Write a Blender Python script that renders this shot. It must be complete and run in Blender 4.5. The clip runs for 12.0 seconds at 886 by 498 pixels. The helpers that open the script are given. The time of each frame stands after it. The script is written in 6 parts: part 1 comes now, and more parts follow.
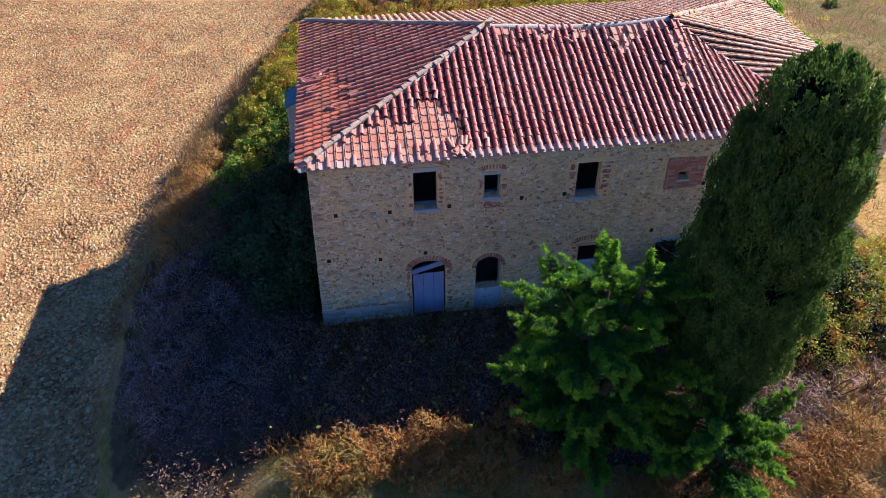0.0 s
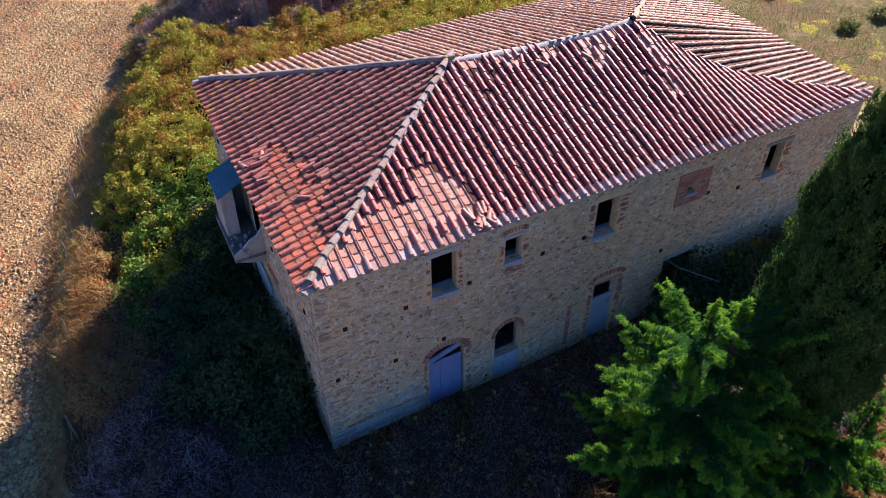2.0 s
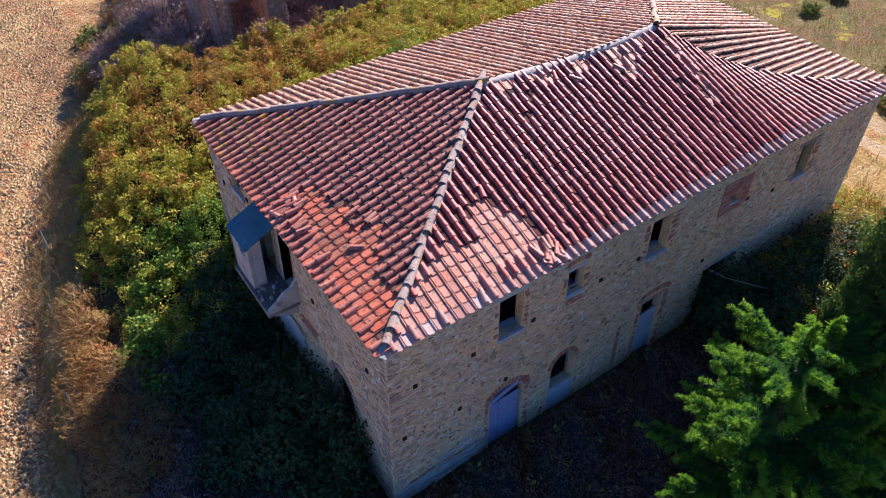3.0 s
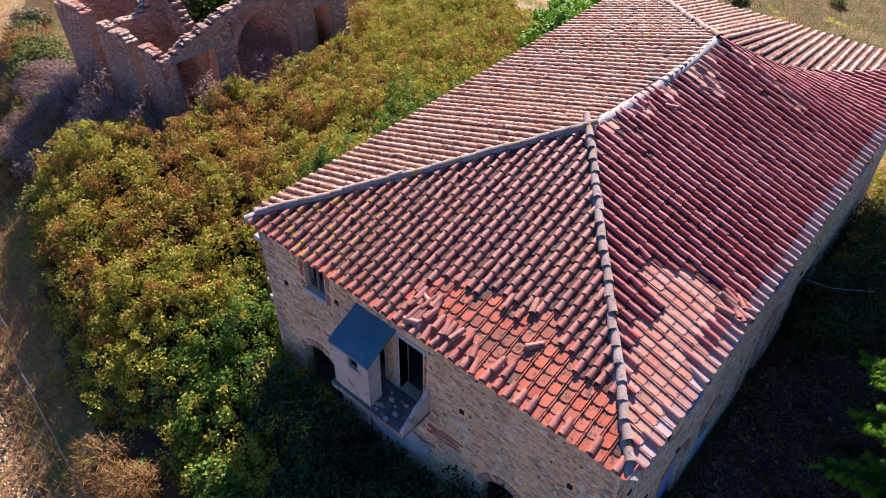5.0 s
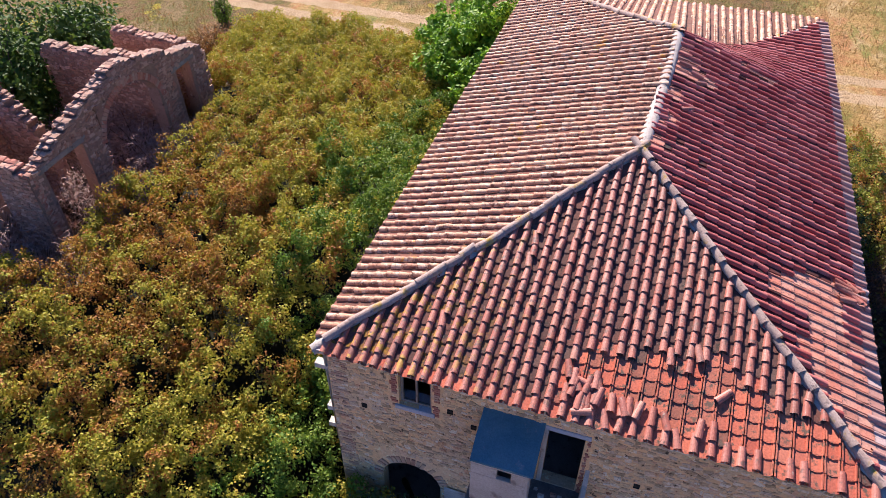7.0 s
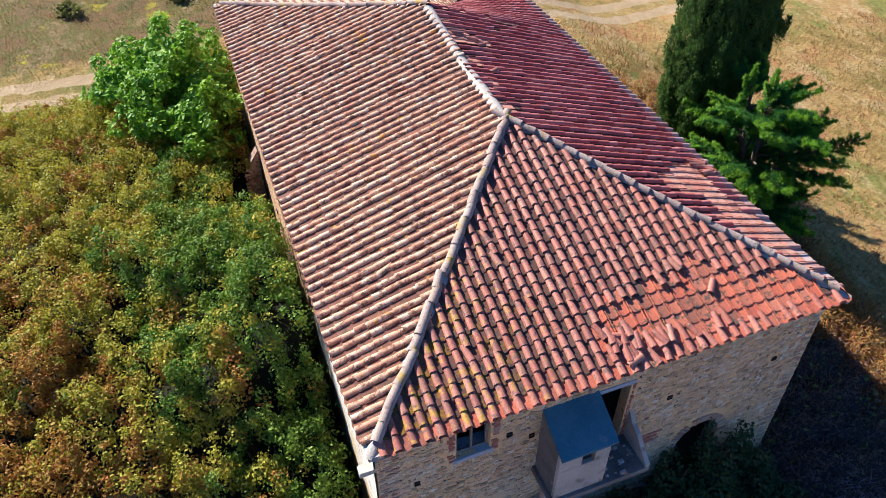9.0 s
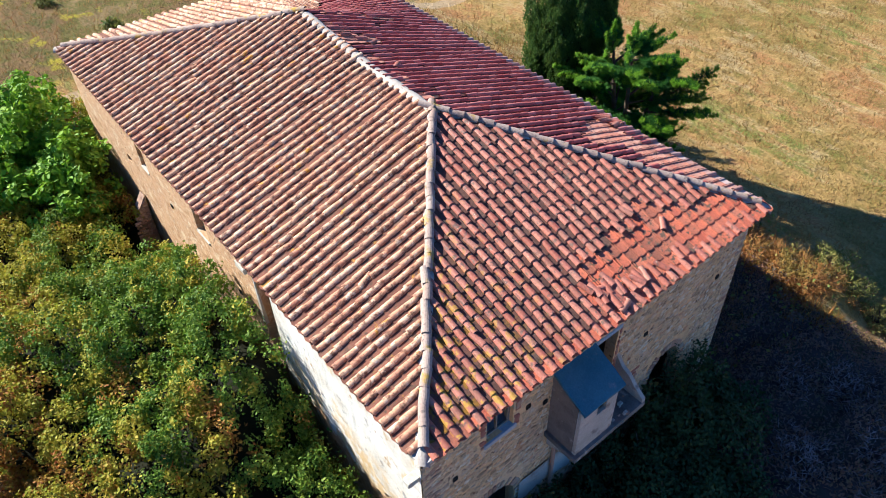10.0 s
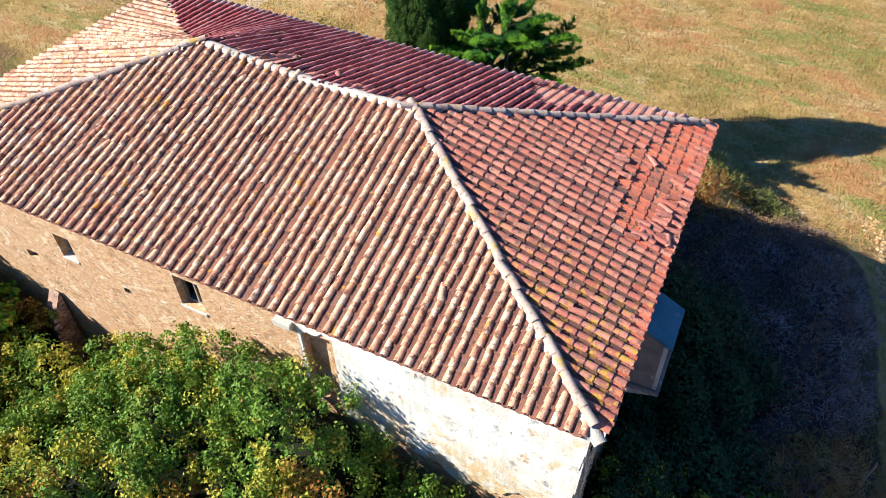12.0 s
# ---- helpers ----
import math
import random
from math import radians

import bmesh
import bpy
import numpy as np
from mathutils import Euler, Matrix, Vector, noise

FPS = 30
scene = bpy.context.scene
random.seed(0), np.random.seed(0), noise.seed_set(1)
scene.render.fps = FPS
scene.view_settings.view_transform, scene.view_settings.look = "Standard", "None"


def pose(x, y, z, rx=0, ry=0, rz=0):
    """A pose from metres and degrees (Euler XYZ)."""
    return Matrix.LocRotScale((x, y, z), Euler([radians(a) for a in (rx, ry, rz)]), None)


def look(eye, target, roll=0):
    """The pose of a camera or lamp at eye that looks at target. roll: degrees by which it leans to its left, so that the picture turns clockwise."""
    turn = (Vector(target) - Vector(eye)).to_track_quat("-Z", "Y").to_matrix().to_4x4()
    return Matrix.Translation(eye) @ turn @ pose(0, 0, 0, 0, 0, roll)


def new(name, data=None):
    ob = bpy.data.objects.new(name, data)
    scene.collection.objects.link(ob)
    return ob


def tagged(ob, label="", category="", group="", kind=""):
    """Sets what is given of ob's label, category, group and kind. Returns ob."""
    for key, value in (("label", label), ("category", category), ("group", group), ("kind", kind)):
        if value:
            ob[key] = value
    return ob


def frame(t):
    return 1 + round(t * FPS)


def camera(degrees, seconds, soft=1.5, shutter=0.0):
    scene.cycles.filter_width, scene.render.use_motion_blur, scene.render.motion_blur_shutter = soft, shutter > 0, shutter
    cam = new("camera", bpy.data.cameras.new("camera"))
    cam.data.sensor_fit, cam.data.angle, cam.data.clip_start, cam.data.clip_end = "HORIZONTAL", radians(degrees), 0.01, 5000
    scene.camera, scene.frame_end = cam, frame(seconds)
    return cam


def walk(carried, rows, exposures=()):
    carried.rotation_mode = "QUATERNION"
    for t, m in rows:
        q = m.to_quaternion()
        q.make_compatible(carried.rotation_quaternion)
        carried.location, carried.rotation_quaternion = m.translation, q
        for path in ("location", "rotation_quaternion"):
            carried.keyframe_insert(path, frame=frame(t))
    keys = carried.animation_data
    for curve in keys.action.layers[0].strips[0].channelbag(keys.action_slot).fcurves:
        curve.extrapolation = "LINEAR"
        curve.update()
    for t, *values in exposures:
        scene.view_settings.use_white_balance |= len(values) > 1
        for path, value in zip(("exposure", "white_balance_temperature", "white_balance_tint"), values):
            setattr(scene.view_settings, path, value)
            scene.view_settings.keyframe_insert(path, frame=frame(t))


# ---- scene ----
cam = camera(64.2, 12.0, soft=0.5)
PATH = [
    (0, (1.545, -17.091, 17.588), (1.758, -15.588, 16.286), -0.0),
    (0.5, (0.504, -15.638, 17.577), (0.842, -14.173, 16.259), 0.2),
    (1, (-0.475, -14.13, 17.596), (-0.02, -12.71, 16.263), 0.2),
    (1.5, (-1.508, -12.635, 17.563), (-0.934, -11.267, 16.221), 0.3),
    (2, (-2.454, -11.122, 17.583), (-1.77, -9.819, 16.228), 0.3),
    (2.5, (-3.373, -9.576, 17.597), (-2.595, -8.338, 16.232), 0.4),
    (3, (-4.206, -8.049, 17.648), (-3.371, -6.86, 16.273), 0.4),
    (3.2, (-4.51, -7.431, 17.713), (-3.653, -6.264, 16.332), 0.4),
    (4.8, (-6.643, -2.455, 17.169), (-5.565, -1.451, 15.817), 0.0),
    (5, (-6.819, -1.785, 17.14), (-5.706, -0.819, 15.787), 0.0),
    (5.5, (-7.218, -0.1, 17.115), (-6.028, 0.766, 15.761), -0.0),
    (6, (-7.509, 1.591, 17.105), (-6.25, 2.354, 15.751), -0.1),
    (6.5, (-7.701, 3.247, 17.157), (-6.378, 3.89, 15.802), -0.2),
    (7, (-7.769, 4.869, 17.134), (-6.375, 5.345, 15.781), -0.4),
    (7.2, (-7.759, 5.507, 17.11), (-6.336, 5.889, 15.757), -0.5),
    (8.8, (-6.571, 10.78, 17.156), (-5.192, 10.34, 15.776), 0.6),
    (9, (-6.426, 11.246, 17.155), (-5.073, 10.727, 15.777), 0.1),
    (9.5, (-5.861, 12.486, 17.131), (-4.607, 11.762, 15.751), -0.4),
    (10, (-5.087, 13.676, 17.117), (-3.966, 12.766, 15.733), -0.5),
    (10.5, (-4.178, 14.736, 17.125), (-3.212, 13.668, 15.737), -0.7),
    (11, (-3.106, 15.61, 17.075), (-2.278, 14.437, 15.683), -0.8),
    (11.5, (-1.802, 16.333, 17.146), (-1.086, 15.105, 15.739), -0.4),
    (12, (-0.44, 16.97, 17.062), (0.175, 15.685, 15.658), 0.3),
]
walk(cam, [(t, look(eye, target, roll)) for t, eye, target, roll in PATH],
     [(0, 1.48, 5250, 17), (3, 1.48, 5200, 20), (7, 1.44, 5450, 22), (9, 1.42, 5100, 8), (12, 1.53, 5150, 4)])

# ---- world and sun ----
SUN = Vector((1.4, 0.76, 1.0)).normalized()
sky_world = bpy.data.worlds.new("sky")
scene.world = sky_world
sky_world.use_nodes = True
wn = sky_world.node_tree
sky = wn.nodes.new("ShaderNodeTexSky")
sky.sky_type = "NISHITA"
sky.sun_disc = False
sky.ozone_density = 10.0
sky.dust_density = 0.2
sky.sun_elevation = math.asin(SUN.z)
sky.sun_rotation = math.atan2(SUN.x, SUN.y)
wn.nodes["Background"].inputs["Strength"].default_value = 0.056
wn.links.new(sky.outputs[0], wn.nodes["Background"].inputs["Color"])
sun_data = bpy.data.lights.new("sun", "SUN")
sun_data.energy, sun_data.angle, sun_data.color = 5.4, radians(0.5), (1.0, 0.83, 0.6)
sun = new("sun", sun_data)
sun.matrix_world = look(SUN * 60, (0, 0, 0))

# ---- mesh helpers ----
rng = np.random.default_rng(7)


def quick_mesh(name, verts, faces, material=None, smooth=False):
    """A mesh from arrays: verts (n, 3) and faces (m, k), all faces of k corners."""
    verts, faces = np.asarray(verts, np.float32), np.asarray(faces, np.int32)
    me = bpy.data.meshes.new(name)
    m, k = faces.shape
    me.vertices.add(len(verts))
    me.vertices.foreach_set("co", verts.ravel())
    me.loops.add(m * k)
    me.loops.foreach_set("vertex_index", faces.ravel())
    me.polygons.add(m)
    me.polygons.foreach_set("loop_start", np.arange(0, m * k, k, dtype=np.int32))
    me.polygons.foreach_set("use_smooth", np.full(m, bool(smooth)))
    me.update(calc_edges=True)
    if material:
        me.materials.append(material)
    return me


def bm_mesh(name, bm, material=None, smooth=False):
    me = bpy.data.meshes.new(name)
    bmesh.ops.recalc_face_normals(bm, faces=bm.faces)
    for f in bm.faces:
        f.smooth = smooth
    bm.to_mesh(me)
    bm.free()
    if material:
        me.materials.append(material)
    return me


def part(name, me, parent, label="", m=None):
    """Links a mesh (or a bmesh) as one object under a thing or a part."""
    ob = new(name, me)
    ob.parent = parent
    if m is not None:
        ob.matrix_basis = m
    return tagged(ob, label)


def thing(name, label, category, group="", kind="", at=(0, 0, 0)):
    ob = new(name)
    ob.location = at
    return tagged(ob, label, category, group, kind)


def box(bm, lo, hi, m=None):
    """A box between two corners, put through m if given."""
    vs = [bm.verts.new((x, y, z)) for z in (lo[2], hi[2]) for y in (lo[1], hi[1]) for x in (lo[0], hi[0])]
    for q in ((0, 2, 3, 1), (4, 5, 7, 6), (0, 1, 5, 4), (2, 6, 7, 3), (0, 4, 6, 2), (1, 3, 7, 5)):
        bm.faces.new([vs[i] for i in q])
    if m is not None:
        bmesh.ops.transform(bm, matrix=m, verts=vs)
    return vs


def box_mesh(name, lo, hi, material, bevel=0.01, m=None, rough=0.0):
    bm = bmesh.new()
    box(bm, lo, hi, m)
    if bevel:
        bmesh.ops.bevel(bm, geom=bm.edges[:], offset=bevel, segments=1, affect="EDGES")
    if rough:
        for v in bm.verts:
            v.co += Vector(rng.uniform(-rough, rough, 3))
    return bm_mesh(name, bm, material)


def tube(points, radii, sides=6):
    """Arrays for a tapered tube along points."""
    points = [Vector(p) for p in points]
    verts, faces = [], []
    for i, p in enumerate(points):
        d = (points[min(i + 1, len(points) - 1)] - points[max(i - 1, 0)]).normalized()
        a = d.orthogonal().normalized()
        b = d.cross(a)
        for k in range(sides):
            t = 2 * math.pi * k / sides
            verts.append(p + radii[i] * (math.cos(t) * a + math.sin(t) * b))
    for i in range(len(points) - 1):
        for k in range(sides):
            j = (k + 1) % sides
            faces.append((i * sides + k, i * sides + j, (i + 1) * sides + j, (i + 1) * sides + k))
    return np.array(verts), np.array(faces)


def gather(chunks):
    """Joins (verts, faces) arrays into one pair."""
    vs, fs, n = [], [], 0
    for v, f in chunks:
        vs.append(np.asarray(v, float))
        fs.append(np.asarray(f) + n)
        n += len(v)
    return np.concatenate(vs), np.concatenate(fs)


def batch(v, f, mats):
    """One template repeated at many 4x4 matrices."""
    v, f, mats = np.asarray(v, float), np.asarray(f), np.asarray(mats, float)
    out = np.einsum("nij,vj->nvi", mats[:, :3, :3], v) + mats[:, None, :3, 3]
    faces = f[None] + (np.arange(len(mats)) * len(v))[:, None, None]
    return out.reshape(-1, 3), faces.reshape(-1, f.shape[1])


def pieces(name, variants, mats, parent, material, limit=300, label="", smooth=False):
    """The first `limit` pieces as objects of their own on shared meshes, the rest joined into one part."""
    shared = [quick_mesh(name, v, f, material, smooth) for v, f in variants]
    for n, m in enumerate(mats[:limit]):
        part(name, shared[n % len(shared)], parent, "", Matrix(np.asarray(m).tolist()))
    rest = mats[limit:]
    if len(rest):
        k = len(variants)
        joined = gather([batch(*variants[i], rest[i::k]) for i in range(k) if len(rest[i::k])])
        ob = part(name + "_rest", quick_mesh(name + "_rest", *joined, material, smooth), parent, label)
        tagged(ob, kind="stuff")


def mat4(x, y, z, o):
    m = np.eye(4)
    m[:3, 0], m[:3, 1], m[:3, 2], m[:3, 3] = x, y, z, o
    return m


# ---- materials ----
def node(nt, kind, **values):
    n = nt.nodes.new(kind)
    for key, value in values.items():
        n.inputs[key.replace("_", " ")].default_value = value
    return n


def ramp(nt, fac, stops):
    r = nt.nodes.new("ShaderNodeValToRGB")
    while len(r.color_ramp.elements) < len(stops):
        r.color_ramp.elements.new(0.5)
    for e, (p, c) in zip(r.color_ramp.elements, stops):
        e.position, e.color = p, (*c, 1)
    nt.links.new(fac, r.inputs[0])
    return r.outputs[0]


def blend(nt, fac, a, b, how="MIX"):
    x = nt.nodes.new("ShaderNodeMix")
    x.data_type, x.blend_type = "RGBA", how
    for sock, value in ((x.inputs[0], fac), (x.inputs[6], a), (x.inputs[7], b)):
        if hasattr(value, "is_linked"):
            nt.links.new(value, sock)
        else:
            sock.default_value = value if isinstance(value, float) else (*value, 1)
    return x.outputs[2]


def calc(nt, how, a, b=0.0, c=0.0):
    x = nt.nodes.new("ShaderNodeMath")
    x.operation = how
    for sock, value in zip(x.inputs, (a, b, c)):
        if hasattr(value, "is_linked"):
            nt.links.new(value, sock)
        else:
            sock.default_value = value
    return x.outputs[0]


def noise_of(nt, scale, detail=4.0, rough=0.6, stretch=None):
    g = nt.nodes.new("ShaderNodeNewGeometry")
    t = node(nt, "ShaderNodeTexNoise", Scale=scale, Detail=detail, Roughness=rough)
    if stretch:
        mp = nt.nodes.new("ShaderNodeMapping")
        mp.inputs["Scale"].default_value = stretch
        nt.links.new(g.outputs["Position"], mp.inputs[0])
        nt.links.new(mp.outputs[0], t.inputs["Vector"])
    else:
        nt.links.new(g.outputs["Position"], t.inputs["Vector"])
    return t.outputs[0]


def chance(nt):
    """A number of its own for each object and each loose piece of a mesh."""
    o, g = nt.nodes.new("ShaderNodeObjectInfo"), nt.nodes.new("ShaderNodeNewGeometry")
    return calc(nt, "FRACT", calc(nt, "ADD", o.outputs["Random"], g.outputs["Random Per Island"]))


def step(nt, value, lo, hi):
    m = nt.nodes.new("ShaderNodeMapRange")
    m.interpolation_type = "SMOOTHSTEP"
    m.inputs[1].default_value, m.inputs[2].default_value = lo, hi
    nt.links.new(value, m.inputs[0])
    return m.outputs[0]


def surface(name, stops, scale=1.0, vary=0.0, random_stops=None, spots=(), rough=0.85, bump=0.3, grain=40.0, metal=0.0, fine=0.35, leaf=0.0, gloss=0.25):
    """A material: broad noise through colour stops, fine grain, a colour of its own for each piece, spots of (colour, scale, from, to), bump."""
    m = bpy.data.materials.new(name)
    m.use_nodes = True
    nt = m.node_tree
    bsdf = nt.nodes["Principled BSDF"]
    col = ramp(nt, noise_of(nt, scale), stops)
    if random_stops:
        col = blend(nt, vary, col, ramp(nt, chance(nt), random_stops))
    for c, s, lo, hi, *where in spots:
        fac = step(nt, noise_of(nt, s, 6.0, 0.65), lo, hi)
        for axis, a, b in where:
            g = nt.nodes.new("ShaderNodeNewGeometry")
            xyz = nt.nodes.new("ShaderNodeSeparateXYZ")
            nt.links.new(g.outputs["Position"], xyz.inputs[0])
            fac = calc(nt, "MULTIPLY", fac, step(nt, xyz.outputs[axis], a, b))
        col = blend(nt, fac, col, c)
    g = noise_of(nt, grain, 3.0)
    if fine:
        col = blend(nt, fine, col, ramp(nt, g, [(0.3, (0.35, 0.35, 0.35)), (0.7, (1.0, 1.0, 1.0))]), "MULTIPLY")
    nt.links.new(col, bsdf.inputs["Base Color"])
    bsdf.inputs["Roughness"].default_value, bsdf.inputs["Metallic"].default_value = rough, metal
    bsdf.inputs["Specular IOR Level"].default_value = gloss
    if bump:
        b = node(nt, "ShaderNodeBump", Strength=bump, Distance=0.02)
        nt.links.new(g, b.inputs["Height"])
        nt.links.new(b.outputs[0], bsdf.inputs["Normal"])
    if leaf:
        tr = nt.nodes.new("ShaderNodeBsdfTranslucent")
        nt.links.new(col, tr.inputs[0])
        mix = nt.nodes.new("ShaderNodeMixShader")
        mix.inputs[0].default_value = leaf
        nt.links.new(bsdf.outputs[0], mix.inputs[1])
        nt.links.new(tr.outputs[0], mix.inputs[2])
        nt.links.new(mix.outputs[0], nt.nodes["Material Output"].inputs[0])
    return m


TILE_RANDOM = [(0.0, (0.306, 0.081, 0.054)), (0.3, (0.428, 0.135, 0.090)), (0.55, (0.530, 0.216, 0.153)), (0.72, (0.408, 0.135, 0.099)), (0.88, (0.2, 0.075, 0.055)), (1.0, (0.56, 0.26, 0.18))]
LICHEN = ((0.5, 0.27, 0.035), 5.0, 0.53, 0.6, (1, 5.0, 9.0))
terracotta = surface("barrel_terracotta", [(0.3, (0.357, 0.112, 0.069)), (0.6, (0.535, 0.190, 0.112)), (0.8, (0.474, 0.278, 0.201))], 0.8, 0.72, TILE_RANDOM,
                     [((0.176, 0.094, 0.071), 7.0, 0.52, 0.66), ((0.499, 0.353, 0.260), 9.0, 0.62, 0.72), LICHEN], 0.55, 0.3, 26.0, fine=0.5, gloss=0.45)
grimy_pan = surface("grimy_pan_terracotta", [(0.3, (0.103, 0.049, 0.037)), (0.6, (0.146, 0.066, 0.048)), (0.8, (0.128, 0.080, 0.061))], 0.9, 0.55,
                    [(0.0, (0.096, 0.052, 0.043)), (0.4, (0.151, 0.080, 0.061)), (0.7, (0.206, 0.080, 0.054)), (1.0, (0.151, 0.108, 0.085))],
                    [((0.066, 0.049, 0.037), 6.0, 0.54, 0.66), ((0.218, 0.182, 0.150), 14.0, 0.62, 0.7), ((0.279, 0.143, 0.021), 5.0, 0.5, 0.58, (1, 5.5, 9.0), (0, 3.5, 1.0))], 0.92, 0.3, 26.0, fine=0.5)
# Lit copy of the pan clay for the sunlit north and east slopes.
lit_pan = surface("sunlit_pan_terracotta", [(0.3, (0.147, 0.059, 0.040)), (0.6, (0.221, 0.093, 0.062)), (0.8, (0.188, 0.105, 0.069))], 0.9, 0.5,
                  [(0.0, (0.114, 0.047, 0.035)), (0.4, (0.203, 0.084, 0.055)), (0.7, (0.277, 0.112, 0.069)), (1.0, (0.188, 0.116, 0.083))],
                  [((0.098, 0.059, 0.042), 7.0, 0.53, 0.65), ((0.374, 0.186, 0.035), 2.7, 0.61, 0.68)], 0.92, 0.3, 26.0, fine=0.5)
# Shaded copy of the weathered pan clay, darkened for the south slope.
shade_pan = surface("shaded_weathered_pan_terracotta", [(0.3, (0.058, 0.016, 0.016)), (0.6, (0.094, 0.025, 0.023)), (0.8, (0.072, 0.031, 0.029))], 0.9, 0.5,
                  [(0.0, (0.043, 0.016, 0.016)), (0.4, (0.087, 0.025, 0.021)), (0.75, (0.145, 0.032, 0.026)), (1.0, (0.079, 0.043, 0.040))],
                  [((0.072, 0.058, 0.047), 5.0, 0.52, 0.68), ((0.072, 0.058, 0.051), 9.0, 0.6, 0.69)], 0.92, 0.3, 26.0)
dusty_pan = surface("dusty_pan_terracotta", [(0.3, (0.506, 0.206, 0.138)), (0.7, (0.641, 0.310, 0.213))], 0.9, 0.6,
                    [(0.0, (0.517, 0.166, 0.104)), (0.4, (0.654, 0.310, 0.208)), (0.6, (0.541, 0.206, 0.133)), (0.8, (0.697, 0.393, 0.285)), (1.0, (0.293, 0.123, 0.086))],
                    [((0.180, 0.104, 0.081), 7.0, 0.56, 0.66)], 0.65, 0.3, 26.0, fine=0.5, gloss=0.25)
pan_clay = surface("pan_terracotta", [(0.3, (0.465, 0.118, 0.067)), (0.7, (0.587, 0.171, 0.095))], 0.9, 0.75,
                   [(0.0, (0.514, 0.124, 0.067)), (0.25, (0.661, 0.197, 0.106)), (0.45, (0.441, 0.111, 0.067)), (0.6, (0.562, 0.210, 0.128)), (0.72, (0.245, 0.099, 0.067)), (0.86, (0.612, 0.197, 0.112)), (1.0, (0.147, 0.086, 0.062))],
                   [((0.149, 0.100, 0.071), 7.0, 0.53, 0.64)], 0.92, 0.3, 26.0, fine=0.5)
# Dark red south barrels: the maroon of their shaded sides is in the colour.
south_clay = surface("south_barrel_terracotta", [(0.3, (0.335, 0.074, 0.061)), (0.6, (0.417, 0.113, 0.093)), (0.8, (0.521, 0.198, 0.169))], 0.8, 0.72,
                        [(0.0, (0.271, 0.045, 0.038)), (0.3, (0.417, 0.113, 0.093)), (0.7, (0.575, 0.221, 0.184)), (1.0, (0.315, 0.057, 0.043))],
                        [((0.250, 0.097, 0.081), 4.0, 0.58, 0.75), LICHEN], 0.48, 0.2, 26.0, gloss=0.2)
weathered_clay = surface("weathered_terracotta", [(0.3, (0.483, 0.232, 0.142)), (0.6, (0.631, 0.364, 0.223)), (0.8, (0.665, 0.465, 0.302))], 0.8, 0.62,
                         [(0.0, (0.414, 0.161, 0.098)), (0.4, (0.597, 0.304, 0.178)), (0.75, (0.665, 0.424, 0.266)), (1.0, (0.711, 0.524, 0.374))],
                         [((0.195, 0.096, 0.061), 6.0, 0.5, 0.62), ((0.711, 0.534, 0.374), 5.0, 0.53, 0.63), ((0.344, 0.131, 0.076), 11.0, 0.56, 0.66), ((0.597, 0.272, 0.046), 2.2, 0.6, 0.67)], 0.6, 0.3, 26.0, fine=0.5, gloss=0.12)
cap_clay = surface("ridge_cap_clay", [(0.3, (0.36, 0.25, 0.2)), (0.7, (0.46, 0.36, 0.3))], 1.5, 0.4, [(0.0, (0.32, 0.2, 0.16)), (1.0, (0.5, 0.4, 0.34))],
                   [((0.2, 0.15, 0.13), 7.0, 0.54, 0.66), ((0.44, 0.28, 0.05), 2.6, 0.54, 0.68)], 0.9, 0.35, 26.0, fine=0.5)
mortar_grey = surface("ridge_mortar", [(0.3, (0.36, 0.31, 0.27)), (0.7, (0.5, 0.44, 0.39))], 2.0, spots=[((0.22, 0.18, 0.16), 5.0, 0.55, 0.7)], bump=0.6, grain=25.0)
rubble_mortar = surface("wall_mortar", [(0.3, (0.577, 0.409, 0.224)), (0.5, (0.806, 0.529, 0.267)), (0.7, (0.674, 0.519, 0.339))], 0.45, spots=[((0.820, 0.768, 0.474), 9.0, 0.58, 0.66), ((0.168, 0.120, 0.072), 6.0, 0.6, 0.7), ((0.543, 0.279, 0.137), 1.1, 0.62, 0.72), ((0.385, 0.349, 0.267), 0.6, 0.56, 0.7)], bump=0.9, grain=16.0)
STONES = [(0.0, (0.214, 0.165, 0.118)), (0.12, (0.438, 0.333, 0.219)), (0.3, (0.797, 0.593, 0.345)), (0.42, (0.483, 0.374, 0.255)), (0.56, (0.850, 0.654, 0.401)), (0.68, (0.539, 0.478, 0.401)), (0.78, (0.707, 0.385, 0.228)), (0.88, (0.820, 0.727, 0.546)), (1.0, (0.850, 0.850, 0.728))]
rubble_stone = surface("rubble_stone", [(0.3, (0.577, 0.414, 0.236)), (0.5, (0.820, 0.554, 0.266)), (0.7, (0.674, 0.535, 0.352))], 0.45, 0.68, STONES,
                       [((0.820, 0.684, 0.427), 10.0, 0.6, 0.67), ((0.132, 0.085, 0.052), 7.0, 0.58, 0.67), ((0.553, 0.242, 0.117), 1.1, 0.62, 0.72)], 0.92, 0.8, 22.0, fine=0.55)
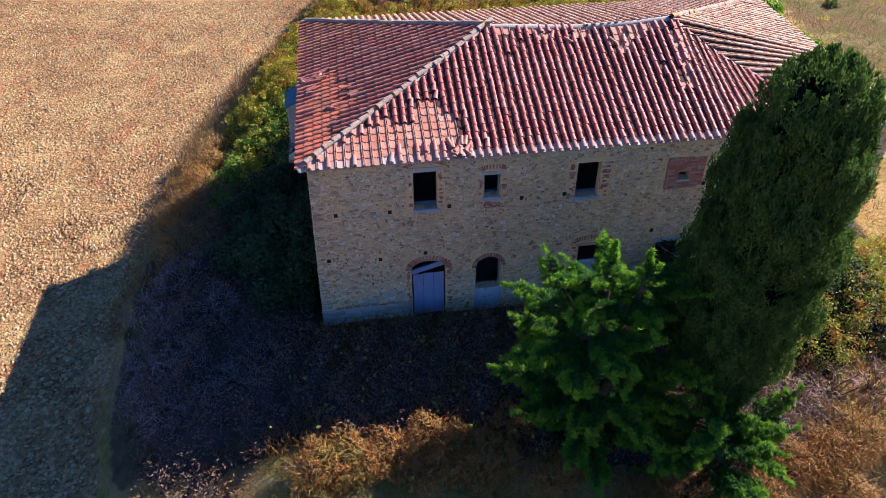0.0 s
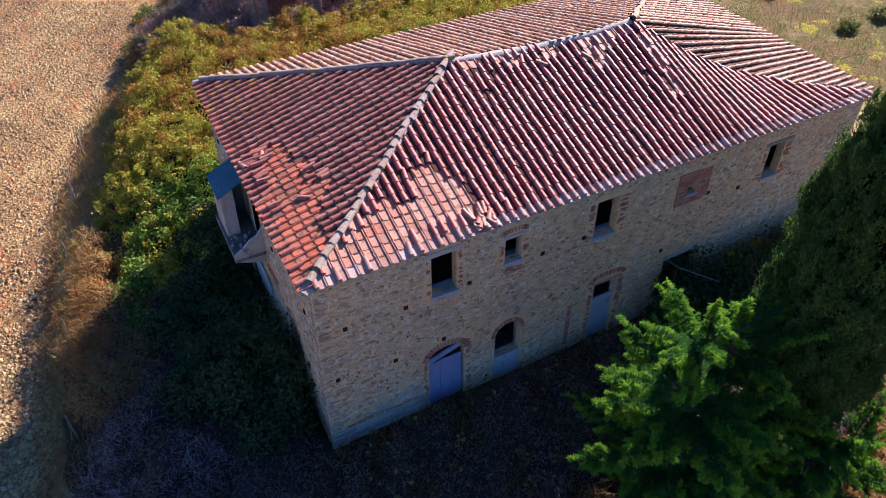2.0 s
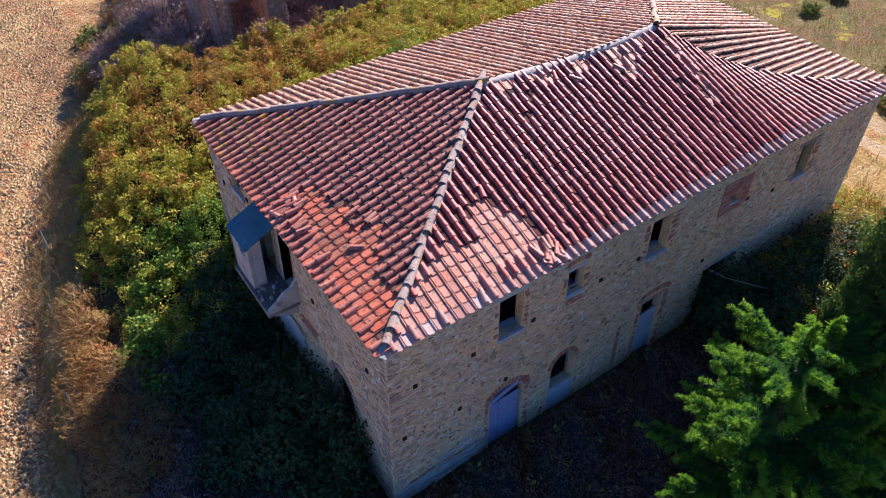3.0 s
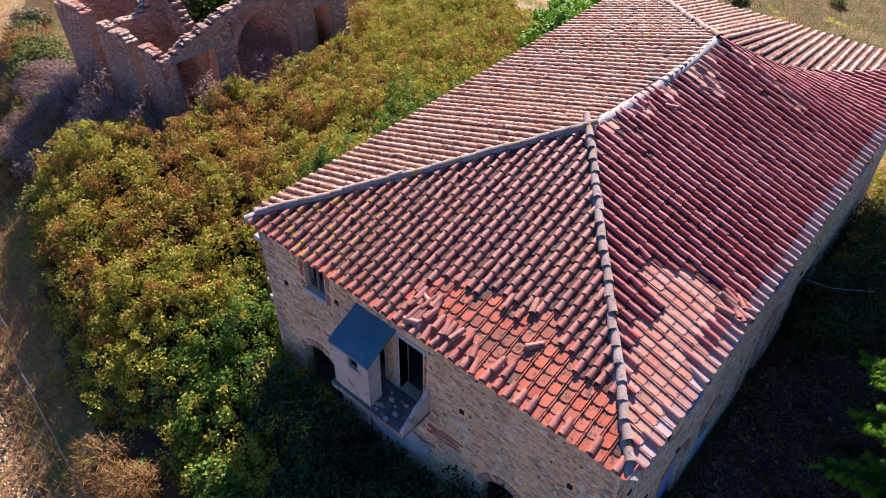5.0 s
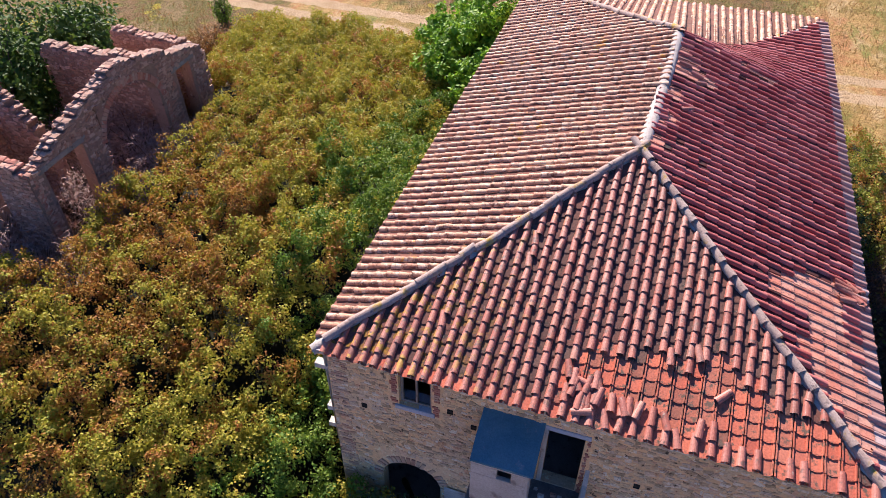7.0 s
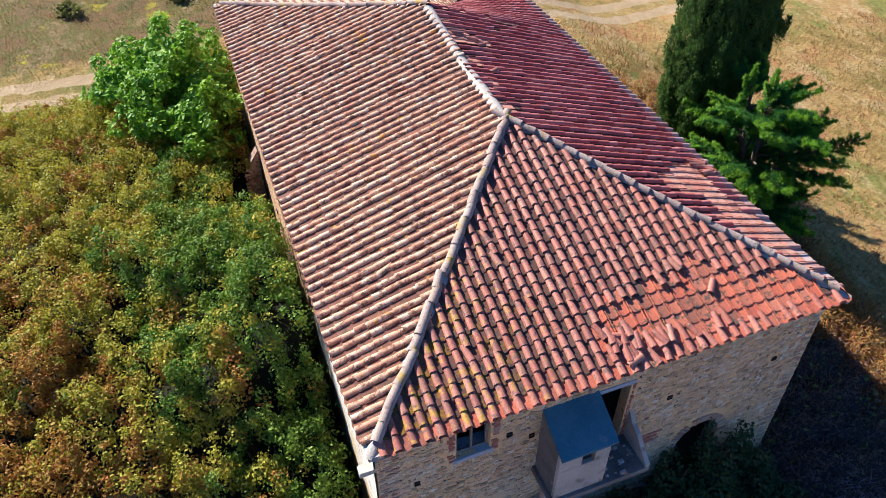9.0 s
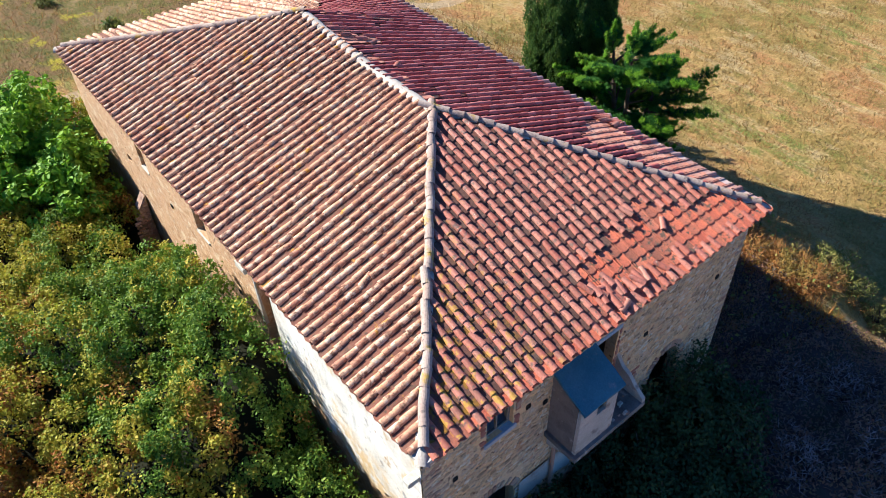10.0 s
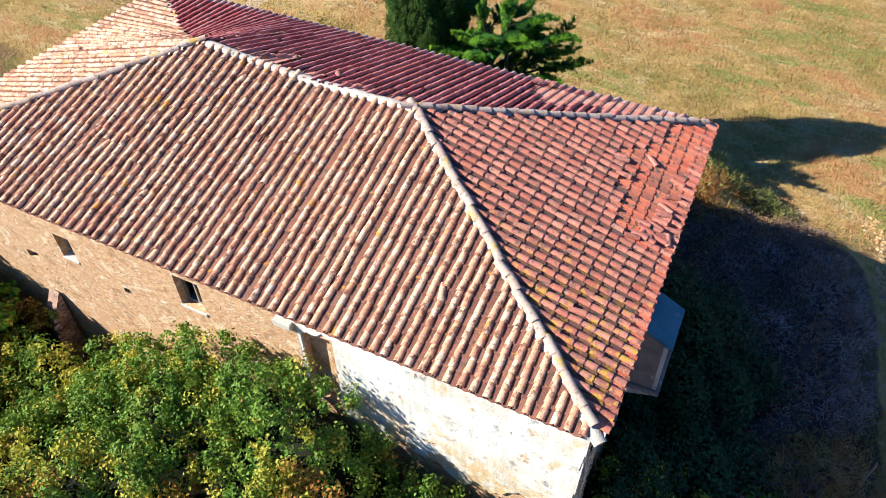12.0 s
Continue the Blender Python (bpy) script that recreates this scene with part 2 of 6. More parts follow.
ochre_stone = surface("ochre_stone", [(0.36, (0.36, 0.2, 0.1)), (0.46, (0.54, 0.34, 0.18)), (0.54, (0.44, 0.24, 0.12)), (0.64, (0.62, 0.46, 0.28))], 2.2, 0.22, [(0.0, (0.26, 0.15, 0.08)), (0.2, (0.52, 0.33, 0.18)), (0.4, (0.42, 0.24, 0.12)), (0.55, (0.58, 0.4, 0.23)), (0.7, (0.46, 0.21, 0.11)), (0.85, (0.64, 0.5, 0.34)), (1.0, (0.76, 0.64, 0.48))],
                      [((0.62, 0.48, 0.32), 5.0, 0.58, 0.68), ((0.24, 0.15, 0.08), 4.0, 0.6, 0.7)], 0.92, 0.45, 22.0)
ochre_mortar = surface("ochre_mortar", [(0.36, (0.36, 0.2, 0.1)), (0.46, (0.54, 0.35, 0.19)), (0.54, (0.46, 0.26, 0.14)), (0.64, (0.62, 0.46, 0.3))], 2.2, spots=[((0.62, 0.5, 0.35), 4.0, 0.56, 0.66), ((0.24, 0.15, 0.09), 6.0, 0.62, 0.7)], bump=0.9, grain=16.0)
ruin_stone = surface("ruin_stone", [(0.3, (0.332, 0.190, 0.137)), (0.5, (0.464, 0.286, 0.198)), (0.7, (0.375, 0.233, 0.182))], 0.6, 0.5, [(0.0, (0.221, 0.121, 0.092)), (0.35, (0.464, 0.276, 0.190)), (0.5, (0.398, 0.156, 0.099)), (0.7, (0.552, 0.354, 0.251)), (1.0, (0.729, 0.501, 0.381))],
                     [((0.138, 0.086, 0.067), 5.0, 0.58, 0.7)], 0.92, 0.7, 22.0)
ruin_mortar = surface("ruin_mortar", [(0.3, (0.224, 0.144, 0.107)), (0.5, (0.336, 0.219, 0.159)), (0.7, (0.291, 0.149, 0.103))], 0.8, spots=[((0.112, 0.074, 0.056), 4.0, 0.56, 0.7), ((0.470, 0.335, 0.258), 5.0, 0.58, 0.68)], bump=0.9, grain=16.0)
worn_brick = surface("worn_brick", [(0.3, (0.42, 0.26, 0.18)), (0.5, (0.5, 0.38, 0.27)), (0.7, (0.44, 0.22, 0.15))], 0.8, 0.6,
                     [(0.0, (0.36, 0.16, 0.11)), (0.3, (0.5, 0.34, 0.23)), (0.55, (0.46, 0.24, 0.16)), (0.8, (0.58, 0.46, 0.33)), (1.0, (0.4, 0.34, 0.27))], [((0.55, 0.46, 0.34), 3.0, 0.52, 0.64), ((0.16, 0.12, 0.09), 6.0, 0.6, 0.7)], 0.92, 0.6, 30.0)
pale_stone = surface("pale_limestone", [(0.3, (0.42, 0.38, 0.32)), (0.7, (0.55, 0.5, 0.42))], 1.5, 0.4, [(0.0, (0.4, 0.36, 0.3)), (1.0, (0.6, 0.56, 0.48))],
                     [((0.25, 0.22, 0.18), 3.0, 0.58, 0.72)], 0.9, 0.6, 25.0)
red_brick = surface("red_brick", [(0.3, (0.4, 0.16, 0.11)), (0.7, (0.5, 0.24, 0.16))], 1.2, 0.6,
                    [(0.0, (0.32, 0.11, 0.08)), (0.4, (0.48, 0.19, 0.13)), (0.7, (0.5, 0.28, 0.2)), (1.0, (0.5, 0.4, 0.3))], [((0.46, 0.37, 0.28), 3.0, 0.57, 0.7)], 0.9, 0.4, 50.0)
plaster_white = surface("lime_plaster", [(0.3, (0.54, 0.47, 0.38)), (0.5, (0.68, 0.64, 0.57)), (0.7, (0.74, 0.71, 0.66))], 1.1,
                        spots=[((0.56, 0.42, 0.24), 0.9, 0.57, 0.68), ((0.58, 0.4, 0.2), 2.2, 0.44, 0.58, (2, 4.7, 3.3)), ((0.3, 0.28, 0.27), 2.6, 0.58, 0.7), ((0.46, 0.32, 0.17), 1.5, 0.6, 0.68), ((0.24, 0.15, 0.09), 3.4, 0.66, 0.7), ((0.5, 0.36, 0.2), 3.0, 0.42, 0.6, (2, 3.9, 3.2))], bump=0.5, grain=18.0, fine=0.3)
plaster_old = surface("stained_plaster", [(0.3, (0.4, 0.36, 0.31)), (0.7, (0.55, 0.5, 0.44))], 1.2, spots=[((0.24, 0.2, 0.17), 2.2, 0.55, 0.7)], bump=0.4, grain=25.0)
inner_plaster = surface("room_plaster", [(0.3, (0.34, 0.31, 0.27)), (0.7, (0.48, 0.45, 0.4))], 0.8, bump=0.2)
old_wood = surface("grey_timber", [(0.3, (0.2, 0.17, 0.14)), (0.7, (0.34, 0.3, 0.26))], 2.0, spots=[((0.1, 0.08, 0.07), 6.0, 0.55, 0.7)], bump=0.5, grain=45.0)
door_paint = surface("faded_grey_paint", [(0.3, (0.250, 0.270, 0.425)), (0.7, (0.330, 0.350, 0.525))], 1.2, spots=[((0.170, 0.160, 0.200), 3.0, 0.58, 0.72)], bump=0.25)
canopy_grey = surface("bluish_sheet", [(0.3, (0.06, 0.15, 0.2)), (0.7, (0.1, 0.2, 0.25))], 1.2, spots=[((0.24, 0.26, 0.28), 3.0, 0.6, 0.72)], bump=0.3, grain=30.0)
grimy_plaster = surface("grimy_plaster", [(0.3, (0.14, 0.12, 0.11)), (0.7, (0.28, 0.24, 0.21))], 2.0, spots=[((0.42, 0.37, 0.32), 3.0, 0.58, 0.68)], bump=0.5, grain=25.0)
# Grey tinted blue: the sky's reflection on the sills is in the colour.
cement = surface("grey_cement", [(0.3, (0.36, 0.39, 0.44)), (0.7, (0.48, 0.51, 0.55))], 1.5, spots=[((0.2, 0.2, 0.2), 3.0, 0.56, 0.72)], bump=0.4, grain=30.0)
bark = surface("bark", [(0.3, (0.06, 0.042, 0.03)), (0.7, (0.13, 0.095, 0.07))], 4.0, bump=0.8, grain=25.0)
rust = surface("rusty_iron", [(0.3, (0.12, 0.07, 0.05)), (0.7, (0.2, 0.12, 0.08))], 6.0, rough=0.7)

# ---- ground: one sheet with a ploughed field, dry meadow and a dirt track ----
FIELD_EDGE = [(-60, -3.5), (-14, -5.0), (-6, -6.6), (-2, -7.3), (3, -7.5), (8, -7.1), (15, -6.1), (22, -3.8), (27, -1.3), (60, 16.0)]


def smooth01(t):
    t = np.clip(t, 0, 1)
    return t * t * (3 - 2 * t)


def field_edge(y):
    return np.interp(y, [p[0] for p in FIELD_EDGE], [p[1] for p in FIELD_EDGE])


def ground_z(x, y):
    """The ground falls away to the field in the west and to the meadow in the south."""
    west = 1.15 * smooth01((field_edge(y) + 3.0 - x) / 4.2)
    south = 1.5 * smooth01((-6.5 + 2.8 * smooth01((0.5 - x) / 3.5) - y) / (6.0 - 1.5 * smooth01((0.5 - x) / 3.5)))
    return -np.maximum(west, south) - 0.004 * np.clip(-20 - y, 0, 400)


def track_x(y):
    return 26.3 + 0.012 * (y - 8) ** 2 * 0.15


def build_ground():
    inner = np.arange(-40, 60.01, 0.5)
    far = np.array([70, 85, 105, 140, 200, 320, 600, 1200, 2500.0])
    xs = np.concatenate([-far[::-1], inner, far])
    ys = np.concatenate([-far[::-1], inner, far])
    gx, gy = np.meshgrid(xs, ys)
    x, y = gx.ravel(), gy.ravel()
    z = ground_z(x, y)
    near = (np.abs(x) < 65) & (np.abs(y) < 65)
    z = z + near * rng.normal(0, 0.025, len(x))
    n = len(xs)
    i = np.arange(len(ys) - 1)[:, None] * n + np.arange(n - 1)[None]
    faces = np.stack([i, i + 1, i + n + 1, i + n], -1).reshape(-1, 4)
    m = bpy.data.materials.new("ground_soil")
    m.use_nodes = True
    nt = m.node_tree
    bsdf = nt.nodes["Principled BSDF"]

    def zone(name):
        a = nt.nodes.new("ShaderNodeAttribute")
        a.attribute_name = name
        return calc(nt, "ADD", a.outputs["Fac"], calc(nt, "MULTIPLY", calc(nt, "SUBTRACT", noise_of(nt, 1.5, 5.0), 0.5), 0.7))

    grass = ramp(nt, noise_of(nt, 0.2, 8.0, 0.72), [(0.34, (0.14, 0.14, 0.035)), (0.45, (0.26, 0.19, 0.07)), (0.52, (0.34, 0.24, 0.1)), (0.6, (0.32, 0.17, 0.08)), (0.7, (0.2, 0.18, 0.06))])
    grass = blend(nt, step(nt, noise_of(nt, 0.6, 7.0, 0.72, (0.5, 1.0, 1)), 0.5, 0.66), grass, (0.37, 0.29, 0.16))
    grass = blend(nt, step(nt, noise_of(nt, 1.1, 7.0, 0.75, (0.4, 1.1, 1)), 0.55, 0.7), grass, (0.42, 0.33, 0.2))
    grass = blend(nt, step(nt, noise_of(nt, 0.3, 8.0, 0.75, (0.4, 1.0, 1)), 0.52, 0.62), grass, (0.18, 0.19, 0.055))
    grass = blend(nt, 0.6, grass, ramp(nt, noise_of(nt, 9.0, 6.0, 0.7, (1, 0.4, 1)), [(0.3, (0.3, 0.3, 0.3)), (0.65, (1.0, 1.0, 1.0))]), "MULTIPLY")
    scrub = ramp(nt, noise_of(nt, 0.3, 8.0, 0.72), [(0.34, (0.1, 0.11, 0.025)), (0.45, (0.22, 0.13, 0.06)), (0.53, (0.14, 0.13, 0.03)), (0.6, (0.28, 0.19, 0.09)), (0.7, (0.13, 0.13, 0.03))])
    scrub = blend(nt, step(nt, noise_of(nt, 0.5, 6.0, 0.6), 0.58, 0.66), scrub, (0.36, 0.3, 0.03))
    scrub = blend(nt, 0.6, scrub, ramp(nt, noise_of(nt, 8.0, 6.0, 0.7), [(0.3, (0.3, 0.3, 0.3)), (0.65, (1.0, 1.0, 1.0))]), "MULTIPLY")
    grass = blend(nt, 1.0, grass, (1.3, 1.2, 1.02), "MULTIPLY")
    grass = blend(nt, step(nt, zone("scrub"), 0.35, 0.65), grass, scrub)
    clay = ramp(nt, noise_of(nt, 0.35, 6.0, 0.7), [(0.3, (0.2, 0.11, 0.048)), (0.5, (0.37, 0.215, 0.090)), (0.62, (0.5, 0.34, 0.142)), (0.75, (0.4, 0.145, 0.057))])
    clay = blend(nt, step(nt, noise_of(nt, 4.0, 6.0, 0.7), 0.58, 0.64), clay, (0.52, 0.4, 0.232))
    clay = blend(nt, step(nt, noise_of(nt, 1.2, 7.0, 0.72, (1.0, 0.45, 1)), 0.53, 0.64), clay, (0.4, 0.15, 0.065))
    clay = blend(nt, 0.82, clay, ramp(nt, noise_of(nt, 7.0, 6.0, 0.75), [(0.38, (0.2, 0.2, 0.2)), (0.56, (1.05, 1.05, 1.05))]), "MULTIPLY")
    litter = ramp(nt, noise_of(nt, 1.3, 6.0, 0.7), [(0.3, (0.04, 0.035, 0.02)), (0.5, (0.09, 0.07, 0.04)), (0.7, (0.16, 0.11, 0.06))])
    dust = ramp(nt, noise_of(nt, 1.0, 6.0, 0.7), [(0.3, (0.34, 0.23, 0.12)), (0.7, (0.46, 0.34, 0.2))])
    col = blend(nt, step(nt, zone("field"), 0.4, 0.6), grass, clay)
    col = blend(nt, step(nt, zone("thicket"), 0.4, 0.6), col, litter)
    col = blend(nt, step(nt, zone("track"), 0.4, 0.6), col, dust)
    nt.links.new(col, bsdf.inputs["Base Color"])
    bsdf.inputs["Roughness"].default_value = 0.95
    bsdf.inputs["Specular IOR Level"].default_value = 0.1
    b = node(nt, "ShaderNodeBump", Strength=1.0, Distance=0.2)
    nt.links.new(noise_of(nt, 5.0, 8.0, 0.7), b.inputs["Height"])
    nt.links.new(b.outputs[0], bsdf.inputs["Normal"])
    me = quick_mesh("ground", np.stack([x, y, z], -1), faces, m, True)
    field = smooth01((field_edge(y) - x) / 0.8 + 0.5) * smooth01((y + 9) / 4.0)
    thicket = smooth01((x - field_edge(y) - 1.2 * smooth01((y - 8) / 2.0)) / 0.8) * smooth01((y + 5.0 + 0.9 * smooth01((1.0 - x) / 3.0)) / 1.5) * smooth01((37 - y) / 4.0) * smooth01((22 - x) / 2.0)
    d = x - track_x(y)
    track = np.maximum(np.exp(-((d + 0.85) / 0.5) ** 2), np.exp(-((d - 0.85) / 0.5) ** 2)) * 1.1
    for name, value in (("field", field), ("thicket", thicket), ("track", track), ("scrub", np.maximum(smooth01((x - 26) / 6.0) * smooth01((y + 6) / 8.0), smooth01((y - 24) / 4.0)))):
        me.attributes.new(name, "FLOAT", "POINT").data.foreach_set("value", value.astype(np.float32))
    return tagged(new("ground", me), "dry meadow and stony ploughed clay ground with a dirt track", "ground", kind="structure")


build_ground()

# ---- the farmhouse ----
LX, LY, WALL_H = 18.35, 10.05, 6.3
house = thing("farmhouse", "abandoned two-storey stone farmhouse with a damaged terracotta hip roof", "house")


def arch_points(a, b, spring, rise, n=10):
    """Points of an arch from (a, spring) over to (b, spring)."""
    c, w = (a + b) / 2, (b - a) / 2
    return [(c - w * math.cos(math.pi * i / n), spring + rise * math.sin(math.pi * i / n)) for i in range(n + 1)]


class Plane:
    """A wall's outer face: u runs along it, z up, w outward."""

    def __init__(self, origin, along, out, foot=0.0, lean=0.0, corner=0.0):
        self.foot, self.lean, self.corner = foot, lean, corner
        self.o, self.u, self.n = np.array(origin, float), np.array(along, float), np.array(out, float)

    def at(self, u, z, w=0.0):
        """A battered wall: its foot stands out and its end leans with the next wall."""
        w = w + self.foot - self.lean * z
        u = u - self.corner * (1 - z / 4.4) * max(0.0, 1 - u / 2)
        return self.o + u * self.u + w * self.n + np.array([0, 0, z])

    def m(self, u, z, w=0.0, su=1.0, sz=1.0, sw=1.0):
        return mat4(self.u * su, np.array([0, 0, sz]), self.n * sw, self.at(u, z, w))


def wall_mesh(plane, length, height, openings, thick, material, base=-1.2, inset=0.0, tail=None):
    """A wall with openings (u0, u1, z0, z1) right through it."""
    us = sorted({inset, length - (inset if tail is None else tail), *[o[0] for o in openings], *[o[1] for o in openings]})
    zs = sorted({base, height, *[o[2] for o in openings], *[o[3] for o in openings]})

    def solid(i, j):
        if not (0 <= i < len(us) - 1 and 0 <= j < len(zs) - 1):
            return False
        u, z = (us[i] + us[i + 1]) / 2, (zs[j] + zs[j + 1]) / 2
        return not any(a < u < b and c < z < d for a, b, c, d in openings)

    bm = bmesh.new()
    grid = {}

    def v(i, j, w):
        if (i, j, w) not in grid:
            grid[i, j, w] = bm.verts.new(plane.at(us[i], zs[j], w))
        return grid[i, j, w]

    for i in range(len(us) - 1):
        for j in range(len(zs) - 1):
            if not solid(i, j):
                continue
            for w in (0.0, -thick):
                bm.faces.new([v(i, j, w), v(i + 1, j, w), v(i + 1, j + 1, w), v(i, j + 1, w)])
            for (di, dj), (p, q) in {(-1, 0): ((i, j), (i, j + 1)), (1, 0): ((i + 1, j), (i + 1, j + 1)), (0, -1): ((i, j), (i + 1, j)), (0, 1): ((i, j + 1), (i + 1, j + 1))}.items():
                if not solid(i + di, j + dj):
                    bm.faces.new([v(*p, 0.0), v(*q, 0.0), v(*q, -thick), v(*p, -thick)])
    return bm_mesh("wall", bm, material)


def spandrel(plane, a, b, spring, top, thick, material, w0=0.0):
    """The masonry that turns a square opening into an arched one."""
    bm = bmesh.new()
    arc = arch_points(a, b, spring, top - spring - 0.01)
    rows = [[bm.verts.new(plane.at(u, z, w)) for u, z in arc] + [bm.verts.new(plane.at(u, top, w)) for u, _ in arc] for w in (w0, -thick)]
    n = len(arc)
    for i in range(n - 1):
        for r in rows:
            bm.faces.new([r[i], r[i + 1], r[n + i + 1], r[n + i]])
        bm.faces.new([rows[0][i], rows[0][i + 1], rows[1][i + 1], rows[1][i]])
    bmesh.ops.remove_doubles(bm, verts=bm.verts[:], dist=0.002)
    return bm_mesh("spandrel", bm, material)


def stone_templates(n, inset, wob, seed):
    """Unit stones, one wide and one high, with chamfered uneven faces standing 1 proud."""
    r = np.random.default_rng(seed)
    out = []
    for _ in range(n):
        base = np.array([(-0.5, -0.5, -0.4), (0.5, -0.5, -0.4), (0.5, 0.5, -0.4), (-0.5, 0.5, -0.4)])
        mid = base * (1, 1, 0) + r.uniform(-wob, wob, (4, 3)) * (0.4, 0.6, 0) + (0, 0, 0.45)
        front = base * (1 - inset, 1 - 1.6 * inset, 0) + r.uniform(-wob, wob, (4, 3)) * (0.5, 0.7, 2.0) + (0, 0, 1)
        v = np.concatenate([base * (0.97, 0.97, 1), mid, front])
        f = [(8, 9, 10, 11)]
        for k in range(4):
            j = (k + 1) % 4
            f += [(k, j, 4 + j, 4 + k), (4 + k, 4 + j, 8 + j, 8 + k)]
        out.append((v, np.array(f)))
    return out


STONE = stone_templates(10, 0.16, 0.26, 3)
BRICK = stone_templates(4, 0.04, 0.02, 4)


def hits(u0, u1, z0, z1, zones):
    return any(u1 > a and u0 < b and z1 > c and z0 < d for a, b, c, d in zones)


def rubble(plane, u_lo, u_hi, z_lo, z_hi, zones, seed, near_u, proud=0.02, big=1.0):
    """Matrices of uneven stones in rough courses, those nearest to near_u first."""
    r = np.random.default_rng(seed)
    got = []
    z = z_lo
    while z < z_hi - 0.05:
        h = min(r.uniform(0.05, 0.12) * big, z_hi - z)
        u = u_lo + r.uniform(-0.1, 0.0)
        while u < u_hi - 0.04:
            w = r.uniform(0.08, 0.22) if r.random() < 0.7 else r.uniform(0.05, 0.1)
            w *= big
            a, b = max(u, u_lo), min(u + w, u_hi)
            u += w
            dz = r.uniform(-0.06, 0.06) * big
            hh = h * r.uniform(0.5, 1.5)
            if r.random() < 0.05:
                continue
            todo = [(a, b)]
            while todo:
                a, b = todo.pop()
                if b - a < 0.05:
                    continue
                if hits(a, b, z + dz, z + dz + hh, zones):
                    todo += [(a, (a + b) / 2), ((a + b) / 2, b)]
                    continue
                m = plane.m((a + b) / 2, z + dz + hh / 2, 0.0, (b - a) * r.uniform(0.8, 1.0), hh * r.uniform(0.8, 0.98), r.uniform(0.2 * proud, proud))
                tilt = r.normal(0, 0.2)
                m[:3, 0], m[:3, 1] = m[:3, 0] + np.array([0, 0, tilt * np.linalg.norm(m[:3, 0])]), m[:3, 1] - plane.u * tilt * np.linalg.norm(m[:3, 1])
                got.append((abs((a + b) / 2 - near_u), m))
        z += h
    got.sort(key=lambda g: g[0])
    return [g[1] for g in got]


def bricks(plane, u0, u1, z0, z1, seed, zones=(), ragged=0.0, length=0.27, height=0.066, proud=0.025):
    """Courses of bricks between u0 and u1."""
    r = np.random.default_rng(seed)
    out, z, row = [], z0, 0
    while z + height <= z1 + 0.001:
        lo = u0 + (r.uniform(0, ragged) if ragged else 0.0)
        hi = u1 - (r.uniform(0, ragged) if ragged else 0.0)
        u = lo - (length / 2 if row % 2 else 0.0)
        while u < hi - 0.03:
            a, b = max(u, lo), min(u + length, hi)
            u += length
            if b - a > 0.04 and r.random() > 0.14 and not hits(a, b, z, z + height, zones):
                out.append(plane.m((a + b) / 2, z + height / 2, 0.0, (b - a) - 0.012, height - 0.012, proud * r.uniform(0.6, 1.15)))
        z += height
        row += 1
    return out


def arch_bricks(plane, a, b, spring, rise, depth, seed, n=15):
    """Voussoirs round an arch."""
    r = np.random.default_rng(seed)
    out = []
    c, w = (a + b) / 2, (b - a) / 2
    for i in range(n):
        t = math.pi * (i + 0.5) / n
        ring = np.array([-math.cos(t) * w, math.sin(t) * rise])
        out_dir = np.array([-math.cos(t) / max(w, 1e-3), math.sin(t) / max(rise, 1e-3)])
        out_dir /= np.linalg.norm(out_dir)
        mid = ring + out_dir * depth / 2
        tang = np.array([out_dir[1], -out_dir[0]])
        size = math.pi * (w + rise) / 2 / n * 0.88
        x = (plane.u * tang[0] + np.array([0, 0, 1]) * tang[1]) * size
        y = (plane.u * out_dir[0] + np.array([0, 0, 1]) * out_dir[1]) * depth
        out.append(mat4(x, y, plane.n * 0.03 * r.uniform(0.7, 1.2), plane.at(c + mid[0], spring + mid[1])))
    return out


SOUTH = Plane((0, 0, 0), (1, 0, 0), (0, -1, 0), 0.15, 0.034, 0.13)
WEST = Plane((0, 0, 0), (0, 1, 0), (-1, 0, 0), 0.13, 0.03, 0.15)
NORTH = Plane((0, LY, 0), (1, 0, 0), (0, 1, 0))
EAST = Plane((LX, 0, 0), (0, 1, 0), (1, 0, 0))

# Openings as (u0, u1, z0, z1).
S_OPEN = {"window_a": (3.08, 3.79, 4.48, 5.8), "window_b": (5.22, 5.74, 4.72, 5.52), "window_c": (8.12, 8.86, 4.42, 5.66), "slit": (11.42, 11.8, 4.76, 5.04),
          "window_d": (14.55, 15.2, 4.3, 5.5), "door": (2.92, 4.04, -0.3, 2.4), "arched_window": (5.05, 5.92, 0.98, 2.34), "side_door": (8.5, 9.35, -0.3, 2.42), "low_door": (11.2, 12.7, -0.3, 2.3)}
W_OPEN = {"window": (7.8, 8.5, 4.98, 5.95), "balcony_door": (4.72, 5.42, 3.72, 5.5), "arch_n": (7.6, 9.0, -0.3, 2.85), "arch_s": (1.75, 2.9, -0.3, 2.95), "closet_door": (5.9, 6.5, 3.72, 5.4)}
N_OPEN = {"niche": (5.38, 6.05, 3.6, 5.82), "window_a": (8.7, 9.4, 4.95, 5.9), "window_b": (12.6, 13.1, 4.85, 5.6), "gap": (14.2, 14.6, 4.2, 4.45)}

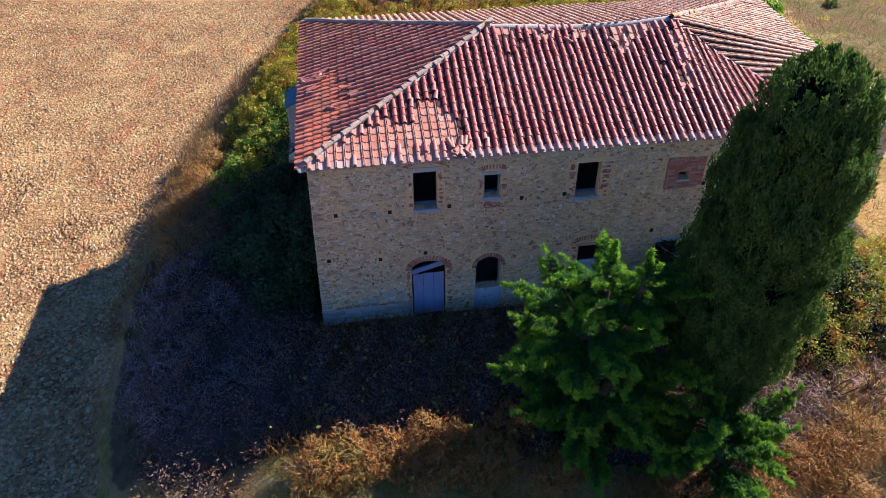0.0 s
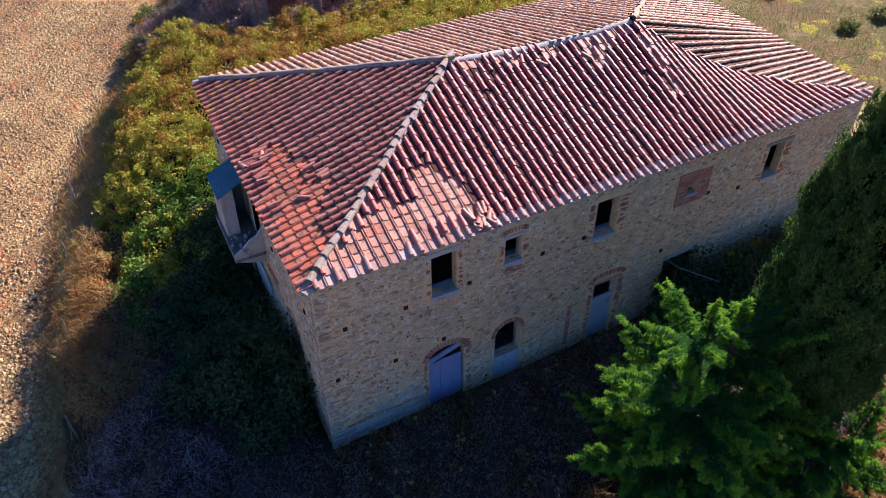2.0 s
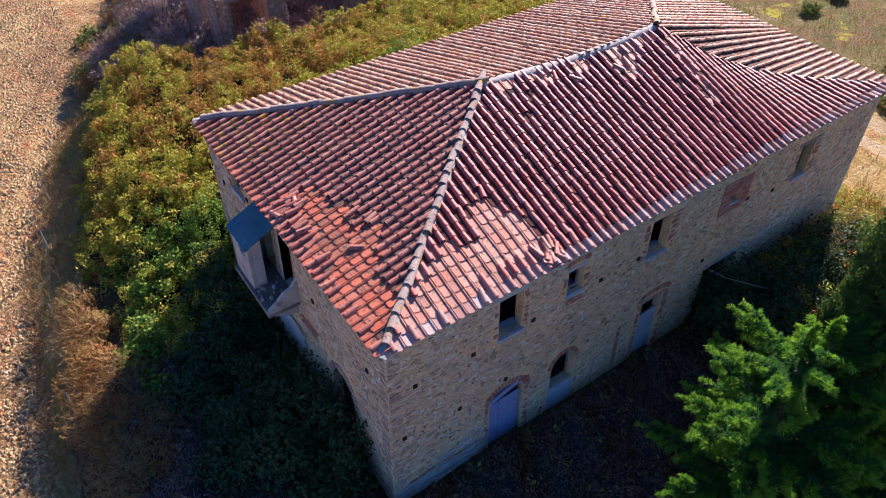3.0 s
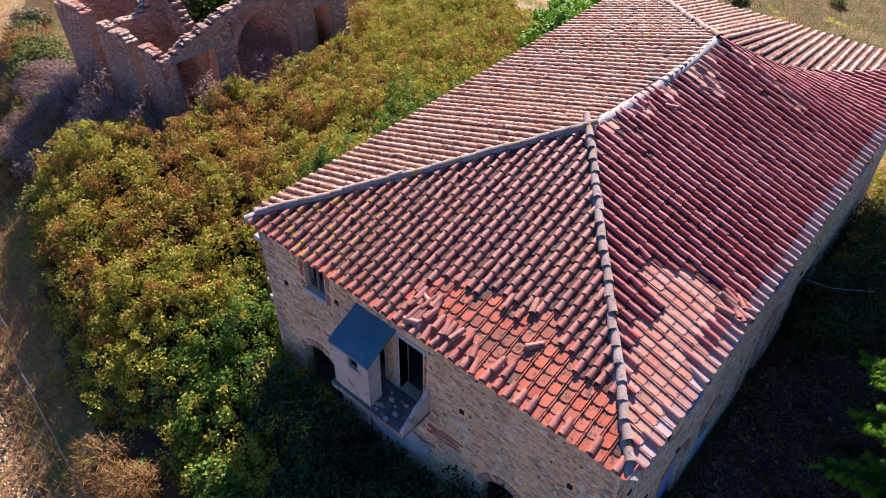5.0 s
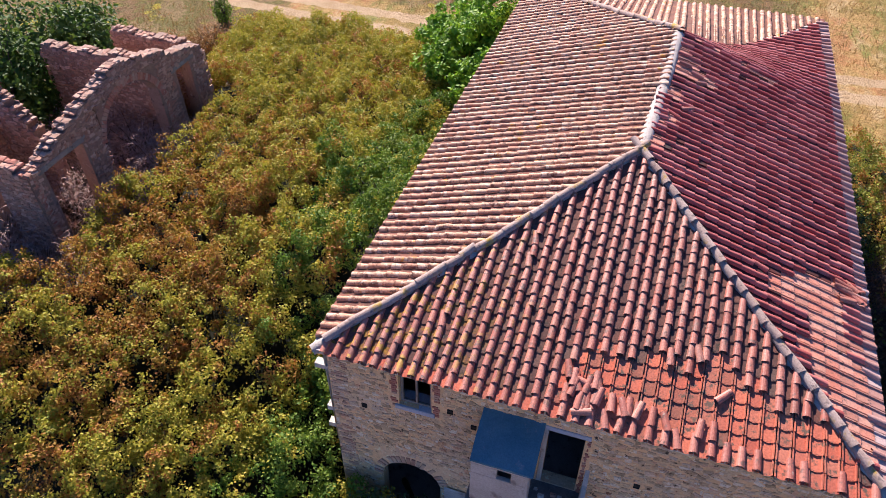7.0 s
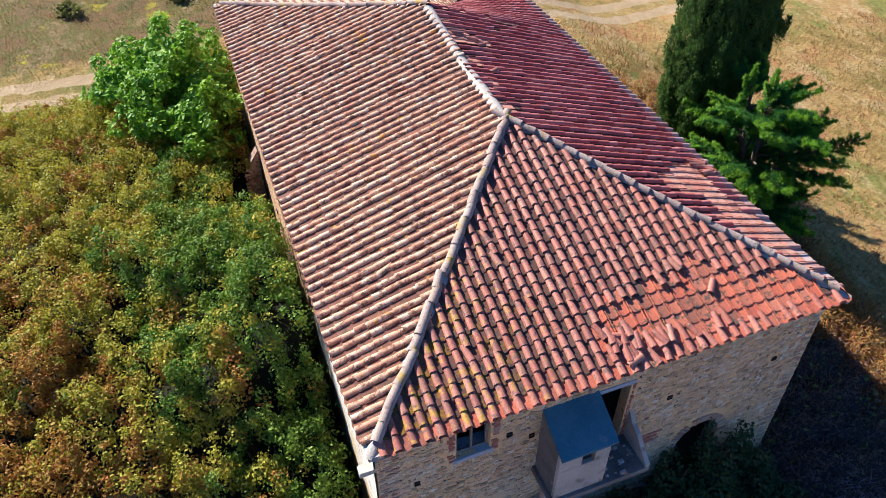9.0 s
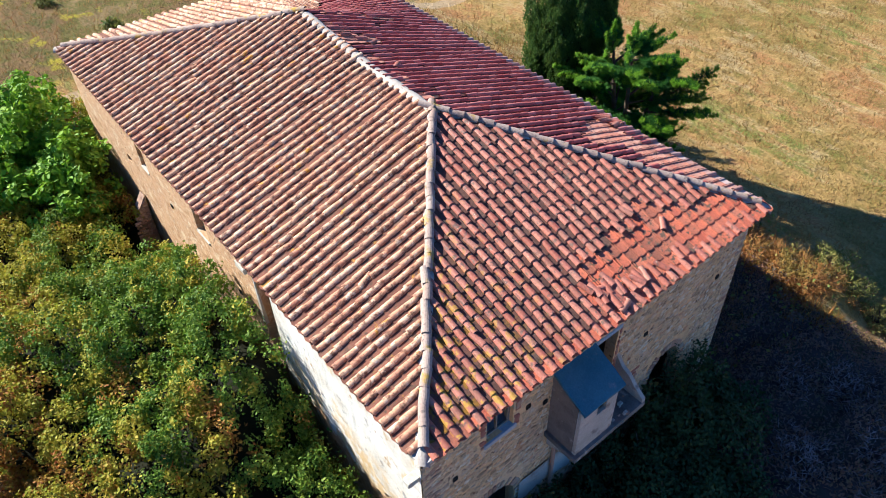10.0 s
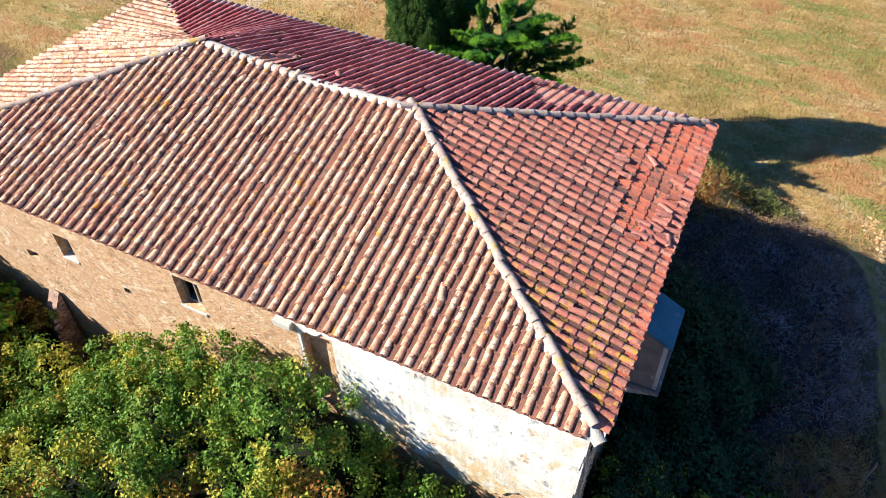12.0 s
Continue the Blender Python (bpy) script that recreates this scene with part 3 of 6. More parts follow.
THICK = 0.26
walls = {}
for key, plane, length, opens in (("south", SOUTH, LX, S_OPEN), ("west", WEST, LY, W_OPEN), ("north", NORTH, LX, N_OPEN), ("east", EAST, LY, {})):
    walls[key] = part("wall", wall_mesh(plane, length, WALL_H, list(opens.values()), THICK, ochre_mortar if key == "north" else rubble_mortar, inset=0.0 if key == "south" else THICK + 0.003, tail=None if key in ("south", "north") else 0.0), house)
for key, label in (("south", "brown rubble stone wall with brick window surrounds"), ("west", "brown rubble stone wall with a balcony closet"), ("north", "sunlit ochre stone wall, partly white plaster"), ("east", "rough stone end wall")):
    tagged(walls[key], label)
for plane, key, name, spring in ((SOUTH, "south", "door", 2.05), (SOUTH, "south", "arched_window", 1.9)):
    a, b, c, d = S_OPEN[name]
    part("spandrel", spandrel(plane, a, b, spring, d, THICK, rubble_mortar, -0.004), walls[key])
for name, spring in (("arch_n", 2.15), ("arch_s", 2.25)):
    a, b, c, d = W_OPEN[name]
    part("spandrel", spandrel(WEST, a, b, spring, d, THICK, rubble_mortar, -0.004), walls["west"])

# Rooms: floors, a partition and plastered inner linings keep the inside closed and dim.
part("floor_slab", box_mesh("floor_slab", (THICK, THICK, -0.2), (LX - THICK, LY - THICK, 0.02), plaster_old, 0), house)
part("upper_floor", box_mesh("upper_floor", (THICK + 0.003, THICK + 0.003, 3.25), (LX - THICK - 0.003, LY - THICK - 0.003, 3.5), old_wood, 0), house)
for x in (6.8, 10.4):
    part("partition", box_mesh("partition", (x, THICK + 0.004, 3.503), (x + 0.15, LY - THICK - 0.004, 6.2), inner_plaster, 0), house)

# ---- roof ----
EX0, EX1, EY0, EY1, EZ = -0.2, 18.52, -0.18, 10.2, 6.34
PA, PB, PC, PD = (EX0, EY0, EZ), (EX0, EY1, EZ), (EX1, EY0, EZ), (EX1, EY1, EZ)
APEX_W, APEX_E = (6.08, 4.9, 8.05), (12.33, 4.58, 8.07)
RIDGE = [APEX_W, (7.6, 4.8, 7.95), (9.1, 4.72, 7.9), (10.8, 4.63, 7.96), APEX_E]
HIP_SE = [APEX_E, (13.2, 3.9, 7.5), (14.1, 3.25, 7.0), (15.06, 2.6, 6.63), (15.87, 2.05, 6.45), (17.2, 0.95, 6.36), PC]
HIP_NE = [APEX_E, (14.3, 6.35, 7.46), (16.4, 8.25, 6.86), PD]
HIP_NW = [APEX_W, (3.1, 7.4, 7.2), PB]
HIP_SW = [APEX_W, (3.0, 2.4, 7.2), PA]


class Slope:
    """One face of the roof: columns run up from the eave to the hips and the ridge."""

    def __init__(self, start, along, inward, top):
        self.o, self.u, self.n = np.array(start, float), np.array((*along, 0), float), np.array((*inward, 0), float)
        top = np.array(top, float) - self.o
        self.tu, self.tv, self.tz = top @ self.u, top @ self.n, top[:, 2]
        self.length = self.tu[-1]

    def crest(self, u):
        """How far in, and how high, the top lies above the eave at u."""
        return np.interp(u, self.tu, self.tv), np.interp(u, self.tu, self.tz)

    def axes(self, u):
        v, z = self.crest(u)
        run = math.hypot(v, z)
        up = (self.n * v + np.array([0, 0, z])) / max(run, 1e-6)
        return run, up, np.cross(self.u, up)

    def at(self, u, s, lift=0.0):
        run, up, normal = self.axes(u)
        return self.o + self.u * u + up * s + normal * lift

    def tile(self, u, s, lift, tip=0.0, turn=0.0, scale=1.0):
        """A tile's pose: its lower end at s, tipped by tip and turned by turn radians."""
        run, up, normal = self.axes(u)
        x = self.u - up * (self.u @ up)
        x = x / np.linalg.norm(x)
        normal = np.cross(x, up)
        m = mat4(x * scale, up * scale, normal * scale, self.o + self.u * u + up * s + normal * lift)
        r = np.eye(4)
        c, d = math.cos(turn), math.sin(turn)
        r[0, 0], r[0, 1], r[1, 0], r[1, 1] = c, -d, d, c
        p = np.eye(4)
        c, d = math.cos(tip), math.sin(tip)
        p[1, 1], p[1, 2], p[2, 1], p[2, 2] = c, -d, d, c
        return m @ r @ p


slopes = {
    "south": Slope(PA, (1, 0), (0, 1), HIP_SW[::-1] + RIDGE[1:] + HIP_SE[1:]),
    "north": Slope(PD, (-1, 0), (0, -1), HIP_NE[::-1] + RIDGE[::-1][1:] + HIP_NW[1:]),
    "west": Slope(PB, (0, -1), (1, 0), HIP_NW[::-1] + HIP_SW[1:]),
    "east": Slope(PC, (0, 1), (-1, 0), HIP_SE[::-1] + HIP_NE[1:]),
}


def deck_mesh(s):
    """The boarding under the tiles, closed below."""
    us = np.linspace(0.0, s.length, 60)
    verts, faces = [], []
    for u in us:
        run = s.axes(u)[0]
        for k in range(5):
            for lift in (-0.012, -0.09):
                verts.append(s.at(u, run * k / 4, lift) if run > 1e-4 else s.o + s.u * u + np.array([0, 0, lift]))
    for i in range(len(us) - 1):
        for k in range(4):
            a, b = i * 10 + k * 2, (i + 1) * 10 + k * 2
            faces += [(a, b, b + 2, a + 2), (a + 1, a + 3, b + 3, b + 1)]
        a, b = i * 10, (i + 1) * 10
        faces.append((a, a + 1, b + 1, b))
    return quick_mesh("roof_slope", verts, faces, old_wood)


def barrel(width, narrow, length, seed, seg=8, high=0.86):
    """A half-round tile, wide at its lower end, with its own thickness."""
    r = np.random.default_rng(seed)
    verts, t = [], 0.012
    for y, w in ((0.0, width), (length, narrow)):
        for out in (0.0, t):
            for k in range(seg + 1):
                a = math.pi * k / seg
                rad = w / 2 - out
                verts.append((-math.cos(a) * rad, y + r.uniform(-0.006, 0.006), math.sin(a) * rad * high))
    n = seg + 1
    faces = []
    for k in range(seg):
        faces += [(k, k + 1, 2 * n + k + 1, 2 * n + k), (n + k, 3 * n + k, 3 * n + k + 1, n + k + 1), (k, n + k, n + k + 1, k + 1)]
    faces += [(0, 2 * n, 3 * n, n), (seg, n + seg, 3 * n + seg, 2 * n + seg)]
    return np.array(verts), np.array(faces)


def tray(width, length):
    """A flat pan tile with raised rims."""
    prof = [(-0.5, -0.012), (-0.5, 0.036), (-0.41, 0.036), (-0.39, 0.012), (0.0, 0.01), (0.39, 0.012), (0.41, 0.036), (0.5, 0.036), (0.5, -0.012)]
    n = len(prof)
    verts = [(x * w, y - (0.03 * (1 - 5 * x * x) if y == 0 and abs(x) < 0.41 else 0.0), z) for y, w in ((0.0, width * 0.95), (length, width)) for x, z in prof]
    faces = [(k, k + 1, n + k + 1, n + k) for k in range(n - 1)]
    faces += [(0, 1, 2, 3), (0, 3, 5, 8), (5, 6, 7, 8)]
    return np.array(verts, float), np.array(faces)


PITCH, GAUGE = 0.258, 0.29
BARRELS = [barrel(0.155, 0.126, 0.36, k) for k in range(4)]
TRAYS = [tray(0.244, 0.35)]
arc = [(-math.cos(math.pi * k / 6) * 0.066, 0.012, math.sin(math.pi * k / 6) * 0.055) for k in range(7)]
PLUGS = [(np.array(arc + [(x, 0.06, z) for x, _, z in arc]), np.array([(0, 1, 2, 3), (0, 3, 4, 6), (4, 5, 6, 6)][:2] + [(k, 7 + k, 8 + k, k + 1) for k in range(6)]))]
eave_clay = surface("limewashed_eave_clay", [(0.3, (0.374, 0.182, 0.141)), (0.7, (0.493, 0.319, 0.274))], 2.0, 0.6, [(0.0, (0.340, 0.129, 0.096)), (0.4, (0.425, 0.205, 0.155)), (0.7, (0.527, 0.365, 0.318)), (1.0, (0.629, 0.517, 0.474))], bump=0.3)
limed_clay = surface("limewashed_barrel_clay", [(0.3, (0.312, 0.151, 0.124)), (0.7, (0.421, 0.260, 0.227))], 2.0, 0.6, [(0.0, (0.280, 0.103, 0.083)), (0.5, (0.389, 0.220, 0.186)), (1.0, (0.545, 0.426, 0.399))], bump=0.3)
pale_lime = surface("pale_lime_plug", [(0.3, (0.55, 0.48, 0.43)), (0.7, (0.72, 0.66, 0.6))], 2.0, 0.4, [(0.0, (0.45, 0.34, 0.3)), (1.0, (0.78, 0.74, 0.7))], bump=0.3)
plug_lime = surface("lime_plug", [(0.3, (0.36, 0.24, 0.2)), (0.7, (0.55, 0.45, 0.4))], 2.0, 0.6, [(0.0, (0.2, 0.11, 0.09)), (0.6, (0.4, 0.27, 0.23)), (1.0, (0.7, 0.64, 0.6))], bump=0.3)

W_BARE = [(0.25, 0.3), (0.7, 0.87), (1.07, 0.98), (1.47, 0.94), (1.94, 1.26), (2.7, 1.73), (3.1, 1.37), (3.8, 1.56), (4.05, 1.18), (4.9, 1.32), (5.2, 1.09), (5.42, 0.9), (5.5, 0.0)]
S_BARE = [(0.3, 0.16), (0.7, 0.5), (1.23, 0.78), (1.94, 1.32), (2.2, 1.2), (2.5, 1.54), (2.83, 1.04), (3.28, 1.36), (3.49, 1.92), (3.98, 1.95), (4.43, 1.36), (4.6, 0.85), (4.72, 0.0)]


def bare(key, x, y, v, crest, r):
    """Whether the barrel tile has gone from this place."""
    if key == "west":
        lim = np.interp(y, [p[0] for p in W_BARE], [p[1] for p in W_BARE], 0, 0)
        return v < lim + r.uniform(-0.12, 0.12) and lim > 0 and not (v < 0.05 and r.random() < (0.8 if y > 1.7 else 0.3)) and not (y > 2.2 and v < 0.3 and r.random() < 0.6)
    if key == "south":
        lim = np.interp(x, [p[0] for p in S_BARE], [p[1] for p in S_BARE], 0, 0)
        if lim > 0 and v < lim + r.uniform(-0.1, 0.1):
            return not (v < 0.05 and r.random() < 0.3) and not (x > 2.5 and v < 0.35 and r.random() < 0.5)
        if crest - v < ridge_patch(x):
            return r.random() < (0.85 if 10.1 < x < 11.1 else 0.6)
        if abs(x - (12.35 - 0.13 * (4.2 - v))) < 0.16 and 1.7 < v < 4.2:
            return r.random() < 0.65
    return r.random() < 0.006


def ridge_patch(x):
    """How far down from the ridge the barrels are gone."""
    return (0.42 + 0.26 * np.sin(x * 5.0)) * (6.4 < x < 12.2) + (0.75 if 10.1 < x < 11.1 else 0.0)


def stripped(key, x, y, v, crest):
    """Whether a pan lies in a patch whose barrels have slipped off, so that its clean clay shows."""
    table, at = {"west": (W_BARE, y), "south": (S_BARE, x)}.get(key, (None, 0))
    if table is None:
        return False
    if key == "south" and (crest - v < ridge_patch(x) or (abs(x - (12.35 - 0.13 * (4.2 - v))) < 0.2 and v > 1.7)):
        return True
    return v < np.interp(at, [p[0] for p in table], [p[1] for p in table], 0, 0) + 0.1 * (0.2 < at < 5.4)


roof_parts = {}
for key, s in slopes.items():
    r = np.random.default_rng(sum(map(ord, key)))
    roof_parts[key] = part("roof_slope", deck_mesh(s), house, {"south": "shaded south roof slope of dark red barrel tiles", "north": "sunlit roof slope of pale lichened barrel tiles",
                                                             "west": "roof slope of red barrel tiles with a bare broken patch", "east": "sunlit end roof slope of pale tiles"}[key])
    tops, pans, plugs = [], [], []
    cols = int(s.length / PITCH)
    off = (s.length - cols * PITCH) / 2
    for i in range(cols + 1):
        wob = r.normal(0, 0.016)
        for what in ("pan", "top"):
            u = off + i * PITCH + (PITCH / 2 if what == "pan" else 0.0)
            if not 0.1 < u < s.length - 0.1:
                continue
            run = s.axes(u)[0]
            k = 0
            while k * GAUGE + (0.1 if key == "east" else 0.2) < run:
                at = k * GAUGE - 0.03
                place = s.at(u, at)
                v = (place - s.o) @ s.n
                if what == "pan":
                    m = s.tile(u + r.normal(0, 0.004), at - 0.02, 0.03 + r.uniform(0, 0.008), -0.055 + r.normal(0, 0.009), r.normal(0, 0.012))
                    pans.append((np.linalg.norm(place[:2] - (0, 3)), m, stripped(key, place[0], place[1], v, s.crest(u)[0]), k == 0))
                elif not bare(key, place[0], place[1], v, s.crest(u)[0], r):
                    loose = r.random() < 0.03
                    m = s.tile(u + wob + r.normal(0, 0.007), at + r.normal(0, 0.012), 0.044 + r.uniform(0, 0.006), -0.034 + r.normal(0, 0.008), r.normal(0, 0.12 if loose else 0.02))
                    tops.append((np.linalg.norm(place[:2] - (0, 3)), m, k == 0))
                    if k == 0:
                        plugs.append(m)
                k += 1
    pieces("mortar_plug", PLUGS, plugs, roof_parts[key], pale_lime if key == "south" else plug_lime, 300)
    # Pan tone by slope holds sun and shade: dark south, pale north and east.
    clay = {"south": south_clay, "west": terracotta}.get(key, weathered_clay)
    for name, got, shapes, what in (("barrel_tile", [p for p in tops if not p[2]], BARRELS, clay), ("eave_barrel_tile", [p for p in tops if p[2]], BARRELS, limed_clay if key == "south" else clay), ("pan_tile", [p for p in pans if not p[2] and not p[3]], TRAYS, {"south": shade_pan, "west": grimy_pan}.get(key, lit_pan)), ("bare_pan_tile", [p for p in pans if p[2] and not p[3]], TRAYS, dusty_pan if key == "south" else pan_clay), ("eave_pan_tile", [p for p in pans if p[3]], TRAYS, {"south": eave_clay, "west": pan_clay}.get(key, lit_pan))):
        got.sort(key=lambda g: g[0])
        pieces(name, shapes, [g[1] for g in got], roof_parts[key], what, 300)

# Slipped tiles lying across the bare patches.
fallen = []
r = np.random.default_rng(41)
for key, u0, u1, s0, s1, count in (("west", 4.75, 5.55, 0.1, 0.8, 14), ("west", 5.6, 8.2, 0.05, 0.35, 6), ("west", 6.0, 9.3, 0.8, 1.7, 3), ("south", 2.7, 4.9, 0.05, 0.5, 5), ("south", 4.1, 5.4, 0.05, 0.4, 9), ("south", 8.8, 12.4, 4.0, 4.7, 4)):
    for _ in range(count):
        fallen.append(slopes[key].tile(r.uniform(u0, u1), r.uniform(s0, s1), 0.055 + r.uniform(0, 0.03), r.uniform(-0.1, 0.02), r.normal(0, 1.1) if r.random() < 0.35 else r.normal(0, 0.28)))
pieces("slipped_tile", BARRELS, fallen, roof_parts["west"], terracotta, 300)


def along(points, gap, start=0.0):
    """Places every gap along a polyline, with the direction there."""
    pts = np.array(points, float)
    seg = np.linalg.norm(np.diff(pts, axis=0), axis=1)
    dist = np.r_[0, np.cumsum(seg)]
    out = []
    d = start
    while d < dist[-1]:
        p = np.array([np.interp(d, dist, pts[:, k]) for k in range(3)])
        q = np.array([np.interp(min(d + 0.2, dist[-1]), dist, pts[:, k]) for k in range(3)])
        o = np.array([np.interp(max(d - 0.05, 0), dist, pts[:, k]) for k in range(3)])
        t = (q - o) / np.linalg.norm(q - o)
        out.append((p, t))
        d += gap
    return out


def cap_matrices(points, lift, seed, dip=0.018):
    """Caps climbing a hip, each lapping the one below."""
    r = np.random.default_rng(seed)
    out = []
    for p, t in along(points, 0.36, 0.3):
        x = np.cross(t, (0, 0, 1.0))
        x /= np.linalg.norm(x)
        z = np.cross(x, t)
        turn = r.normal(0, 0.05)
        t2, x2 = t + turn * x - dip * z, x - turn * t
        out.append(mat4(x2, t2, z, p + z * (lift + r.uniform(0, 0.025)) + x * r.normal(0, 0.016)))
    return out


def mortar_roll(points, radius, seed):
    """A lumpy bed of mortar along a hip or ridge."""
    r = np.random.default_rng(seed)
    places = along(points, 0.22)
    verts, faces, n = [], [], 7
    for p, t in places:
        x = np.cross(t, (0, 0, 1.0))
        x /= np.linalg.norm(x)
        z = np.cross(x, t)
        k = radius * r.uniform(0.88, 1.12)
        for i in range(n):
            a = math.pi * i / (n - 1)
            verts.append(p - z * 0.06 + x * (-math.cos(a) * k * 1.25) + z * math.sin(a) * k)
    for j in range(len(places) - 1):
        for i in range(n - 1):
            faces.append((j * n + i, j * n + i + 1, (j + 1) * n + i + 1, (j + 1) * n + i))
    return quick_mesh("mortar_bed", verts, faces, mortar_grey, True)


KNOBBED = [barrel(0.205, 0.16, 0.38, 20 + k, 9, 0.95) for k in range(3)]
CAPS = [barrel(0.2, 0.188, 0.4, 10 + k, 9, 0.95) for k in range(3)]
for k, (line, key) in enumerate(((HIP_SW[::-1], "south"), (HIP_NW[::-1], "west"), (HIP_NE[::-1], "east"))):
    pieces("hip_tile", CAPS if k else KNOBBED, cap_matrices(line, 0.055, 60 + k, 0.018 if k else 0.06), roof_parts[key], cap_clay, 300, smooth=False)
    part("mortar_bed", mortar_roll(line, 0.112, 70 + k), roof_parts[key])
part("ridge_mortar", mortar_roll(RIDGE, 0.13, 80), roof_parts["south"], "grey mortared ridge")
part("ridge_mortar", mortar_roll(HIP_SE, 0.11, 81), roof_parts["east"], "grey mortared sagging hip")

# Lime bedding that closes the tile ends along the eaves.
for key, s in slopes.items():
    bm = bmesh.new()
    for u in np.arange(0.05, s.length - 0.05, PITCH):
        a, b = s.at(u, 0.02, 0.0), s.at(min(u + PITCH * 0.96, s.length - 0.1), 0.02, 0.0)
        lo, hi = np.minimum(a, b), np.maximum(a, b)
        box(bm, lo - (0.03, 0.03, 0.075), hi + (0.03, 0.03, 0.03))
    part("eave_bedding", bm_mesh("eave_bedding", bm, plaster_old), roof_parts[key])

# ---- openings of the house ----
def slab(name, plane, u0, u1, z0, z1, w0, w1, material, parent, label="", bevel=0.012, rough=0.0):
    """A block laid on a wall: between u0 and u1, z0 and z1, w0 and w1 out from its face."""
    bm = bmesh.new()
    vs = box(bm, (u0, z0, w0), (u1, z1, w1))
    for v in vs:
        v.co = Vector(plane.at(v.co.x, v.co.y, v.co.z))
    if bevel:
        bmesh.ops.bevel(bm, geom=bm.edges[:], offset=bevel, segments=1, affect="EDGES")
    for v in bm.verts:
        v.co += Vector(rng.uniform(-rough, rough, 3)) if rough else Vector()
    return part(name, bm_mesh(name, bm, material), parent, label)


def casement(plane, opening, parent, depth=0.2, bars=1):
    """What is left of a window: a timber frame with a mullion."""
    a, b, c, d = opening
    bm = bmesh.new()
    t = 0.06
    spans = [(a + 0.004, a + t, c, d), (b - t, b - 0.004, c, d), (a + t, b - t, c, c + t), (a + t, b - t, d - t, d)]
    spans += [(a + (b - a) * k / (bars + 1) - 0.02, a + (b - a) * k / (bars + 1) + 0.02, c + t, d - t) for k in range(1, bars + 1)]
    for u0, u1, z0, z1 in spans:
        for v in box(bm, (u0, z0, -depth - 0.05), (u1, z1, -depth)):
            v.co = Vector(plane.at(v.co.x, v.co.y, v.co.z))
    return part("window_frame", bm_mesh("window_frame", bm, old_wood), parent, "weathered grey window frame without glass")


def planks(plane, u0, u1, z0, z1, depth, parent, material, count, missing=()):
    """A boarded door leaf: planks side by side."""
    door = slab("door", plane, u0, u1, z0 + 0.3, z0 + 0.42, -depth - 0.06, -depth - 0.03, old_wood, parent, "faded grey boarded door")
    w = (u1 - u0) / count
    for k in range(count):
        if k not in missing:
            slab("plank", plane, u0 + k * w + 0.004, u0 + (k + 1) * w - 0.004, z0, z1 + rng.uniform(-0.02, 0.01), -depth - 0.03, -depth + rng.uniform(-0.004, 0.006), material, door, "", 0.006)
    return door


S, W, N = S_OPEN, W_OPEN, N_OPEN
SW, WW, NW = walls["south"], walls["west"], walls["north"]
slab("lintel", SOUTH, 2.92, 3.95, 5.8, 5.95, -0.3, 0.035, pale_stone, SW, "pale grey lintel", rough=0.006)
slab("sill", SOUTH, 3.04, 3.84, 4.36, 4.48, -0.4, 0.06, cement, SW, "pale grey window sill", rough=0.006)
slab("lintel", SOUTH, 5.15, 5.83, 5.52, 5.63, -0.3, 0.03, pale_stone, SW, "pale grey lintel", rough=0.005)
slab("sill", SOUTH, 5.18, 5.78, 4.6, 4.72, -0.4, 0.05, cement, SW, rough=0.005)
slab("sill", SOUTH, 8.06, 8.92, 4.32, 4.42, -0.4, 0.05, cement, SW, rough=0.006)
slab("sill", SOUTH, 11.4, 11.82, 4.69, 4.76, -0.3, 0.04, cement, SW, rough=0.004)
for u0, u1, z0, z1 in ((11.0, 11.41, 4.45, 5.58), (11.81, 12.26, 4.5, 5.55), (11.41, 11.81, 5.05, 5.58), (11.41, 11.81, 4.42, 4.68)):
    slab("brick_patch", SOUTH, u0, u1, z0, z1, -0.02, 0.008, red_brick, SW, "red brick infill round a slit", 0.004, 0.004)
slab("sill", SOUTH, 14.5, 15.25, 4.2, 4.3, -0.4, 0.05, cement, SW, rough=0.006)
slab("lintel", SOUTH, 14.35, 15.5, 5.5, 5.62, -0.35, 0.02, old_wood, SW, "weathered timber lintel", rough=0.01)
casement(SOUTH, S["window_b"], SW, 0.16, 0)
casement(SOUTH, S["arched_window"], SW, 0.22, 0)
planks(SOUTH, 2.96, 4.0, 0.0, 1.8, 0.08, SW, door_paint, 3)
bm = bmesh.new()
for v in box(bm, (2.93, 1.82, -0.1), (4.05, 2.0, -0.05)):
    v.co = Vector(SOUTH.at(v.co.x, v.co.y + (v.co.x - 2.95) * 0.3, v.co.z))
part("loose_board", bm_mesh("loose_board", bm, door_paint), SW, "tilted loose board in the door arch")
slab("blocked_panel", SOUTH, 5.03, 5.95, 0.05, 0.97, -0.02, 0.018, cement, SW, "grey plastered panel under the arched window", rough=0.006)
slab("blocked_panel", SOUTH, 8.52, 9.33, 0.0, 1.72, -0.16, -0.08, cement, SW, "grey blocked-up doorway", rough=0.008)
slab("lintel", SOUTH, 11.1, 12.8, 2.3, 2.45, -0.3, 0.02, plaster_old, SW, "grey concrete lintel", rough=0.008)
slab("lintel", SOUTH, 8.4, 9.5, 2.42, 2.52, -0.3, 0.02, red_brick, SW)

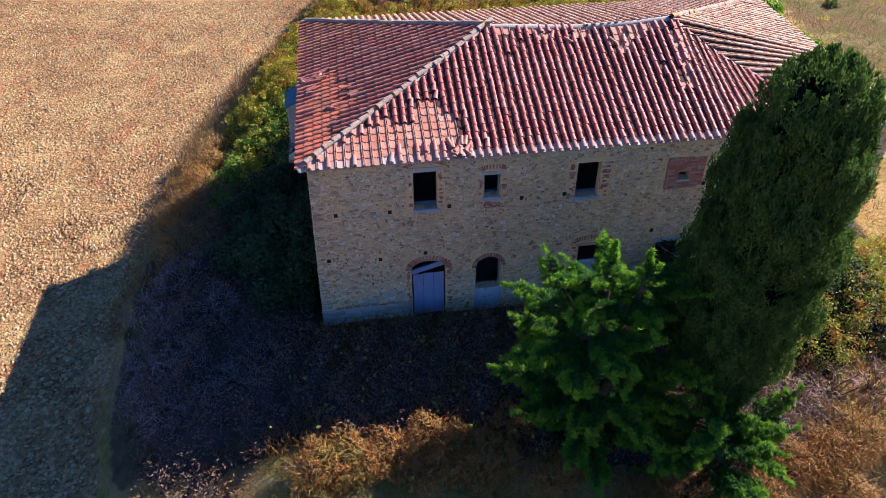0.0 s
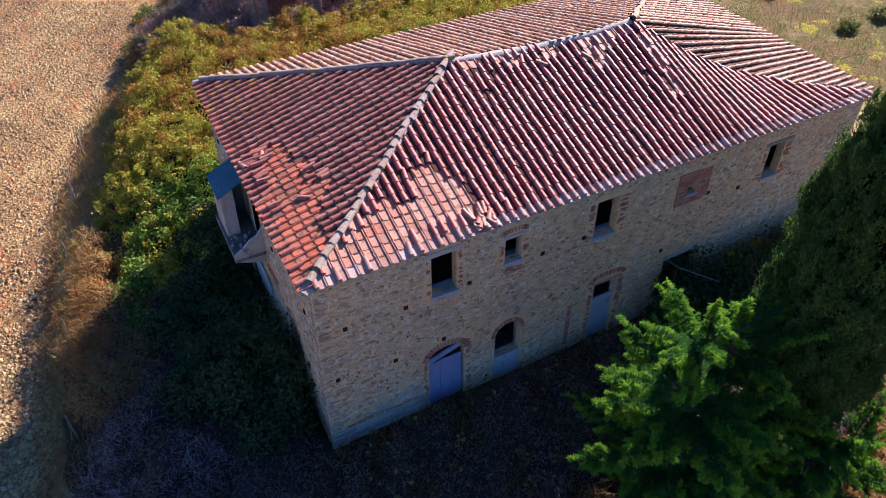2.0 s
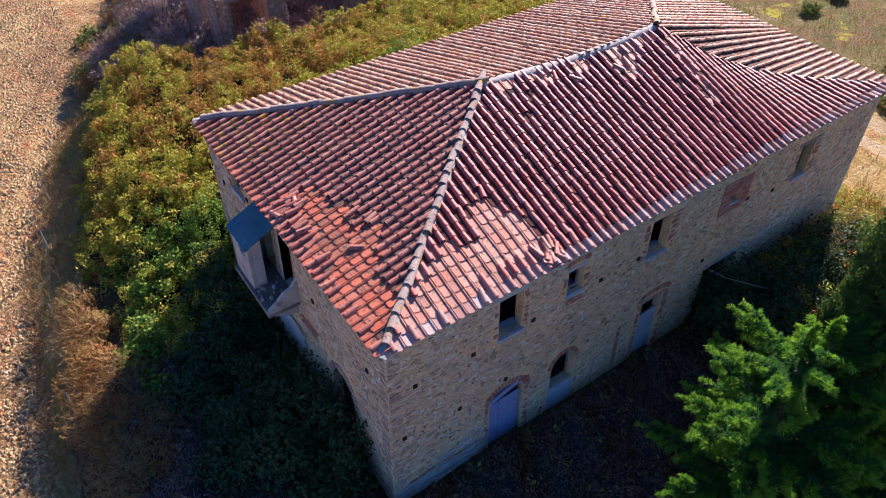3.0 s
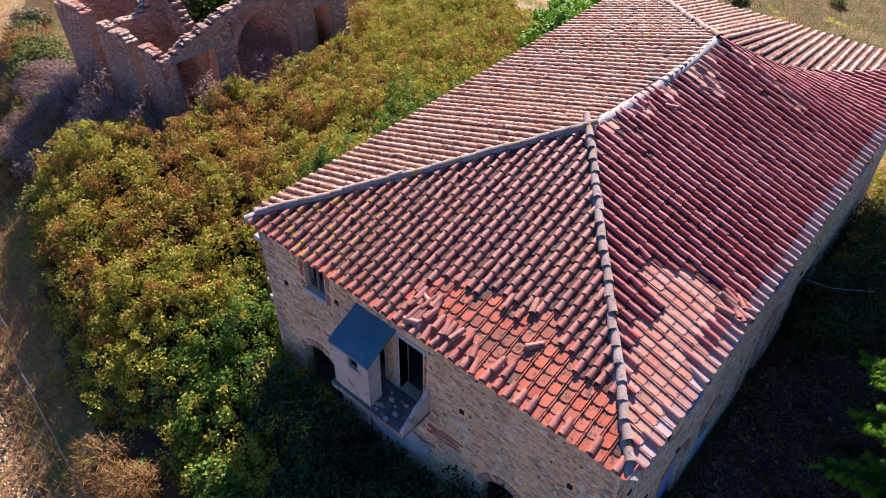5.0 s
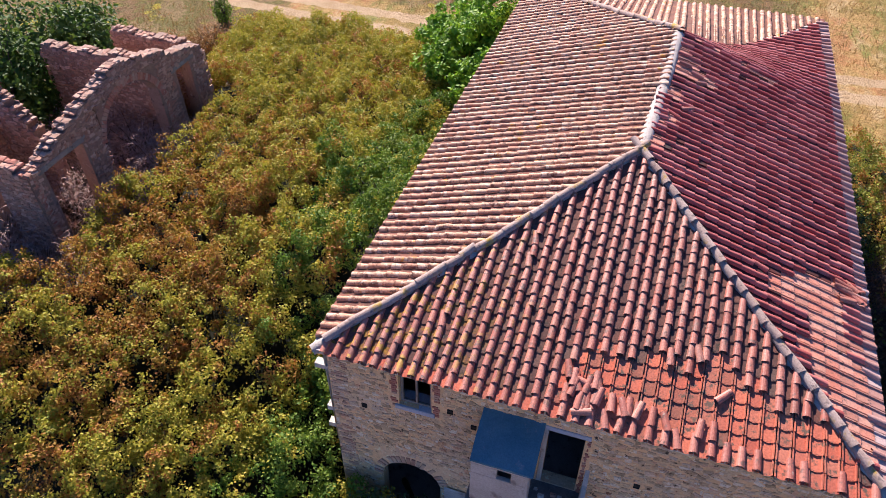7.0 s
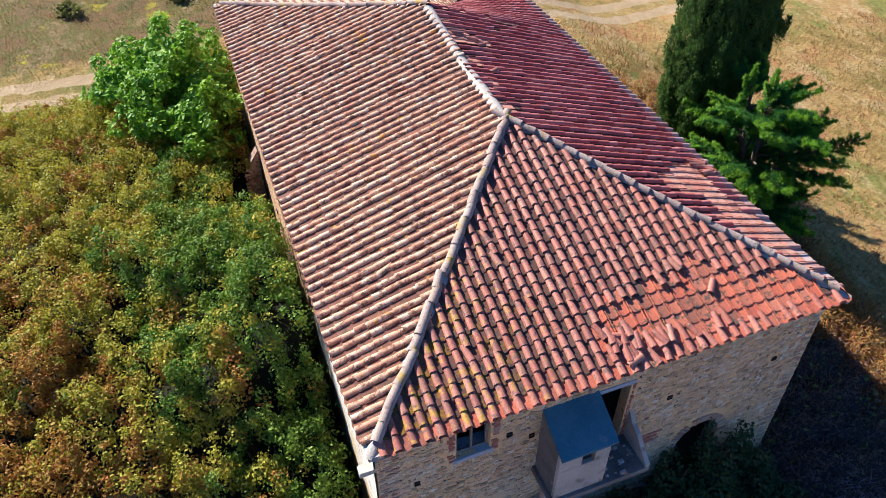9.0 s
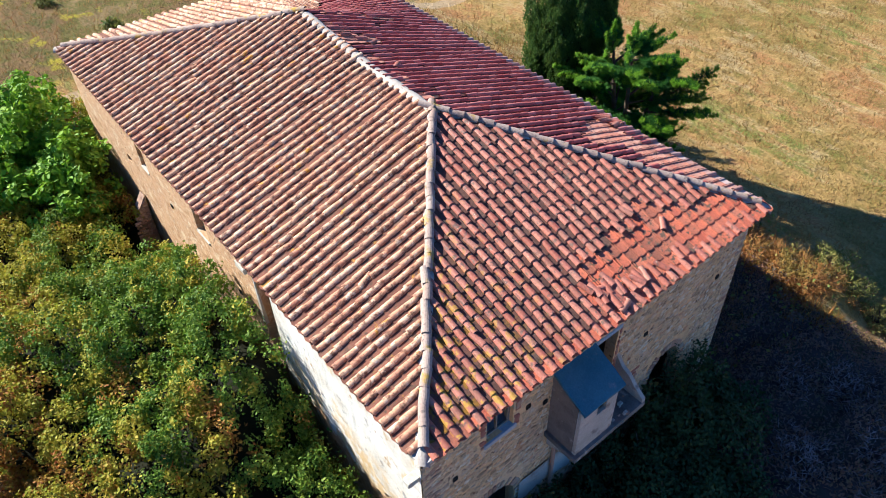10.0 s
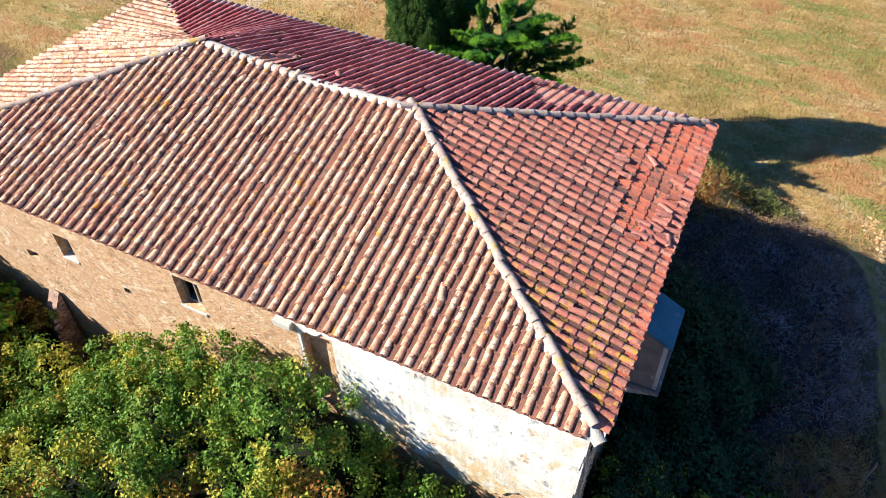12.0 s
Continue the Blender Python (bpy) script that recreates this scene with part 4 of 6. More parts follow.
casement(WEST, W["window"], WW, 0.1, 1)
slab("sill", WEST, 7.72, 8.58, 4.86, 4.98, -0.4, 0.05, cement, WW, rough=0.006)
slab("lintel", WEST, 7.7, 8.6, 5.95, 6.05, -0.3, 0.02, old_wood, WW)
slab("lintel", WEST, 4.62, 5.52, 5.5, 5.62, -0.3, 0.025, cement, WW)
slab("door_jamb", WEST, 5.42, 5.52, 3.72, 5.5, -0.3, 0.02, plaster_old, WW, "pale plastered jamb")

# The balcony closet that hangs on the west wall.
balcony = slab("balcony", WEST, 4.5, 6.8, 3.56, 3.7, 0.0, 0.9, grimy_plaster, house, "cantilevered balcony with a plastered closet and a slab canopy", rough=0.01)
slab("closet_front", WEST, 5.58, 6.72, 3.7, 4.66, 0.72, 0.82, plaster_old, balcony)
slab("closet_front", WEST, 5.58, 5.92, 4.66, 4.97, 0.72, 0.82, plaster_old, balcony)
slab("closet_front", WEST, 6.2, 6.72, 4.66, 4.97, 0.72, 0.82, plaster_old, balcony)
slab("closet_front", WEST, 5.58, 6.72, 4.97, 5.17, 0.72, 0.82, plaster_old, balcony)
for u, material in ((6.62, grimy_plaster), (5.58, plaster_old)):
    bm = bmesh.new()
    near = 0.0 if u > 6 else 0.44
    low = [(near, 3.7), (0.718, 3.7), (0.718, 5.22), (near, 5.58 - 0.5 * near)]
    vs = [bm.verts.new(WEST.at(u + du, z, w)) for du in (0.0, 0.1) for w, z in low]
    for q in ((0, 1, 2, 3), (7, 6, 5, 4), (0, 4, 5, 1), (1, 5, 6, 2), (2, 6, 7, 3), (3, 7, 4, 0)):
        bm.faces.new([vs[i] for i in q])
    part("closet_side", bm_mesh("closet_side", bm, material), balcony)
bm = bmesh.new()
for v in box(bm, (5.5, 5.6, -0.06), (6.72, 5.66, 0.9)):
    v.co = Vector(WEST.at(v.co.x, v.co.y - 0.5 * v.co.z, v.co.z))
bmesh.ops.subdivide_edges(bm, edges=bm.edges[:], cuts=4, use_grid_fill=True)
for v in bm.verts:
    v.co += Vector(rng.uniform(-0.007, 0.007, 3))
part("canopy", bm_mesh("canopy", bm, canopy_grey), balcony, "sloping grey slab canopy")
# The end parapet, broken on a slant from the wall down to the slab's lip.
bm = bmesh.new()
edge = [(0.0, 3.7), (0.88, 3.7), (0.88, 3.82), (0.62, 4.0), (0.4, 4.22), (0.2, 4.3), (0.0, 4.55)]
vs = [bm.verts.new(WEST.at(u + rng.uniform(-0.01, 0.01), z, w)) for u in (4.5, 4.6) for w, z in edge]
bm.faces.new(vs[:7])
bm.faces.new(vs[7:][::-1])
for k in range(7):
    bm.faces.new((vs[k], vs[(k + 1) % 7], vs[7 + (k + 1) % 7], vs[7 + k]))
part("parapet", bm_mesh("parapet", bm, plaster_old), balcony, "broken slanting end parapet")
for k in range(16):
    u, w, q = rng.uniform(4.68, 5.5), rng.uniform(0.15, 0.82), rng.uniform(0.03, 0.08)
    slab("rubble", WEST, u, u + q * 1.6, 3.7, 3.7 + q, w, w + q, worn_brick if k % 2 else plaster_old, balcony, "", 0.01, 0.01)
for u in (4.75, 5.7, 6.6):
    bm = bmesh.new()
    vs = [bm.verts.new(WEST.at(u + du, z, w)) for du in (-0.07, 0.07) for z, w in ((3.56, 0.0), (3.56, 0.75), (3.4, 0.75), (3.1, 0.0))]
    for q in ((0, 1, 2, 3), (7, 6, 5, 4), (0, 4, 5, 1), (1, 5, 6, 2), (2, 6, 7, 3), (3, 7, 4, 0)):
        bm.faces.new([vs[i] for i in q])
    part("bracket", bm_mesh("bracket", bm, plaster_old), balcony)
pipe = tube([(-0.16, 6.55, 3.5), (-0.17, 6.5, 2.2), (-0.2, 6.45, 0.4)], [0.05, 0.05, 0.055], 8)
part("drain_pipe", quick_mesh("drain_pipe", *pipe, red_brick, True), balcony, "clay soil pipe below the closet")

wire = tube([SOUTH.at(10.5, 3.02, 0.0), (11.0, -0.9, 2.75), (11.6, -1.9, 2.8)], [0.007, 0.007, 0.007], 5)
part("wire", quick_mesh("wire", *wire, cement), SW, "loose grey wire hanging from the wall")

# North side: plaster coat, niche, windows.
slab("sill", NORTH, 8.68, 9.42, 4.86, 4.95, -0.4, 0.03, pale_stone, NW, "pale stone sill", rough=0.006)
slab("sill", NORTH, 12.58, 13.12, 4.78, 4.85, -0.4, 0.02, pale_stone, NW, rough=0.006)
casement(NORTH, N["window_a"], NW, 0.18, 1)
casement(NORTH, N["window_b"], NW, 0.18, 1)
slab("niche_back", NORTH, 5.385, 6.045, 3.605, 5.815, -0.258, -0.2, ochre_mortar, NW, "ochre back of the niche")
slab("niche_jamb", NORTH, 6.052, 6.16, 4.2, 5.86, -0.3, 0.03, pale_stone, NW, "white plastered jamb", rough=0.01)
slab("corbel", NORTH, 6.2, 6.62, 5.86, 6.02, -0.1, 0.16, pale_stone, NW, "pale projecting stone", rough=0.015)


def plaster_coat(plane, u0, u1, z_top, lower, w, seed, material=plaster_white):
    """A thin coat of plaster with a ragged lower edge."""
    r = np.random.default_rng(seed)
    us = np.arange(u0, u1 + 0.001, 0.12)
    verts, faces = [], []
    for u in us:
        zl = lower(u) + r.uniform(-0.09, 0.09)
        for k in range(6):
            t = k / 5
            verts.append(plane.at(u, zl + (z_top - zl) * t, w + r.uniform(-0.006, 0.006)))
        verts.append(plane.at(u, zl - 0.01, -0.02))
    for i in range(len(us) - 1):
        a, b = i * 7, (i + 1) * 7
        faces += [(a + k, b + k, b + k + 1, a + k + 1) for k in range(5)] + [(a + 6, b + 6, b, a)]
    return quick_mesh("plaster_coat", verts, faces, material)


part("plaster_coat", plaster_coat(NORTH, 0.0, 5.3, 6.28, lambda u: 2.9 + 0.25 * math.sin(u * 2.1) + 0.12 * math.sin(u * 7) + 0.15 * max(0.0, u - 3.6), 0.05, 5), NW, "white lime plaster with a ragged lower edge")
part("plaster_coat", plaster_coat(NORTH, 5.3, 6.7, 6.28, lambda u: 5.9 + 0.05 * math.sin(u * 6), 0.03, 6), NW)

for z, out in ((5.45, 0.3), (4.0, 0.2), (3.35, 0.24)):
    slab("toothing_stone", NORTH, 0.02, 0.2, z, z + 0.13, 0.0, out, pale_stone, NW, "pale stone left standing out for a missing wall", rough=0.012)
part("plaster_coat", plaster_coat(WEST, 4.5, 7.55, 2.4, lambda u: 1.5 + 0.15 * math.sin(u * 3), 0.045, 15, plaster_old), WW, "pale stained plaster on the foot of the wall")

# Putlog holes: small recesses with dark rims, the shade of their depth painted near-black.
HOLES_S = [(0.7, 4.5), (2.33, 4.46), (4.16, 4.5), (6.42, 4.58), (3.39, 2.75), (1.94, 2.65), (0.36, 2.77), (7.78, 4.59), (12.32, 4.55), (10.93, 2.83), (13.6, 4.3)]
HOLES_N = [(11.2, 4.54), (11.2, 2.73), (1.9, 3.4), (7.3, 4.3), (6.7, 4.2), (7.8, 4.2)]
HOLES_W = [(9.3, 4.6), (3.6, 4.5), (0.9, 4.6), (6.9, 4.9), (7.4, 5.2)]
hole_shade = surface("hole_shadow_clay", [(0.3, (0.03, 0.025, 0.02)), (0.7, (0.05, 0.04, 0.03))], 3.0, bump=0)
for plane, holes, wall in ((SOUTH, HOLES_S, SW), (NORTH, HOLES_N, NW), (WEST, HOLES_W, WW)):
    for u, z in holes:
        bm = bmesh.new()
        s = 0.058
        vs = [bm.verts.new(plane.at(u + du, z + dz, w)) for w in (0.03, 0.004) for du, dz in ((-s, -s), (s, -s), (s, s), (-s, s))]
        bm.faces.new(vs[4:])
        for k in range(4):
            bm.faces.new((vs[k], vs[(k + 1) % 4], vs[4 + (k + 1) % 4], vs[4 + k]))
        me = bm_mesh("putlog_hole", bm, hole_shade)
        part("putlog_hole", me, wall)

# ---- plants ----
def leaf_stops(*cols):
    return [(k / (len(cols) - 1), c) for k, c in enumerate(cols)]


def foliage(name, broad, own, vary=0.5, scale=0.5, leaf=0.3, rough=0.65):
    return surface(name, [(0.34 + 0.32 * p, c) for p, c in leaf_stops(*broad)], scale, vary, leaf_stops(*own), rough=rough, bump=0, fine=0.4, grain=14.0, leaf=leaf)


bramble_leaf = foliage("bramble_leaves", ((0.152, 0.202, 0.019), (0.339, 0.336, 0.025), (0.47, 0.41, 0.034), (0.374, 0.347, 0.026), (0.550, 0.392, 0.039)),
                       ((0.152, 0.202, 0.018), (0.304, 0.336, 0.026), (0.468, 0.437, 0.035), (0.49, 0.42, 0.05), (0.491, 0.280, 0.042), (0.316, 0.347, 0.027)), 0.5, 1.3)
rust_leaf = foliage("rusty_bramble_leaves", ((0.421, 0.314, 0.032), (0.468, 0.224, 0.037), (0.339, 0.112, 0.032), (0.468, 0.302, 0.034), (0.234, 0.202, 0.021)),
                    ((0.328, 0.269, 0.027), (0.515, 0.358, 0.042), (0.445, 0.179, 0.037), (0.292, 0.090, 0.027), (0.421, 0.314, 0.036)), 0.5, 1.3)
lush_leaf = foliage("lush_leaves", ((0.056, 0.127, 0.012), (0.144, 0.244, 0.022), (0.299, 0.351, 0.034)), ((0.050, 0.117, 0.012), (0.144, 0.254, 0.023), (0.354, 0.409, 0.043)), 0.5, 1.4, rough=0.6)
tree_leaf = foliage("tree_leaves", ((0.04, 0.09, 0.014), (0.08, 0.15, 0.02), (0.14, 0.2, 0.03)), ((0.035, 0.08, 0.014), (0.08, 0.15, 0.02), (0.16, 0.22, 0.03)), 0.5, 1.0)
# Greens darkened to put the house's shade into the leaf colour.
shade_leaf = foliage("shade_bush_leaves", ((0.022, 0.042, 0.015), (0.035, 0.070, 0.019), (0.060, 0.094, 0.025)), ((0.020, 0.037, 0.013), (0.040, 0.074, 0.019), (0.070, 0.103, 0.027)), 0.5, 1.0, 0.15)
fig_leaf = foliage("fig_leaves", ((0.099, 0.223, 0.010), (0.224, 0.394, 0.017), (0.364, 0.524, 0.020)), ((0.084, 0.197, 0.010), (0.209, 0.394, 0.020), (0.392, 0.552, 0.027)), 0.55, 1.2, 0.3, 0.6)
cypress_leaf = foliage("cypress_scales", ((0.038, 0.084, 0.019), (0.076, 0.143, 0.023), (0.140, 0.214, 0.035)), ((0.032, 0.071, 0.019), (0.076, 0.143, 0.026), (0.178, 0.249, 0.035)), 0.5, 2.2, 0.35)
# Bright needles: sunlight on the branch tips, put into the colour.
lit_tip_leaf = foliage("conifer_lit_tips", ((0.129, 0.270, 0.022), (0.213, 0.401, 0.027), (0.313, 0.513, 0.032)), ((0.099, 0.228, 0.022), (0.213, 0.401, 0.027), (0.397, 0.599, 0.038)), 0.5, 2.0, 0.4)
conifer_leaf = foliage("conifer_needles", ((0.032, 0.105, 0.025), (0.062, 0.171, 0.029), (0.106, 0.247, 0.034)), ((0.032, 0.095, 0.025), (0.070, 0.190, 0.029), (0.140, 0.304, 0.041)), 0.5, 0.9, 0.35)
dry_stalk = foliage("dry_stalks", ((0.22, 0.13, 0.05), (0.34, 0.23, 0.08), (0.38, 0.18, 0.06), (0.22, 0.22, 0.05)), ((0.18, 0.1, 0.05), (0.38, 0.27, 0.1), (0.42, 0.18, 0.05), (0.32, 0.3, 0.09)), 0.5, 0.6, 0.25)
grey_twig = foliage("grey_dead_twigs", ((0.180, 0.134, 0.144), (0.284, 0.226, 0.237), (0.226, 0.150, 0.144)), ((0.150, 0.113, 0.119), (0.330, 0.270, 0.280), (0.256, 0.166, 0.152)), 0.5, 0.8, 0.05)
pink_twig = foliage("pinkish_dead_twigs", ((0.253, 0.168, 0.143), (0.391, 0.269, 0.231), (0.322, 0.179, 0.143)), ((0.207, 0.134, 0.121), (0.437, 0.314, 0.275), (0.345, 0.168, 0.121)), 0.5, 0.8, 0.05)
weed_leaf = foliage("weed_leaves", ((0.09, 0.14, 0.03), (0.2, 0.22, 0.04), (0.3, 0.24, 0.07)), ((0.08, 0.13, 0.03), (0.22, 0.24, 0.05), (0.32, 0.22, 0.07)), 0.5, 0.5)

DIAMOND = np.array([(0, 0, 0), (0.36, 0.45, 0.1), (0, 1, 0), (-0.36, 0.45, 0.1)])
QUAD = np.array([(0, 1, 2, 3)])


def unit(v):
    return v / np.maximum(np.linalg.norm(v, axis=-1, keepdims=True), 1e-9)


def leaves(points, facing, size, spread=0.7, shape=DIAMOND, narrow=1.0, grow=None, r=rng):
    """Leaf blades at points: facing gives their rough normal, grow their rough direction."""
    n = len(points)
    z = unit(facing + r.normal(0, spread, (n, 3)))
    g = r.normal(0, 1, (n, 3)) if grow is None else grow + r.normal(0, spread * 0.6, (n, 3))
    y = unit(g - (g * z).sum(-1, keepdims=True) * z)
    x = np.cross(y, z)
    s = size * r.uniform(0.65, 1.35, (n, 1))
    mats = np.zeros((n, 4, 4))
    mats[:, :3, 0], mats[:, :3, 1], mats[:, :3, 2], mats[:, :3, 3], mats[:, 3, 3] = x * s * narrow, y * s, z * s, points, 1
    return batch(shape, QUAD, mats)


def lumps(x, y, scale, seed):
    """A smooth bumpy field between -1 and 1, as a sum of waves."""
    r = np.random.default_rng(seed)
    out = np.zeros_like(x)
    for k in range(9):
        a, f = r.uniform(0, 2 * math.pi), r.uniform(0.6, 2.0) / scale
        out += np.sin((x * math.cos(a) + y * math.sin(a)) * f * 2 * math.pi + r.uniform(0, 6.3))
    return out / 4.0


CANOPY = [(0, 15.2, 2.1), (-3.8, 14.1, 1.2), (-4.9, 16.3, 0.6), (5.2, 17.8, 2.6), (7.8, 15, 3.2), (13.8, 16.7, 3.1), (10.7, 20.1, 2.5), (2.5, 23.2, 2.3), (7.5, 12.5, 3.8), (5.3, 10.7, 5.3), (6.7, 10.6, 5.1), (8.5, 10.7, 5.0), (10.3, 10.8, 4.0), (12.2, 10.8, 2.6), (15.2, 10.9, 2.6), (16.6, 11.0, 1.8), (14.9, 12.2, 2.6), (9.3, 13.6, 4.0), (3.1, 10.7, 2.7),
          (-2.3, 11.8, 1.5), (-3.9, 7.8, 1.0), (0.5, 11.8, 2.2), (11.3, 10.6, 2.4), (18, 16, 2.4), (21, 20, 1.6), (-1.5, 22, 1.6), (-2.0, 8.5, 1.5), (16, 21, 2.2), (24, 17, 0.9), (19, 25, 1.2), (24, 24, 0.8)]


def canopy_height(x, y):
    c = np.array(CANOPY)
    w = 1.0 / ((x[:, None] - c[:, 0]) ** 2 + (y[:, None] - c[:, 1]) ** 2 + 0.4) ** 1.5
    return (w * c[:, 2]).sum(1) / w.sum(1)


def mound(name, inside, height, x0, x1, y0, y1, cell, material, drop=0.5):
    """The dark body under a canopy of leaves, as a bumpy sheet in place of shaded twigs."""
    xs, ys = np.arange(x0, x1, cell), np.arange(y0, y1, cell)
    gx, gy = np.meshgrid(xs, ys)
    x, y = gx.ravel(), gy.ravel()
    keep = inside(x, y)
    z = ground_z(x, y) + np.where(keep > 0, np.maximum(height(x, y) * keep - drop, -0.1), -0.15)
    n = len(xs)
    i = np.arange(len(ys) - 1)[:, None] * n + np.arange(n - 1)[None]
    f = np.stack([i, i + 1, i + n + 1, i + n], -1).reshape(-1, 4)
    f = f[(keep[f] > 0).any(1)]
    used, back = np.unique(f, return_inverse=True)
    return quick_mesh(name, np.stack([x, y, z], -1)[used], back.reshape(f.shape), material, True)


# Near-black fill that paints the shade seen between leaves.
under = surface("foliage_gap_shade", [(0.3, (0.006, 0.008, 0.003)), (0.7, (0.016, 0.016, 0.006))], 2.0, rough=1.0, bump=0.0)


def bramble_inside(x, y):
    """0 outside the bramble thicket, up to 1 well inside."""
    edge = np.minimum.reduce([(x - field_edge(y) - 0.8 - 1.1 * smooth01((13.5 - y) / 2.0)) / 2.8, (24.0 - y + 0.25 * np.clip(4.5 - x, 0, 5) + 0.5 * np.clip(x - 14, 0, 6)) / 1.2, (25.0 - x) / 2.0, (y - 6.6 - 0.35 * np.sin(x)) / 1.2])
    house_gap = np.where((x > -0.25) & (x < LX + 0.3), (y - LY - 0.12) / 0.25, 1.0)
    gap = np.where((x > 3.2) & (x < 15.2) & (y > 21.3), 0.0, 1.0)
    pit = np.where((x > 12.2) & (x < 14.0) & (y < 11.3), 0.4, 1.0)
    return smooth01(np.minimum(edge, house_gap)) * gap * pit


def bramble_height(x, y):
    return canopy_height(x, y) + 0.26 * lumps(x, y, 2.6, 11) + 0.3 * lumps(x, y, 1.3, 12)


def scatter(inside, height, x0, x1, y0, y1, density, r):
    n = int((x1 - x0) * (y1 - y0) * density)
    x, y = r.uniform(x0, x1, n), r.uniform(y0, y1, n)
    k = inside(x, y)
    ok = k > r.uniform(0.02, 0.4, n)
    x, y, k = x[ok], y[ok], k[ok]
    return x, y, ground_z(x, y) + height(x, y) * k


r = np.random.default_rng(21)
x, y, z = scatter(bramble_inside, bramble_height, -6, 25, 6.5, 27, 17, r)
e = 0.15
slope = np.stack([-(bramble_height(x + e, y) - bramble_height(x - e, y)) / (2 * e), -(bramble_height(x, y + e) - bramble_height(x, y - e)) / (2 * e), np.ones_like(x)], -1)
steep = np.hypot(slope[:, 0], slope[:, 1])
again = np.repeat(np.arange(len(x)), np.clip((steep - 0.3) * 2.6, 0, 7).astype(int) + 1)
drop = np.r_[0, (again[1:] == again[:-1]) * 1.0] * r.uniform(0.05, 0.5, len(again)) * np.clip(steep[again], 0.5, 4.0)
x, y, z, slope = x[again], y[again], z[again] - drop, slope[again]
p = np.stack([x, y, z + r.normal(-0.12, 0.2, len(x))], -1)
rusty = lumps(x, y, 2.4, 8) + 0.7 * lumps(x, y, 0.9, 9) + 1.5 * np.exp(-((x - 4.5) / 7.5) ** 2 - ((y - 18.0) / 4.8) ** 2) - 0.9 * np.exp(-((x + 2.0) / 3.5) ** 2 - ((y - 10.5) / 3.5) ** 2) - 0.8 * np.exp(-((x - 9.0) / 6.0) ** 2 - ((y - 12.5) / 3.0) ** 2) + r.normal(0, 0.5, len(x)) > 0.85
lush = (((x - 6.2) / 3.9) ** 2 + ((y - 10.6) / 1.7) ** 2 + 0.6 * lumps(x, y, 1.6, 5) < 1.0) | (((x - 0.6) / 2.2) ** 2 + ((y - 11.0) / 1.2) ** 2 + 0.5 * lumps(x, y, 1.2, 7) < 1.0)
lush |= ((x - 9.5) / 6.5) ** 2 + ((y - 12.2) / 2.6) ** 2 + 0.9 * lumps(x, y, 1.5, 6) < 0.6
lush |= ((x + 2.0) / 2.4) ** 2 + ((y - 10.8) / 2.2) ** 2 + 0.8 * lumps(x, y, 1.3, 14) < 0.6
lush &= r.random(len(x)) > 0.12
p[rusty, 2] -= 0.07
thicket = thing("bramble_thicket", "dense bramble thicket in green, yellow and rust brown", "bramble", kind="stuff")
# No separate stems: a sheet coloured as the shade behind the leaves.
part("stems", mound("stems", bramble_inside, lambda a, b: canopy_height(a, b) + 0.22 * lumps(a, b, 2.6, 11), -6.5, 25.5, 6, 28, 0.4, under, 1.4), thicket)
clump = r.uniform(0.1, 0.34, (len(x), 1))
for name, pick, material, size in (("bramble_leaves", ~lush & ~rusty, bramble_leaf, 0.084), ("rusty_leaves", ~lush & rusty, rust_leaf, 0.08), ("ivy_leaves", lush, lush_leaf, 0.08)):
    chunks = []
    for _ in range(52 if name == "ivy_leaves" else 40):
        d = unit(r.normal(0, 1, (pick.sum(), 3)) + 0.9 * unit(slope[pick]))
        chunks.append(leaves(p[pick] + d * clump[pick] * r.uniform(0.5, 1.15, (len(d), 1)) * (1, 1, 0.8), d, size, 0.5, r=r))
    part(name, quick_mesh(name, *gather(chunks), material), thicket)


def tree_skeleton(base, tips, radius, seed, bend=0.3):
    """Limbs from a base to several tips."""
    r = np.random.default_rng(seed)
    base = np.array(base, float)
    out = []
    for tip in tips:
        tip = np.array(tip, float)
        mid = (base + tip) / 2 + r.normal(0, bend, 3) * (1, 1, 0.3)
        out.append(tube([base, (base + mid) / 2 + r.normal(0, 0.05, 3), mid, (mid + tip) / 2, tip], [radius, radius * 0.8, radius * 0.55, radius * 0.35, 0.01]))
    return gather(out)


# A lower thicket at the south-east corner.
def se_inside(x, y):
    edge = np.minimum.reduce([(x - 12.6 - 0.5 * np.sin(y)) / 1.2, (22.0 - x) / 1.5, (y + 4.6 + 0.4 * np.sin(x * 1.7)) / 0.8, (1.4 - y) / 1.5])
    gap = np.where((x < LX + 0.4), (-0.25 - y) / 0.3, 1.0)
    return smooth01(np.minimum(edge, gap))


def se_height(x, y):
    return 1.0 + 0.9 * smooth01((y + 4.0) / 3.0) * smooth01((19.5 - x) / 2.0) + 0.22 * lumps(x, y, 2.2, 15) + 0.18 * lumps(x, y, 0.8, 16)


corner_leaf = foliage("corner_bramble_leaves", ((0.125, 0.189, 0.022), (0.275, 0.319, 0.031), (0.250, 0.174, 0.044), (0.425, 0.450, 0.039), (0.188, 0.246, 0.024), (0.275, 0.116, 0.033)), ((0.088, 0.145, 0.022), (0.225, 0.290, 0.028), (0.450, 0.478, 0.050), (0.300, 0.131, 0.033)), 0.5, 0.45)
x, y, z = scatter(se_inside, se_height, 12.4, 23, -5.6, 5, 42, r)
p = np.stack([x, y, z + r.normal(-0.1, 0.12, len(x))], -1)
turned = lumps(x, y, 1.2, 19) + r.normal(0, 0.5, len(x)) > 0.3
